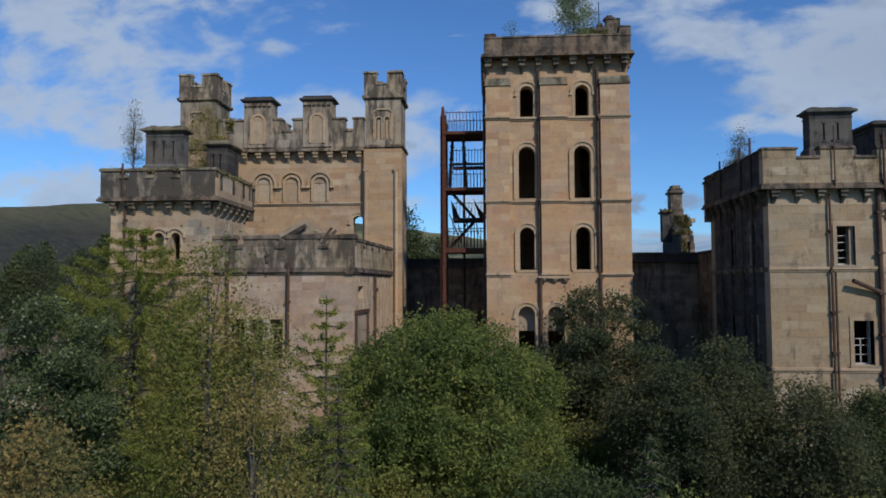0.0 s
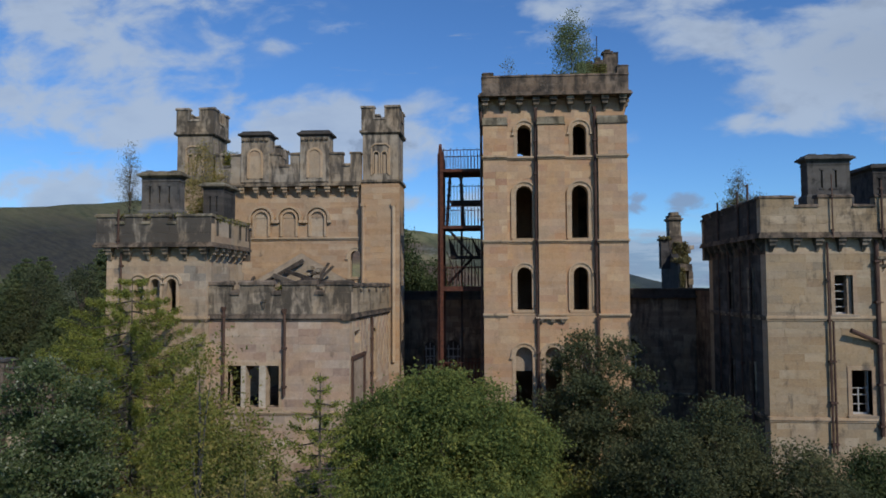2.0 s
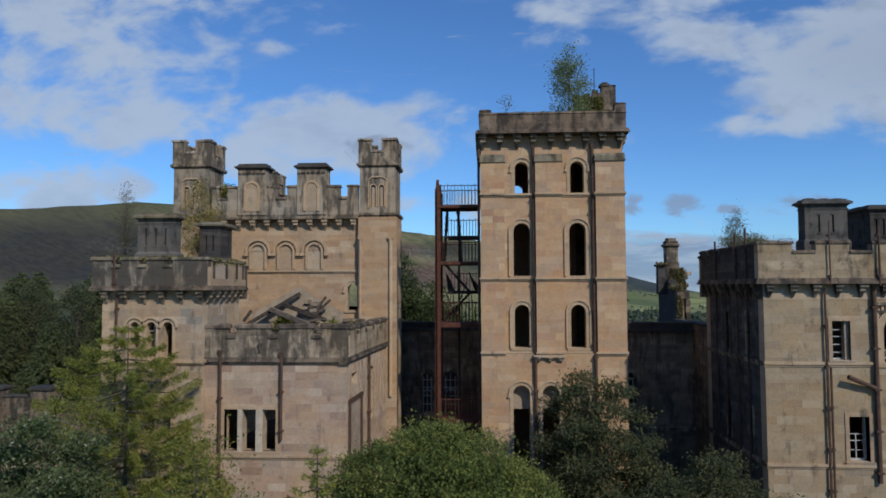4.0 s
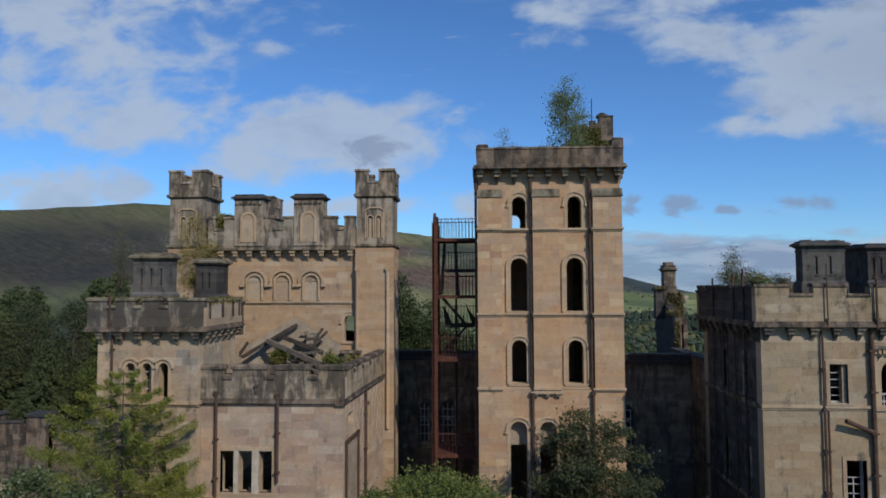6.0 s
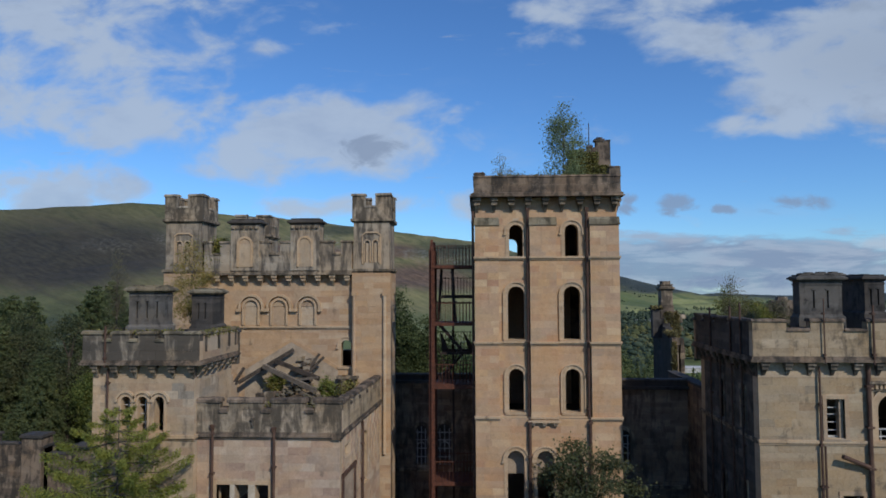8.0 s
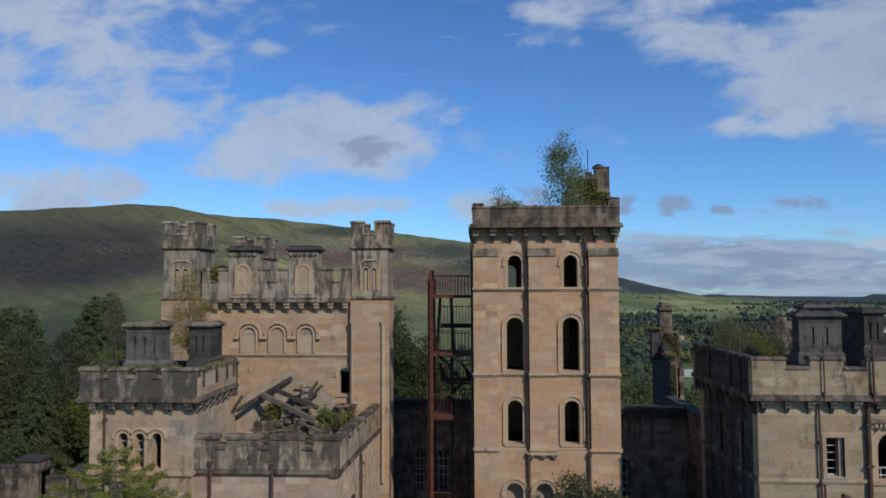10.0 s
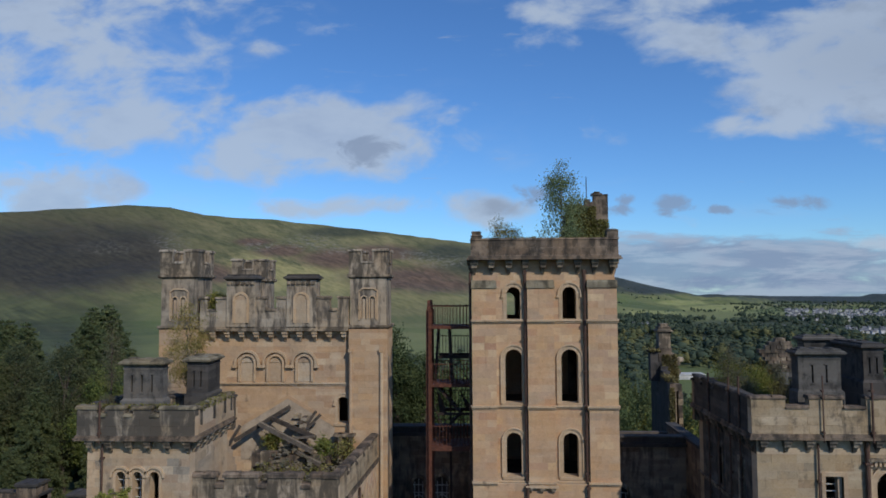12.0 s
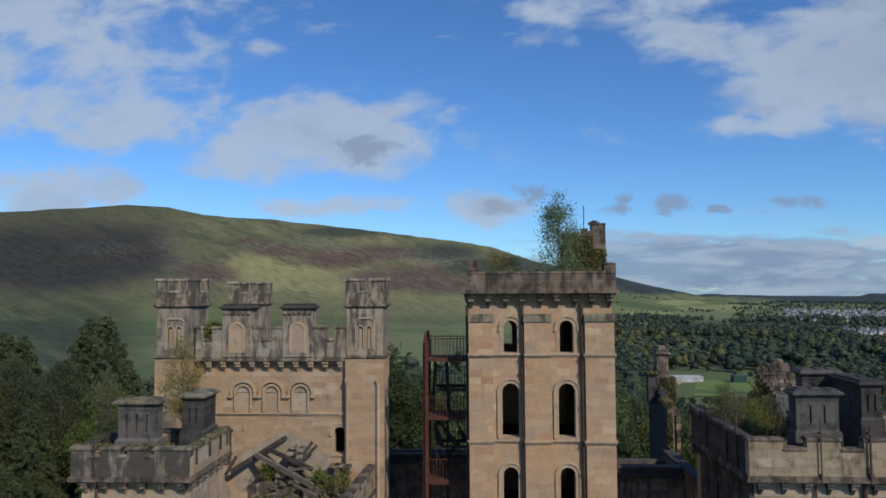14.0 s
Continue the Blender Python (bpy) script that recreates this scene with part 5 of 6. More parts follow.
    chimney(w, 19.2, 20.15, 35.2, 37.9, 14.9, 18.6, BLACK, (19.5, 19.85))
    for u in (15.12, 15.28):
        downpipe(w, front(y0), u, 5.2, 14.5 if u < 15.2 else 11.0, PIPE, 0.05)
    downpipe(w, front(y0 - 0.3), 15.25, 14.6, 17.5, PIPE, 0.03)
    downpipe(w, front(y0 - 0.3), 17.35, 14.6, 17.2, PIPE, 0.05)
    downpipe(w, front(y0), 17.22, 6, 14.6, PIPE, 0.1)
    Solid(front(y0)).bar((15.9, -0.35, 10.62), (17.15, -0.15, 10.1), 0.1, 8).part("broken_gutter", PIPE, w, "broken iron gutter pipe hanging aslant")
    for k, y in enumerate((33.0, 34.3, 35.9, 37.4)):
        downpipe(w, left_side(x0), y + 0.2, 3, 14.6, PIPE, 0.045)
    for y, z in ((32.6, 17.3), (33.9, 17.1), (36.8, 16.95)):
        Solid(left_side(x0 - 0.3)).bar((y, -0.06, 14.9), (y, -0.06, z), 0.05, 6).part("iron_post", PIPE, w)


build_square_wing()


# ---- low ranges of the inner court ----
def build_range(x0, x1, y0, y1, z1, label, openings):
    r = thing("castle_range", ((x0 + x1) / 2, (y0 + y1) / 2, 0), label, "castle", "ranges of the court")
    holes = [hole(*o) for o in openings]
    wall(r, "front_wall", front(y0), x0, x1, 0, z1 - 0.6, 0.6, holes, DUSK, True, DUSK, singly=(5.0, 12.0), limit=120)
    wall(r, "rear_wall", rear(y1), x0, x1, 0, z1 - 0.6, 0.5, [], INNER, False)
    # cornice and deck are dark as well, the court's shade painted in
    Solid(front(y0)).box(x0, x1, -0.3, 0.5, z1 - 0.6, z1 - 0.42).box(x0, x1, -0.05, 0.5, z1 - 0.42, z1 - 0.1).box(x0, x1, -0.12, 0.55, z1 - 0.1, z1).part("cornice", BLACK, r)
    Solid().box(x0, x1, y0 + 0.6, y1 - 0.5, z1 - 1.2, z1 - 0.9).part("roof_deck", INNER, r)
    string_course(r, front(y0), x0, x1, 6.05, CRUST, 0.2, 0.1)
    for h in holes:
        w = window_stone(r, front(y0), h, 0.14, True, True, CRUST)
        s, r0 = Solid(front(y0)), h["w"] / 2
        for u in (-0.33, 0.0, 0.33):
            s.box(h["u"] + 2 * u * r0 - 0.028, h["u"] + 2 * u * r0 + 0.028, 0.1, 0.16, h["z0"], h["spring"] + (0.1 if u else 0.34) * h["w"])
        for z in (0.5, 1.05, 1.6, 2.1):
            s.box(h["u"] - r0, h["u"] + r0, 0.1, 0.15, h["z0"] + z, h["z0"] + z + 0.05)
        s.arch(h["u"], h["z0"] + 1.2, 0.3 * h["w"], 0.3 * h["w"] + 0.05, 0.095, 0.15, h["z0"] + 1.2)
        s.part("sash_frame", PAINT, w)
    return r


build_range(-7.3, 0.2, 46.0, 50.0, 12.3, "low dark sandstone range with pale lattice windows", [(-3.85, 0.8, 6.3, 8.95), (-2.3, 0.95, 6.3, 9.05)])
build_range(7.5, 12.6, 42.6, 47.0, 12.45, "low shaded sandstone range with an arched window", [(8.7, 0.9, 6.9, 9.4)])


def build_side_range():
    r = thing("castle_range", (13, 41, 0), "shaded side wall of the court with a plain parapet", "castle", "ranges of the court")
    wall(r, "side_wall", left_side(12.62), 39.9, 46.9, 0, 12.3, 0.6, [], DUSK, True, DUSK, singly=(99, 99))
    Solid(left_side(12.62)).box(39.9, 46.9, -0.1, 0.6, 12.3, 12.45).part("coping", BLACK, r)
    Solid().box(13.22, 20.0, 39.9, 46.9, 10.6, 10.9).part("roof_deck", INNER, r)


build_side_range()


def build_ruined_stack():
    s = thing("ruined_chimney_stack", (15, 57, 0), "lone broken chimney on a ruined ivy-grown wall", "chimney")
    lay, near = front(56.0), front(52.3)
    # the end wall with its tall opening, and the long side wall that runs back from it, rising in broken steps
    pierced(Solid(near), 14.37, 15.24, 0.0, 0.6, 0, 14.2, [hole(14.76, 0.46, 9.8, 13.7, False)]).part("gable_wall", UMBER, s, weld=True)
    for k in range(9):
        z = 9.9 + 0.46 * k
        Solid(near).box(15.0 + dice.uniform(-0.04, 0.02), 15.24 + dice.uniform(-0.02, 0.07), -0.03, 0.5, z, z + 0.44).part("quoin", STAIN if k % 3 == 0 else UMBER, s)
    # black stone stands in for the shade on the wall's left face
    for k in range(8):
        a, x = 52.9 + 0.9 * k, 14.37 + 0.075 * k
        Solid().box(x, x + 0.55, a, a + 0.9, 0, 14.2 + 0.3 * k + dice.uniform(-0.12, 0.12)).part("side_wall", BLACK, s)
    Solid(lay).box(14.76, 16.0, 0.0, 0.7, 0, 14.2).part("chimney_breast", CRUST, s)
    # this front block is black for that shaded face too
    Solid(lay).box(13.9, 14.75, 0.0, 0.7, 13.95, 16.2).part("chimney_breast", BLACK, s)
    Solid(lay).box(13.75, 14.75, -0.06, 0.76, 16.2, 16.36).part("coping", BLACK, s)
    for k in range(6):
        z, edge = 14.2 + 0.32 * k, (16.1, 16.3, 16.05, 16.25, 16.5, 15.9)[k]
        for i in range(3):
            a = 14.76 + (edge - 14.76) * i / 3
            Solid(lay).box(a, a + (edge - 14.76) / 3 - 0.02, dice.uniform(-0.05, 0.04), 0.68, z, z + 0.31).part("stone_block", CRUST, s)
    for z0, z1, g in ((15.5, 16.55, 0.06), (16.55, 17.85, 0.0)):
        Solid().box(14.6 - g, 15.5 + g, 56.0 - g, 57.0 + g, z0, z1).part("chimney", UMBER if z0 < 16 else CRUST, s)
    Solid().taper(14.6, 15.5, 56.0, 57.0, 17.7, 17.86, 0.12).box(14.44, 15.66, 55.84, 57.16, 17.86, 17.98).taper(14.52, 15.58, 55.92, 57.08, 17.98, 18.14, -0.1).box(14.56, 15.54, 55.96, 57.04, 18.14, 18.24).box(14.72, 15.38, 56.1, 56.9, 18.24, 18.48).part("cap", CRUST, s)


build_ruined_stack()


def build_gable_stump():
    """A jagged remnant of a gable, each stone of it a piece of its own."""
    s = thing("ruined_gable", (24.9, 58.4, 0), "jagged remnant of a reddish stone gable behind the wing", "wall")
    core = Solid().box(24.7, 26.4, 58.1, 58.7, 0, 14.4).part("gable_wall", SOOT, s)
    # an arch once sprang from it: the courses step out on one side and break off ragged on the other
    for k in range(9):
        z = 14.4 + 0.31 * k
        a = 24.6 - 0.27 * min(k, 5) + 0.42 * max(0, k - 5) + dice.uniform(-0.12, 0.12)
        b = 26.5 - 0.11 * k + dice.uniform(-0.15, 0.15)
        n = max(1, int((b - a) / 0.42))
        for i in range(n):
            x = a + (b - a) * i / n + dice.uniform(-0.05, 0.05)
            Solid().box(x, x + (b - a) / n - 0.02, 58.05 + dice.uniform(0, 0.14), 58.7, z, z + 0.3 + dice.uniform(-0.03, 0.03)).part("stone_block", UMBER if (i + k) % 3 else CRUST, core)


build_gable_stump()


def build_garden_walls():
    """Low walls with square piers beyond the corbelled wing."""
    for a, b, y, z in ((-45.0, -33.0, 50.0, 6.5), (-33.0, -22.0, 50.4, 5.7)):
        g = thing("garden_wall", ((a + b) / 2, y, 0), "low dark mossy garden wall with square capped piers", "wall", "garden walls")
        body = Solid(front(y)).box(a, b, 0.03, 0.5, 0, z).part("wall_body", JOINT, g)
        # umber blocks: the shadow on this wall is put into the stone's colour
        ashlar(body, "garden", front(y), a, b, 2.0, z, [], UMBER, 0.4, singly=(99, 99))
        coping(front(y), a, b, 0.0, 0.5, z + 0.1, BLACK, g)
        n = int((b - a) / 3.6)
        for k in range(n + 1):
            x = a + k * (b - a) / n
            p = Solid().box(x - 0.75, x + 0.75, y - 0.45, y + 0.95, 0, z + 0.6).part("pier", UMBER, g)
            coping(None, x - 0.75, x + 0.75, y - 0.45, y + 0.95, z + 0.75, BLACK, p, 0.12, 0.2)


build_garden_walls()


# ---- the fire stair ----
def rails(top, xa, xb, y0, y1, z, mat, n):
    """Railings along a landing, with every baluster a piece of its own."""
    rod = Solid().bar((0, 0, 0), (0, 0, 1), 0.016, 4).mesh("baluster", mat)
    for y in (y0, y1):
        if y is None:
            continue
        r = Solid().bar((xa, y, z + 1.1), (xb, y, z + 1.1), 0.024, 5).part("railing", mat, top)
        for k in range(n):
            o = new("baluster", rod)
            o.parent, o.location, o.scale = r, (xa + (xb - xa) * k / (n - 1), y, z), (1, 1, 1.1 + 0.1 * (k % 2))
    if y0 is not None:
        r = Solid().bar((xa, y0, z + 1.1), (xa, y1, z + 1.1), 0.024, 5).part("railing", mat, top)
        for k in range(1, 7):
            o = new("baluster", rod)
            o.parent, o.location, o.scale = r, (xa, y0 + (y1 - y0) * k / 7, z), (1, 1, 1.1)


def build_fire_escape():
    e = thing("fire_escape", (-1.5, 39.8, 0), "rusted steel fire escape with railed landings and collapsed stair", "fire escape")
    y0, y1, xa, xb = 38.9, 40.9, -2.62, -0.3
    for x, y, m in ((xa, y0, RUST), (xa, y1, RUST)):
        Solid().box(x - 0.16, x + 0.16, y - 0.03, y + 0.03, 0, 20.2).box(x - 0.03, x + 0.03, y - 0.16, y + 0.16, 0, 20.2).taper(x - 0.12, x + 0.12, y - 0.06, y + 0.06, 20.2, 20.75, -0.05).part("post", m, e)
    Solid().box(-1.55, -1.43, y1 - 0.06, y1 + 0.06, 0, 19.3).part("post", DARKIRON, e)
    for z, deep in ((19.3, 0.17), (16.05, 0.17), (12.6, 0.26), (7.2, 0.2)):
        s = Solid().box(xa - 0.1, xb, y0 - 0.06, y0 + 0.06, z - deep, z).box(xa - 0.1, xb, y1 - 0.06, y1 + 0.06, z - deep, z).box(xa - 0.06, xa + 0.06, y0, y1, z - deep, z)
        s.box(xa, xb, y0 + 0.1, y1 - 0.1, z - 0.03, z)
        s.part("landing", RUST, e)
        rails(e, xa, xb, y0, y1, z, RUST, 13)
    for z in (17.5, 14.3):
        Solid().box(xa + 0.5, xb, y1 - 0.1, y1, z - 0.1, z + 0.1).part("beam", DARKIRON, e)
        Solid().box(xa + 0.5, xb, y0 + 0.5, y0 + 0.58, z - 0.08, z + 0.06).part("beam", DARKIRON, e)
        rails(e, xa + 0.5, xb, None, y1, z, DARKIRON, 11)
    # flights, one leaning and one broken
    for a, b in (((-2.3, 40.3, 12.7), (-0.8, 40.3, 14.3)), ((-0.8, 39.6, 14.3), (-2.3, 39.6, 16.0)), ((-2.35, 40.5, 16.1), (-2.15, 40.5, 19.1)), ((-1.3, 39.6, 16.0), (-1.5, 39.6, 19.3))):
        f = Solid().beam((a[0], a[1] - 0.35, a[2]), (b[0], b[1] - 0.35, b[2]), 0.04, 0.12).beam((a[0], a[1] + 0.35, a[2]), (b[0], b[1] + 0.35, b[2]), 0.04, 0.12)
        fl = f.part("stair_flight", DARKIRON, e)
        for k in range(1, 8):
            p = Vector(a).lerp(Vector(b), k / 8)
            Solid().box(p.x - 0.12, p.x + 0.12, p.y - 0.34, p.y + 0.34, p.z - 0.015, p.z + 0.015).part("tread", DARKIRON, fl)
    for k in range(9):
        x = -2.2 + 0.22 * k
        Solid().bar((x, 39.5, 12.6), (x + dice.uniform(-0.35, 0.35), 39.8, 14.2), 0.02, 4).part("bent_rail", DARKIRON, e)
    for a, b in (((-2.3, 39.3, 14.6), (-1.6, 39.3, 12.9)), ((-1.0, 39.4, 14.9), (-1.7, 39.4, 13.0))):
        Solid().bar(a, b, 0.03, 5).part("bent_rail", DARKIRON, e)
    for (x, z), (p, q) in (((-2.25, 15.5), (-2.1, 14.2)), ((-0.95, 15.6), (-0.55, 14.4))):
        s = Solid().hexa([(x, 40.2, z), (x + 0.3, 40.2, z - 0.5), (x + 0.3, 40.26, z - 0.5), (x, 40.26, z), (p, 40.2, q), (p + 0.45, 40.2, q), (p + 0.45, 40.26, q), (p, 40.26, q)])
        s.part("torn_plate", DARKIRON, e)


build_fire_escape()


# ---- fallen roof timbers ----


def loose(name, solid, mat, label, category, group="", kind=""):
    m = solid.mesh(name, mat)
    return tagged(new(name, m), label, category, group, kind)


for a, b, wide, high, m in (((-14.6, 41.3, 12.3), (-11.35, 41.88, 14.25), 0.16, 0.24, CHARRED), ((-13.05, 41.3, 13.32), (-9.4, 39.6, 12.1), 0.2, 0.26, TIMBER), ((-12.35, 41.5, 13.6), (-9.45, 40.6, 12.65), 0.18, 0.24, CHARRED),
                            ((-10.3, 41.35, 13.1), (-9.66, 41.5, 14.05), 0.12, 0.16, CHARRED), ((-10.15, 41.2, 13.05), (-9.36, 41.4, 13.87), 0.12, 0.16, CHARRED), ((-10.4, 41.5, 13.0), (-10.0, 41.6, 13.75), 0.1, 0.14, TIMBER),
                            ((-14.7, 39.8, 11.9), (-14.22, 41.2, 13.2), 0.12, 0.16, CHARRED), ((-10.9, 40.9, 12.55), (-9.5, 40.5, 12.75), 0.1, 0.14, TIMBER), ((-10.6, 40.2, 12.0), (-8.9, 39.4, 11.4), 0.16, 0.2, TIMBER)):
    loose("roof_timber", Solid().beam(a, b, wide, high), m, "fallen weathered roof timber leaning over the rubble", "timber", "fallen roof timbers")
heap = Solid()
for k in range(520):
    x, y, s = dice.uniform(-12.9, -7.2), dice.uniform(33.0, 41.8), dice.uniform(0.07, 0.24)
    z = 10.7 + 1.5 * math.exp(-((x + 10.6) ** 2 + (y - 40.8) ** 2) / 4) + 0.7 * math.exp(-((y - 36.5) ** 2) / 1.2) + dice.uniform(0, 0.25)
    heap.hexa([(x + s * (i - 0.5) + dice.uniform(-.1, .1), y + s * (j - 0.5) + dice.uniform(-.1, .1), z + s * 0.6 * k2 - 0.1) for k2 in (0, 1) for i, j in ((0, 0), (1, 0), (1, 1), (0, 1))])
# broken masonry caught among the timbers, stone by stone
stump = thing("broken_masonry", (-10.6, 41.5, 11.5), "ragged lump of broken masonry among the fallen timbers", "masonry")
for k in range(34):
    z = 11.4 + 2.3 * (k / 34)
    x, w = -10.62 + dice.uniform(-0.45, 0.42) * (1.25 - 0.3 * k / 34), dice.uniform(0.2, 0.42)
    Solid().box(x - w / 2, x + w / 2, 41.25 + dice.uniform(-0.12, 0.15), 41.9, z, z + dice.uniform(0.14, 0.26)).part("stone_block", (STAIN, ASH, UMBER)[k % 3], stump)
# low inner wall behind the parapet
inner = thing("inner_wall", (-12.2, 40.2, 10.8), "low dark broken wall inside the roofless wing", "wall")
for k in range(9):
    x = -13.1 + 0.52 * k
    Solid().box(x, x + 0.51, 40.0, 40.4, 10.7, 11.95 - 0.03 * k + dice.uniform(-0.12, 0.1)).part("stone_block", (UMBER, CRUST)[k % 2], inner)
loose("rubble_heap", heap, RUBBLE, "heap of broken mossy stones inside the roofless wing", "rubble", "", "stuff")
hearth = Solid(front(41.9)).box(-8.3, -8.05, -0.5, 0.0, 10.8, 12.7).box(-7.6, -7.45, -0.5, 0.0, 10.8, 12.7).box(-8.6, -7.3, -0.55, 0.0, 12.55, 12.7)
loose("broken_hearth", hearth, CRUST, "broken stone fireplace clinging to the wall", "fireplace")

# ---- trees and plants ----
rng = np.random.default_rng(5)


def leaf_mesh(name, points, size, mat, long=1.5, flat=0.35):
    """Small pointed leaves at the points, each a face of its own."""
    n = len(points)
    normal = rng.normal(size=(n, 3)) + (0, 0, flat)
    normal /= np.linalg.norm(normal, axis=1, keepdims=True)
    u = np.cross(normal, rng.normal(size=(n, 3)))
    u /= np.linalg.norm(u, axis=1, keepdims=True) + 1e-9
    w = np.cross(normal, u)
    s = size * rng.uniform(0.6, 1.3, (n, 1))
    v = np.stack([points - u * s * long / 2 - w * s / 2, points + u * s * long / 2, points - u * s * long / 2 + w * s / 2], 1).reshape(-1, 3)
    m = bpy.data.meshes.new(name)
    m.vertices.add(3 * n)
    m.vertices.foreach_set("co", v.astype(np.float32).ravel())
    m.loops.add(3 * n)
    m.loops.foreach_set("vertex_index", np.arange(3 * n, dtype=np.int32))
    m.polygons.add(n)
    m.polygons.foreach_set("loop_start", np.arange(0, 3 * n, 3, dtype=np.int32))
    m.update(calc_edges=True)
    m.materials.append(mat)
    return m


def lobes_for(height, radius, low, count, dome=0.72, tiers=False):
    """Ellipsoids that make up an uneven crown: centre and radii."""
    mid = (low + height) / 2
    if tiers:
        # flat sprays held out one above another, with gaps between
        out = []
        for k in range(count):
            a, z = k * 2.4 + rng.uniform(-0.4, 0.4), low + (height - low) * ((k + 0.5) / count) ** 0.8
            reach = radius * (1.0 - 0.62 * ((z - low) / (height - low)) ** 1.6)
            for share in (0.45, 0.82):
                s = reach * rng.uniform(0.2, 0.32)
                out.append(((share * reach * math.cos(a), share * reach * math.sin(a), z - 0.16 * share * reach), (s * 1.25, s * 1.25, s * 0.42)))
        return out
    out = [((0, 0, mid), (radius * dome, radius * dome, (height - low) * (0.44 if dome < 0.8 else 0.5)))]
    for k in range(count):
        a, z = rng.uniform(0, math.tau), rng.uniform(low + 0.1 * (height - low), height - 0.22 * (height - low))
        edge = radius * math.sqrt(max(0.1, 1 - ((z - mid) / (height - low) * 1.75) ** 2)) * 0.62
        s = radius * rng.uniform(0.26, 0.46)
        out.append(((edge * math.cos(a), edge * math.sin(a), z), (s, s, s * rng.uniform(0.7, 1.0))))
    out.append(((0, 0, height - 0.2 * radius), (radius * 0.3, radius * 0.3, radius * 0.22)))
    return out


def crown_points(lobes, clumps, per, spread):
    c, r = np.array([l[0] for l in lobes], float), np.array([l[1] for l in lobes], float)
    share = (r[:, 0] * r[:, 2]) / (r[:, 0] * r[:, 2]).sum()
    pick = rng.choice(len(lobes), clumps, p=share)
    way = rng.normal(size=(clumps, 3)) + (0, 0, 0.25)
    way /= np.linalg.norm(way, axis=1, keepdims=True)
    mid = c[pick] + way * r[pick] * rng.uniform(0.7, 1.08, (clumps, 1))
    p = np.repeat(mid, per, 0) + rng.normal(size=(clumps * per, 3)) * np.array((spread, spread, spread * 0.7)) * np.repeat(rng.uniform(0.5, 1.4, clumps), per)[:, None]
    return p, mid


def broadleaf(name, base, height, radius, low, mat, label, clumps, per, size, spread=0.3, count=9, bark=None, group="", category="tree", dome=0.72, tiers=False):
    """A tree of trunk, limbs and a crown of single leaves."""
    t = thing(name, (0, 0, 0), label, category, group)
    p, mid = crown_points(lobes_for(height, radius, low, count, dome, tiers), clumps, per, spread)
    p = p[p[:, 2] > 0.05]
    mid = mid[mid[:, 2] > 0.05]
    s, r = Solid(), height * (0.018 if height > 6.5 and bark is None else 0.008)
    knee = Vector((rng.uniform(-0.1, 0.1) * radius, rng.uniform(-0.1, 0.1) * radius, max(low, 0.35 * height)))
    s.bar((0, 0, -0.3), tuple(knee), r, 8, r * 0.75).bar(tuple(knee), (0, 0, height * 0.9), r * 0.75, 7, r * 0.12)
    for k in range(min(8 if category == "bush" else 26, clumps // 8)):
        q = Vector(mid[rng.integers(len(mid))])
        a = Vector((0, 0, 1)) * max(0.25 * height, min(q.z * 0.75, height * 0.75))
        knot = tuple(a.lerp(q, 0.55) + Vector((0, 0, 0.1 * height * 0.3)))
        limb = s if category == "bush" else Solid()
        limb.bar(tuple(a), knot, r * 0.4, 5, r * 0.22).bar(knot, tuple(q), r * 0.22, 4, r * 0.05)
        if category != "bush":
            limb.part("limb", bark or BARK, t)
    s.part("trunk", bark or BARK, t)
    hang(new("crown", leaf_mesh("crown", p, size, mat)), t)
    t.location = base
    return t


def conifer(name, base, height, radius, mat, label, whorls, arms, needles, size, droop=0.25, lift=0.0, group="", low=0.1, sag=0.06, taper=0.75, bushy=0.16, tall=0.35, widest=99.0):
    """A trunk with whorls of arms, hung with needle sprays."""
    t = thing(name, (0, 0, 0), label, "tree", group)
    s = Solid().bar((0, 0, -0.3), (0, 0, height), max(0.03, height * 0.013), 7, 0.012)
    pts = []
    for k in range(whorls):
        z = height * (low + (0.985 - low) * (k / (whorls - 1)) ** 0.9)
        reach = min(radius * (1 - z / height) ** taper + 0.05, widest)
        for a in range(arms):
            w = a * math.tau / arms + k * 0.9 + rng.uniform(-0.3, 0.3)
            l = reach * rng.uniform(0.65, 1.1)
            tip = Vector((l * math.cos(w), l * math.sin(w), z - droop * l + lift * l))
            mid = Vector((0.55 * l * math.cos(w), 0.55 * l * math.sin(w), z - droop * l * 0.75))
            s.bar((0, 0, z), tuple(mid), 0.02 + 0.006 * l, 4, 0.015).bar(tuple(mid), tuple(tip), 0.015, 4, 0.005)
            n = max(4, int(needles * l / radius))
            d = np.sqrt(rng.uniform(0.02, 1, n))
            p = np.where(d[:, None] < 0.55, np.array((0, 0, z)) + (np.array(mid) - (0, 0, z)) * d[:, None] / 0.55, np.array(mid) + (np.array(tip) - np.array(mid)) * (d[:, None] - 0.55) / 0.45)
            wide = bushy * l * (1.05 - d)[:, None] + 0.05
            pts.append(p + rng.normal(size=(n, 3)) * wide * (1, 1, tall) - np.array((0, 0, 1)) * rng.uniform(0, sag * 2 * l + 0.05, (n, 1)))
    s.part("trunk", BARK, t)
    hang(new("crown", leaf_mesh("crown", np.concatenate(pts), size, mat, 2.6, 0.2)), t)
    t.location = base
    return t


# trees before the castle
broadleaf("tree", (-1.6, 26.3, 0), 9.1, 4.95, -3.6, GREEN, "broad round-crowned green tree before the castle", 3000, 70, 0.08, 0.25, 9, dome=0.93)
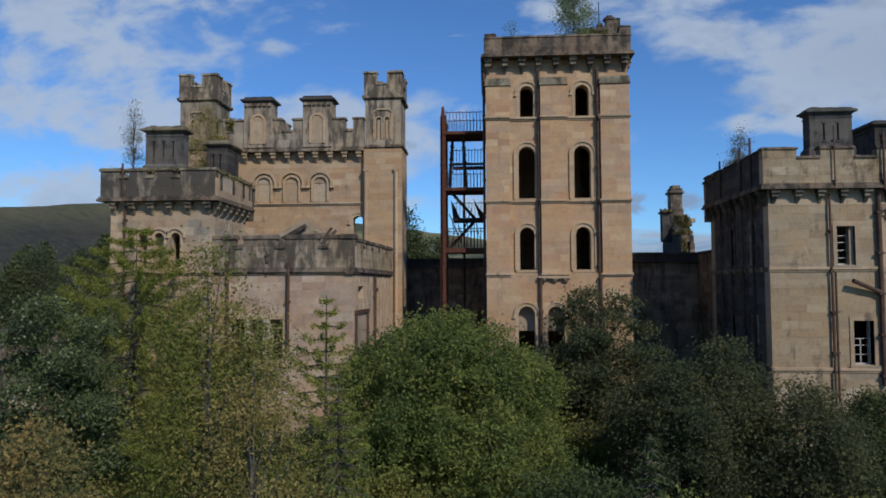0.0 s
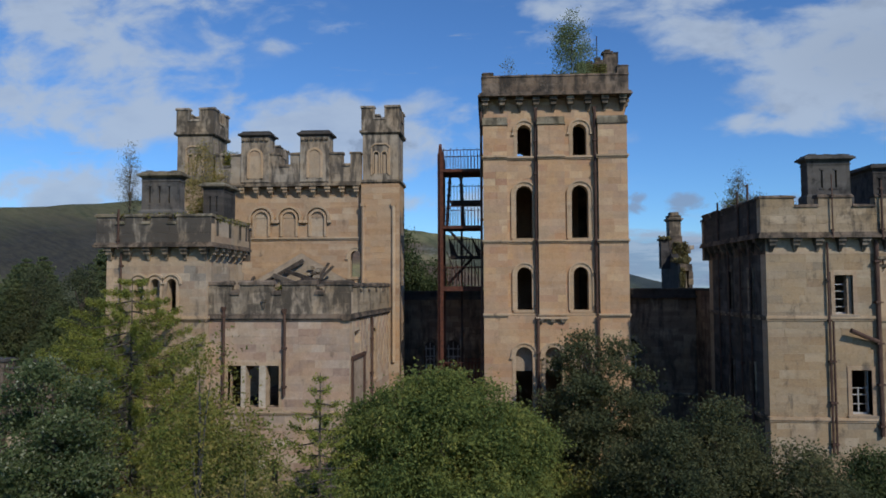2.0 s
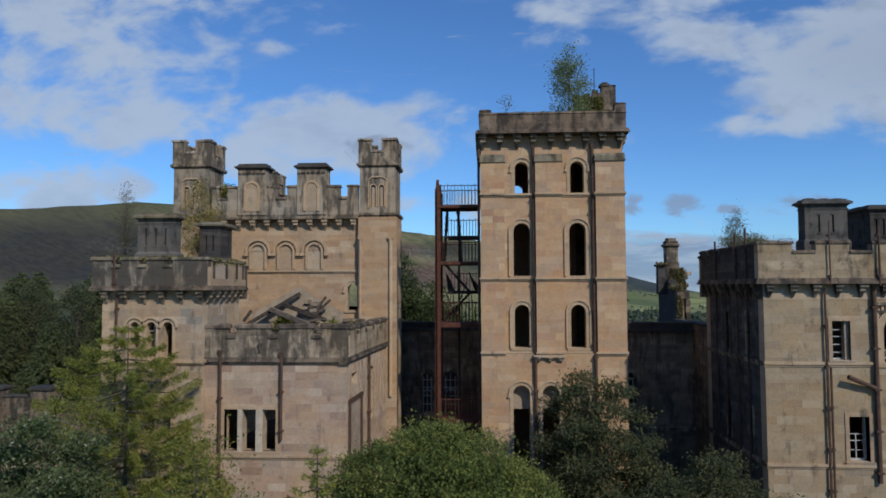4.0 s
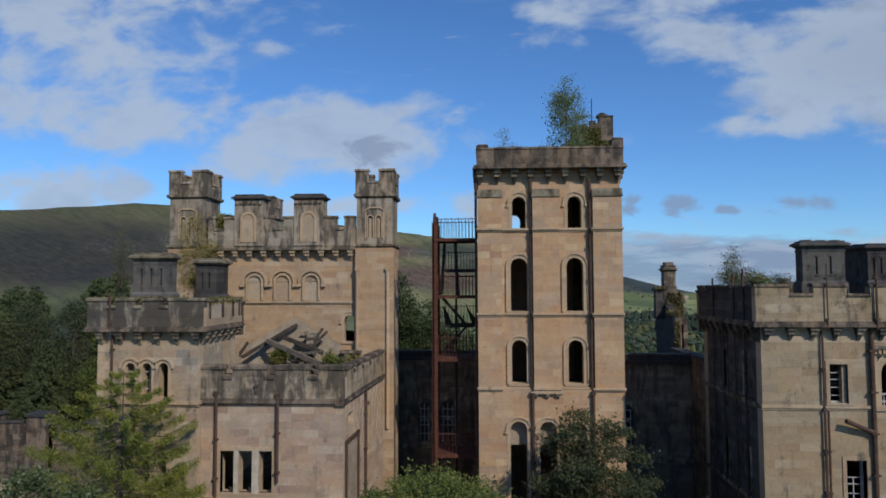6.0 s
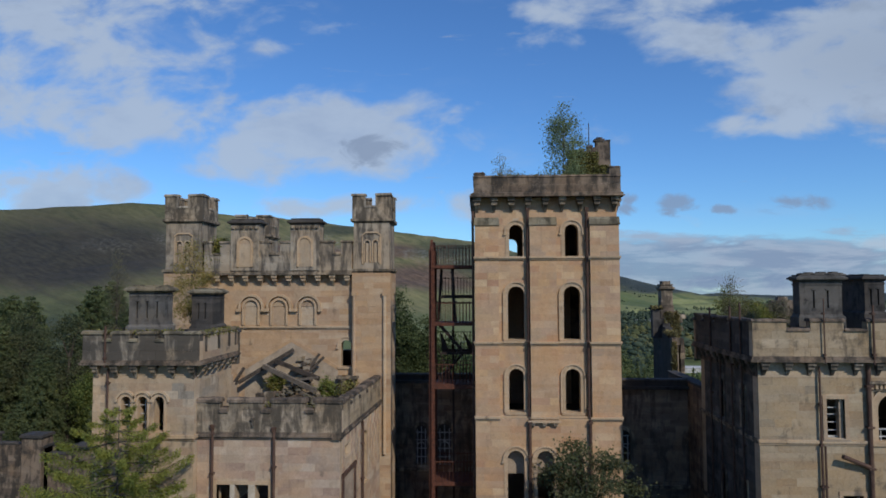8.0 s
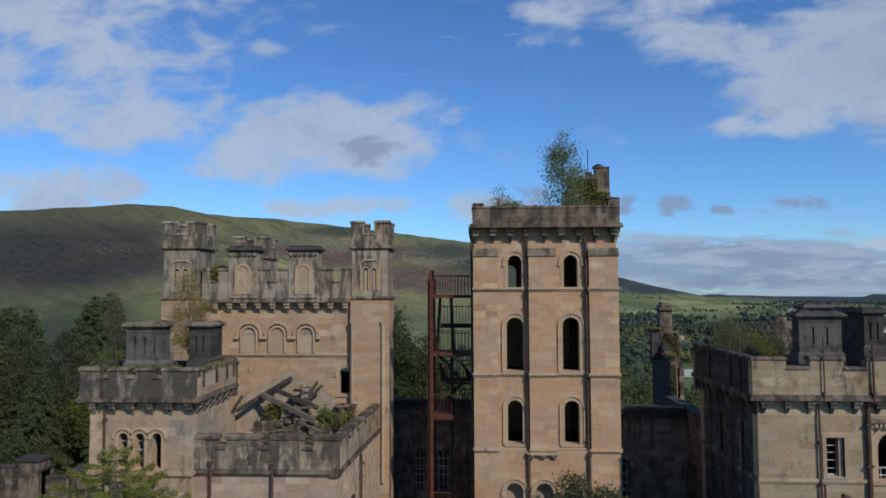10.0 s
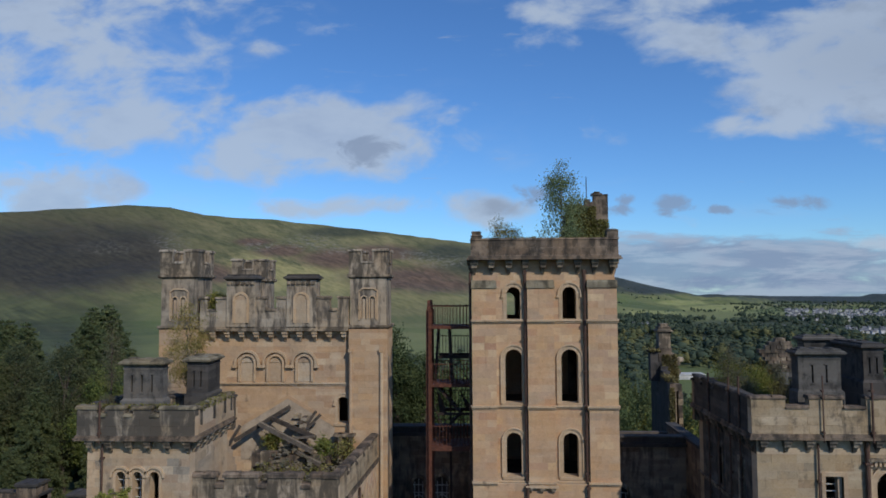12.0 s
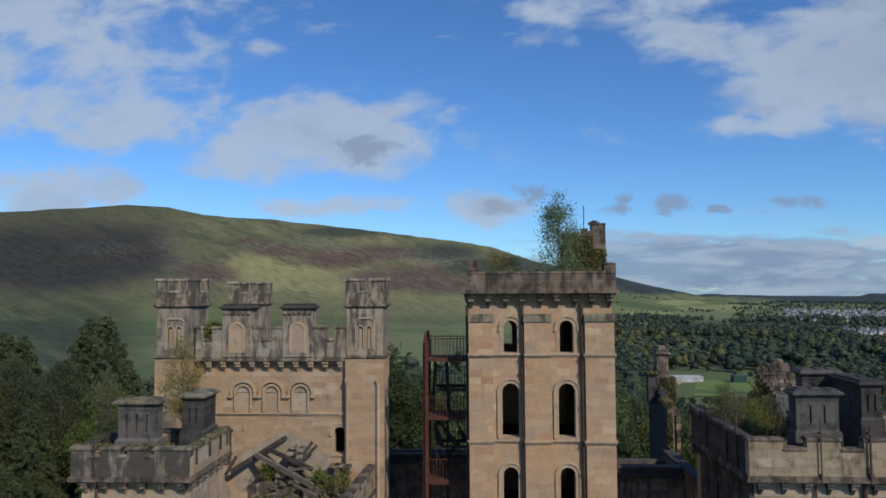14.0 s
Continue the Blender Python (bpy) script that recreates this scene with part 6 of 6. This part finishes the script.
broadleaf("tree", (5.3, 34.2, 0), 10.3, 4.3, 1.2, DULL, "loose dark-leaved tree with tiered sprays at the tower's foot", 1050, 50, 0.095, 0.3, 28, tiers=True)
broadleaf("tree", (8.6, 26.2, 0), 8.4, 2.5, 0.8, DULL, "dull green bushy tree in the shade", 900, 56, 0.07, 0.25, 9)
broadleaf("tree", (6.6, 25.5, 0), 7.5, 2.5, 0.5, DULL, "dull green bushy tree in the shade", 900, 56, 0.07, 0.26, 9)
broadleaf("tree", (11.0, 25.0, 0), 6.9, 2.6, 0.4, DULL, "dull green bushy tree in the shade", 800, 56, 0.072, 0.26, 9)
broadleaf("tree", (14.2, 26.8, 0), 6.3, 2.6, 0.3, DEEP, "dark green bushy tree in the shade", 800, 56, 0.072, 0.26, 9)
broadleaf("birch_tree", (-6.4, 15.2, 0), 11.3, 1.75, 2.0, OLIVE, "slender birch with thin yellowing leaves", 760, 28, 0.052, 0.26, 10, BIRCH)
broadleaf("birch_tree", (-4.7, 13.4, 0), 10.0, 1.5, 1.0, YELLOW, "slender birch with thin yellowing leaves", 520, 28, 0.046, 0.26, 10, BIRCH)
broadleaf("tree", (-15.9, 24.4, 0), 9.9, 3.6, 0.3, SILVER, "dark green tree with pale leaf undersides", 1500, 46, 0.09, 0.32, 24, tiers=True)
broadleaf("tree", (7.5, 33.6, 0), 7.6, 2.1, 0.3, DULL, "low dark-leaved tree by the tower's corner", 420, 46, 0.09, 0.28, 14, tiers=True)
broadleaf("tree", (-11.4, 27.5, 0), 7.6, 1.8, 0.5, OLIVE, "dense olive-green young tree by the wall", 330, 40, 0.075, 0.24, 9)
broadleaf("tree", (-8.3, 12.2, 0), 7.9, 1.9, 0.5, ORANGE, "low tree with rust-orange autumn leaves", 600, 42, 0.05, 0.24, 8)
conifer("larch_tree", (-15.2, 28.6, 0), 13.1, 8.2, LARCH, "yellow-green larch with upswept drooping branches", 26, 5, 2300, 0.043, 0.12, 0.2, "", 0.06, 0.05, 0.6, 0.032, 0.9, 3.8)
conifer("larch_tree", (-10.4, 24.6, 0), 8.5, 5.0, LARCH, "yellow-green larch with upswept drooping branches", 20, 5, 1500, 0.043, 0.12, 0.2, "", 0.1, 0.05, 0.65, 0.034, 0.9, 2.8)
conifer("larch_tree", (-4.65, 19.2, 0), 10.2, 2.7, LARCH, "thin larch with a bare leading shoot", 24, 4, 420, 0.04, 0.08, 0.28, "", 0.1, 0.04, 0.65, 0.04, 0.7, 1.3)
conifer("spruce_tree", (-3.5, 15.6, 0), 8.5, 1.9, GREEN, "small green spruce among the bushes", 26, 6, 190, 0.042, 0.2, 0.1, "", 0.1, 0.04, 0.75, 0.08, 0.4)
conifer("spruce_tree", (3.35, 15.0, 0), 7.3, 1.5, DEEP, "small dark spruce among the bushes", 26, 6, 70, 0.06, 0.3)

# scrub in front, three kinds set out again and again
kinds = [broadleaf("bush", (-60, -60, 0), 4.2, 2.3, 0.0, m, lab, 400, 34, 0.08, 0.25, 8, None, "bushes before the castle", "bush")
         for m, lab in ((GREEN, "leafy green bush before the castle"), (DEEP, "dense dark green bush before the castle"), (OLIVE, "bush with dull olive and yellow leaves"))]
spots = [(-14, 19), (-11, 21), (-17, 27), (-13, 15), (-10, 15), (-9, 22), (-6.5, 21), (-6, 27.5), (-3.5, 21), (-6.5, 11), (-3, 15.5), (-1, 19), (1.5, 18.5), (3, 22), (0.5, 14), (5, 19), (7, 21), (9.5, 21), (5.5, 15.5),
         (8, 17), (11, 20), (13, 22), (16, 25), (15, 29), (12.5, 28.5), (10.5, 29.5), (3, 30.5), (-3.5, 31), (17.5, 29), (-20, 29), (-20.5, 23), (-16, 20), (-22, 33), (9, 33), (10.5, 37), (-3, 35), (-2, 42)]
kinds[0].location, kinds[1].location, kinds[2].location = (2, 25, 0), (-8.5, 29, 0), (-12.5, 24, 0)
for i, (x, y) in enumerate(spots):
    k = kinds[i % 3]
    o = copy_thing(k, pose(x, y, 0, 0, 0, 47 * i))
    s = dice.uniform(0.8, 1.2)
    high = min(s, (3.2 + 0.12 * y) / 4.4)
    o.scale = (s, s, high)

# plants rooted on the ruins
broadleaf("birch_tree", (5.1, 40.0, 23.1), 5.75, 1.25, 0.6, FRESH, "young birch rooted on the tower's roof", 330, 24, 0.068, 0.26, 14, BARK)
broadleaf("sapling", (-15.75, 36.9, 14.6), 6.1, 1.15, 1.0, YELLOW, "yellow-leaved birch sapling on the ruined wing", 420, 22, 0.055, 0.22, 13, BIRCH)
broadleaf("sapling", (-16.5, 42.7, 18.6), 2.6, 1.15, 0.2, OLIVE, "green sapling behind the battlement", 240, 26, 0.07, 0.18, 7)
broadleaf("sapling", (-17.9, 33.2, 14.6), 5.3, 0.5, 0.5, TWIG, "thin sapling on the battlement", 260, 18, 0.035, 0.17, 12)
broadleaf("sapling", (13.0, 36.2, 14.9), 3.7, 0.5, 0.9, TWIG, "thin sapling on the battlement", 150, 20, 0.04, 0.16, 8)
broadleaf("sapling", (14.4, 37.0, 14.9), 2.3, 0.8, 0.5, OLIVE, "thin sapling on the battlement", 120, 20, 0.05, 0.16, 6)
for x, y, h, r, m in ((13.5, 38.3, 2.9, 0.7, OLIVE), (14.6, 38.8, 2.6, 0.75, TWIG), (13.3, 34.8, 2.1, 0.55, TWIG), (15.4, 38.6, 2.2, 0.7, OLIVE), (16.6, 38.9, 2.3, 0.6, TWIG), (14.2, 35.6, 1.7, 0.6, OLIVE)):
    broadleaf("sapling", (x, y, 14.9), h, r, 0.3, m, "thin grey-green sapling on the wing's roof", 150, 20, 0.05, 0.2, 8, None, "saplings on the wing's roof")
broadleaf("sapling", (1.3, 38.4, 23.1), 2.5, 0.35, 0.9, OLIVE, "thin bare sapling on the tower's roof", 26, 10, 0.05, 0.14, 5)
broadleaf("sapling", (1.95, 42.9, 23.1), 2.35, 1.05, 0.5, YELLOW, "low yellowing shrub on the tower's roof", 170, 20, 0.05, 0.17, 8)
broadleaf("sapling", (-8.95, 40.5, 11.0), 1.75, 0.5, 0.2, GREEN, "green sapling among the rubble", 90, 22, 0.08, 0.16, 6)
broadleaf("sapling", (-12.3, 41.2, 11.3), 1.55, 0.5, 0.2, OLIVE, "green sapling among the rubble", 70, 22, 0.08, 0.16, 6)


def creeper(name, places, mat, label, count, size):
    """Ivy or grass that clings in pads: centre and spread of each."""
    p = np.concatenate([np.array(c) + rng.uniform(-1.5, 1.5, size=(int(count * n), 3)) * np.array(s) for c, s, n in places])
    return tagged(new(name, leaf_mesh(name, p, size, mat, 1.6, 0.6)), label, "ivy", "", "stuff")


creeper("ivy", [((6.1, 42.84, 25.6), (0.3, 0.06, 0.65), 1.3), ((6.9, 42.84, 25.4), (0.42, 0.06, 0.7), 1.3), ((7.8, 42.84, 24.9), (0.35, 0.05, 0.5), 0.6), ((6.1, 43.1, 26.45), (0.3, 0.2, 0.08), 0.3), ((6.4, 42.0, 24.0), (0.9, 0.4, 0.3), 0.6)], IVY, "ivy and moss clinging to the broken turret", 1500, 0.09)
creeper("ivy", [((15.4, 55.92, 15.3), (0.4, 0.08, 0.5), 0.6), ((15.6, 55.92, 14.3), (0.3, 0.08, 0.45), 0.4), ((14.2, 55.9, 16.4), (0.3, 0.12, 0.08), 0.12), ((14.5, 52.2, 12.6), (0.12, 0.06, 0.9), 0.35), ((14.6, 53.5, 14.5), (0.2, 0.9, 0.12), 0.3)], LICHEN, "ivy hanging over the ruined wall", 1300, 0.12)
creeper("roof_grass", [((-16.2, 31.6, 16.0), (1.6, 0.12, 0.08), 0.7), ((-13.0, 34.0, 15.9), (0.15, 1.4, 0.1), 0.8), ((-16.0, 35.5, 14.9), (1.4, 0.8, 0.25), 1.2), ((13.0, 36.0, 15.3), (0.5, 2.2, 0.3), 1.2), ((16.2, 36.0, 15.2), (2.0, 1.6, 0.2), 1.0),
                       ((-10.4, 39.0, 11.2), (1.4, 1.6, 0.22), 1.6), ((-7.7, 40.4, 12.1), (0.35, 0.7, 0.28), 0.6), ((-16.4, 44.0, 20.3), (0.6, 0.4, 0.4), 0.6), ((3.5, 37.4, 24.1), (2.4, 0.12, 0.06), 0.5)], IVY, "grass, moss and weeds on ledges and roofs", 900, 0.085)


# ---- woods ----
def templates(kinds_of, quads, lumps=6, heart=0.9):
    """Crowns one metre high: leaf points, and the solid hearts of their lobes."""
    out = []
    for k in range(kinds_of):
        lob = lobes_for(1.0, rng.uniform(0.26, 0.42), 0.06, lumps + k % 3)
        p, _ = crown_points(lob, max(1, quads // 6), 6, 0.04)
        c, r = np.array([l[0] for l in lob], float), heart * np.array([l[1] for l in lob], float)
        if k % 4 == 3:
            p[:, :2] *= np.clip(1.55 * (1.02 - p[:, 2:]), 0.06, 1.2)
            thin = np.clip(1.55 * (1.02 - c[:, 2:]), 0.06, 1.2)
            c[:, :2] *= thin
            r[:, :2] *= thin
        out.append((p, c, r))
    return out


GOLD = (1 + 5 ** 0.5) / 2
ICO = np.array([(-1, GOLD, 0), (1, GOLD, 0), (-1, -GOLD, 0), (1, -GOLD, 0), (0, -1, GOLD), (0, 1, GOLD), (0, -1, -GOLD), (0, 1, -GOLD), (GOLD, 0, -1), (GOLD, 0, 1), (-GOLD, 0, -1), (-GOLD, 0, 1)]) / (1 + GOLD * GOLD) ** 0.5
ICO_FACES = np.array([(0, 11, 5), (0, 5, 1), (0, 1, 7), (0, 7, 10), (0, 10, 11), (1, 5, 9), (5, 11, 4), (11, 10, 2), (10, 7, 6), (7, 1, 8), (3, 9, 4), (3, 4, 2), (3, 2, 6), (3, 6, 8), (3, 8, 9), (4, 9, 5), (2, 4, 11), (6, 2, 10), (8, 6, 7), (9, 8, 1)])


def wood(name, spots_of, shapes, size, mat, label, spread=1.0):
    """Many far trees in one mesh: lumpy hearts under a coat of leaves."""
    pts, hearts = [], []
    for i, (x, y, h) in enumerate(spots_of):
        a = rng.uniform(0, math.tau)
        p, c, r = shapes[i % len(shapes)]
        grow = np.array((h * spread * rng.uniform(0.85, 1.3), h * spread * rng.uniform(0.85, 1.3), h))
        turn = np.array(((math.cos(a), math.sin(a), 0), (-math.sin(a), math.cos(a), 0), (0, 0, 1)))
        foot = np.array((x, y, land(x, y) - 0.2))
        pts.append(p @ turn * grow + foot)
        knobs = ICO[None] * rng.uniform(0.72, 1.15, (len(c), 12, 1)) * r[:, None]
        hearts.append(((c[:, None] + knobs).reshape(-1, 3) @ turn * grow + foot))
    hearts = np.concatenate(hearts)
    m = leaf_mesh(name, np.concatenate(pts), size, mat, 1.2, 0.5)
    base, n = len(m.vertices), len(hearts) // 12
    faces = (ICO_FACES[None] + 12 * np.arange(n)[:, None, None]).reshape(-1, 3) + base
    m.vertices.add(12 * n)
    co = np.zeros(3 * len(m.vertices), np.float32)
    m.vertices.foreach_get("co", co)
    co[3 * base:] = hearts.ravel()
    m.vertices.foreach_set("co", co)
    at_loop, at_face = len(m.loops), len(m.polygons)
    m.loops.add(faces.size)
    m.loops.foreach_set("vertex_index", np.concatenate([np.arange(at_loop), faces.ravel()]).astype(np.int32))
    m.polygons.add(len(faces))
    m.polygons.foreach_set("loop_start", np.arange(0, at_loop + faces.size, 3, dtype=np.int32))
    m.polygons.foreach_set("use_smooth", np.ones(at_face + len(faces), bool))
    m.update(calc_edges=True)
    return tagged(new(name, m), label, "woodland", "", "stuff")


def scatter(n, r0, r1, a0, a1, h0, h1, keep=None):
    out = []
    while len(out) < n:
        r, a = math.sqrt(rng.uniform(r0 * r0, r1 * r1)), radians(rng.uniform(a0, a1))
        x, y = r * math.sin(a), r * math.cos(a)
        if keep is None or keep(x, y, r, math.degrees(a)):
            out.append((x, y, rng.uniform(h0, h1)))
    return out


def clear(x, y, r, a):
    if 14.5 < a < 25.5 and 270 < r < 425:
        return False
    return rough(x, y, 130.0, 2.0) > -0.12


def lowered(spots_of):
    """Keeps the trees low before the playing field."""
    return [(x, y, min(h, max(2.5, 21.5 - 0.155 * math.hypot(x, y) - land(x, y))) if 14.5 < math.degrees(math.atan2(x, y)) < 25.0 else h) for x, y, h in spots_of]


def hedges():
    """Rows of hedgerow trees round the fields at the hill's foot."""
    out = []
    for k in range(26):
        r, a, turn = rng.uniform(1650, 3000), radians(rng.uniform(3, 22)), rng.uniform(-0.5, 0.5) + (1.4 if k % 3 == 0 else 0.0)
        x, y = r * math.sin(a), r * math.cos(a)
        for i in range(int(rng.uniform(8, 26))):
            d = 13.0 * i + rng.uniform(-9, 9)
            out.append((x + d * math.cos(turn), y + d * math.sin(turn), rng.uniform(1.5, 8.5)))
    return out


near = templates(8, 1800, 6, 0.5)
far = templates(7, 240, 5)
few = templates(5, 36, 2)
wood("wood", scatter(34, 74, 125, -7, 1, 5, 14) + lowered(scatter(62, 80, 150, 11, 24, 5, 14)) + scatter(52, 74, 140, 24, 38, 6, 12), near, 0.25, WOODS, "dark green mixed wood behind the castle")
wood("wood", scatter(8, 80, 120, -7, 2, 6, 11) + lowered(scatter(44, 75, 140, 11, 36, 4, 12)), near, 0.24, OLIVE, "olive and yellowing trees behind the castle")
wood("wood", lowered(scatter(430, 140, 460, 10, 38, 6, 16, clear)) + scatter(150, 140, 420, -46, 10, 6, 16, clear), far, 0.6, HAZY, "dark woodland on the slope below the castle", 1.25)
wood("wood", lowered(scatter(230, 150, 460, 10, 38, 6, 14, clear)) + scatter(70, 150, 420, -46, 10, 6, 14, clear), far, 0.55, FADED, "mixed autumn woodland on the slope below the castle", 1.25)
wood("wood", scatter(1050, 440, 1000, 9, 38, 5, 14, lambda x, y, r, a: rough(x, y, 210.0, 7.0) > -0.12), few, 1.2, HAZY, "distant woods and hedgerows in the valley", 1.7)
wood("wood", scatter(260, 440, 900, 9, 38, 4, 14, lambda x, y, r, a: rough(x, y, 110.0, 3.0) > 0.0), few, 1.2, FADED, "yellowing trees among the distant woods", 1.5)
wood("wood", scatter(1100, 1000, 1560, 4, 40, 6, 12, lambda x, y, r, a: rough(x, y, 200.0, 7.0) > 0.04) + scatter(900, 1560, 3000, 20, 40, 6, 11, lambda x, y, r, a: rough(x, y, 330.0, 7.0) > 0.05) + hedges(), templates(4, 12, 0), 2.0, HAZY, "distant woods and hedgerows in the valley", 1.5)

for x, y, h, r in ((-7.6, 64.5, 17.6, 2.4), (-4.9, 66.0, 15.0, 2.8), (-6.6, 70.0, 14.0, 3.0)):
    broadleaf("tree", (x, y, 0), h, r, 3.0, DEEP, "tall dark green tree behind the keep", 330, 44, 0.15, 0.42, 14, None, "tall trees behind the keep")
broadleaf("tree", (54, 132, land(54, 132)), 15.0, 3.3, 4.0, ORANGE, "dull brown-leaved tree behind the court", 260, 26, 0.4, 0.5, 9)
for x, y, h, r, mat in ((-47, 77, 16.5, 4.4, DULL), (-41.5, 76, 14.0, 4.0, GREEN), (-36.5, 80, 13.0, 3.6, OLIVE), (-55, 80, 17.5, 4.5, DULL), (-30.5, 74, 10.0, 3.2, DULL)):
    broadleaf("tree", (x, y, land(x, y)), h, r, 2.0, mat, "tall soft yellow-green tree at the wood's edge", 620, 44, 0.14, 0.5, 14, None, "trees at the wood's edge")
pine = conifer("spruce_tree", (-62, 92, 0), 21.0, 5.8, SPRUCE, "tall dense dark spruce of the wood", 36, 8, 230, 0.165, 0.28, 0.0, "spruces beside the castle", 0.03, 0.1, 0.55)
for i, (x, y, s) in enumerate([(-52, 90, 0.95), (-70, 100, 1.0), (-57, 104, 1.08), (-76, 92, 0.97), (-64, 112, 1.1), (-80, 112, 1.05), (-43, 84, 0.72), (-30, 78, 0.5), (-56, 78, 0.72), (-47, 72, 0.55), (-67, 82, 0.8), (-38, 70, 0.5), (-52, 62, 0.42), (-40, 58, 0.36), (-31, 64, 0.42), (-90, 118, 1.1)]):
    o = copy_thing(pine, pose(x, y, land(x, y), 0, 0, 71 * i))
    o.scale = (s * 1.2, s * 1.2, s * 1.06)
pine.location.z = land(-62, 92)


# ---- far houses ----
def build_town():
    lit = plain("whitewashed_harling", (0.35, 0.34, 0.325), (0.62, 0.61, 0.59), 0.3)
    slate = plain("grey_slate", (0.09, 0.095, 0.105), (0.16, 0.165, 0.175), 0.4)
    walls, roofs = Solid(), Solid()
    for n, a0, a1, r0, r1 in ((330, 23.5, 34.5, 1450, 2100), (60, 25, 33, 1000, 1130), (9, 11.5, 14.0, 1050, 1120), (7, 21, 24, 1060, 1120)):
        for k in range(n):
            r, a = dice.uniform(r0, r1), radians(dice.uniform(a0, a1))
            x, y = r * math.sin(a), r * math.cos(a)
            z, w, d, h = land(x, y) - 1, dice.uniform(2.2, 4.6), dice.uniform(2.0, 3.2), dice.uniform(3.5, 6)
            w = w if r > 1300 else 0.65 * w
            walls.box(x - w, x + w, y - d, y + d, z, z + h)
            roofs.hexa([(x - w - 0.4, y - d - 0.4, z + h), (x + w + 0.4, y - d - 0.4, z + h), (x + w + 0.4, y + d + 0.4, z + h), (x - w - 0.4, y + d + 0.4, z + h), (x - w - 0.4, y - 0.1, z + h + 2), (x + w + 0.4, y - 0.1, z + h + 2), (x + w + 0.4, y + 0.1, z + h + 2), (x - w - 0.4, y + 0.1, z + h + 2)])
    t = thing("town", (700, 1250, land(700, 1250)), "far town of small pale houses in the valley", "town", "", "stuff")
    walls.part("house_walls", lit, t, "", "stuff")
    roofs.part("house_roofs", slate, t, "", "stuff")
    # playing field, mown short
    mown = plain("mown_grass", (0.115, 0.175, 0.034), (0.165, 0.225, 0.05), 0.05)
    rows = 17
    spots_on = [(92 + 8.0 * i + 0.32 * (4.8 * j), 300 + 4.8 * j) for j in range(rows) for i in range(rows)]
    m = bpy.data.meshes.new("playing_field")
    m.from_pydata([(x, y, land(x, y) + 0.3) for x, y in spots_on], [], [(j * rows + i, j * rows + i + 1, (j + 1) * rows + i + 1, (j + 1) * rows + i) for j in range(rows - 1) for i in range(rows - 1)])
    m.materials.append(mown)
    tagged(new("playing_field", m), "mown green playing field among the trees", "field", "", "structure")
    # pavilion by the playing field
    x, y = 112.0, 375.0
    p = thing("pavilion", (x, y, land(x, y)), "low pale flat-roofed hall by the playing field", "building")
    z = land(x, y) - 1
    Solid().box(x - 7, x + 7, y - 4, y + 4, z, z + 3.4).part("wall", lit, p)
    Solid().box(x - 7.3, x + 7.3, y - 4.3, y + 4.3, z + 3.4, z + 3.8).part("roof", lit, p)

    x, y = 137.5, 372.0
    g = thing("shed", (x, y, land(x, y)), "small green metal shed by the playing field", "shed")
    tin = plain("green_painted_metal", (0.02, 0.055, 0.05), (0.035, 0.085, 0.075), 0.5, 0.6)
    z = land(x, y) - 0.5
    Solid().box(x - 3.2, x + 3.2, y - 2.5, y + 2.5, z, z + 4.0).part("wall", tin, g)
    Solid().taper(x - 3.5, x + 3.5, y - 2.8, y + 2.8, z + 4.0, z + 4.6, -0.6).part("roof", tin, g)

build_town()
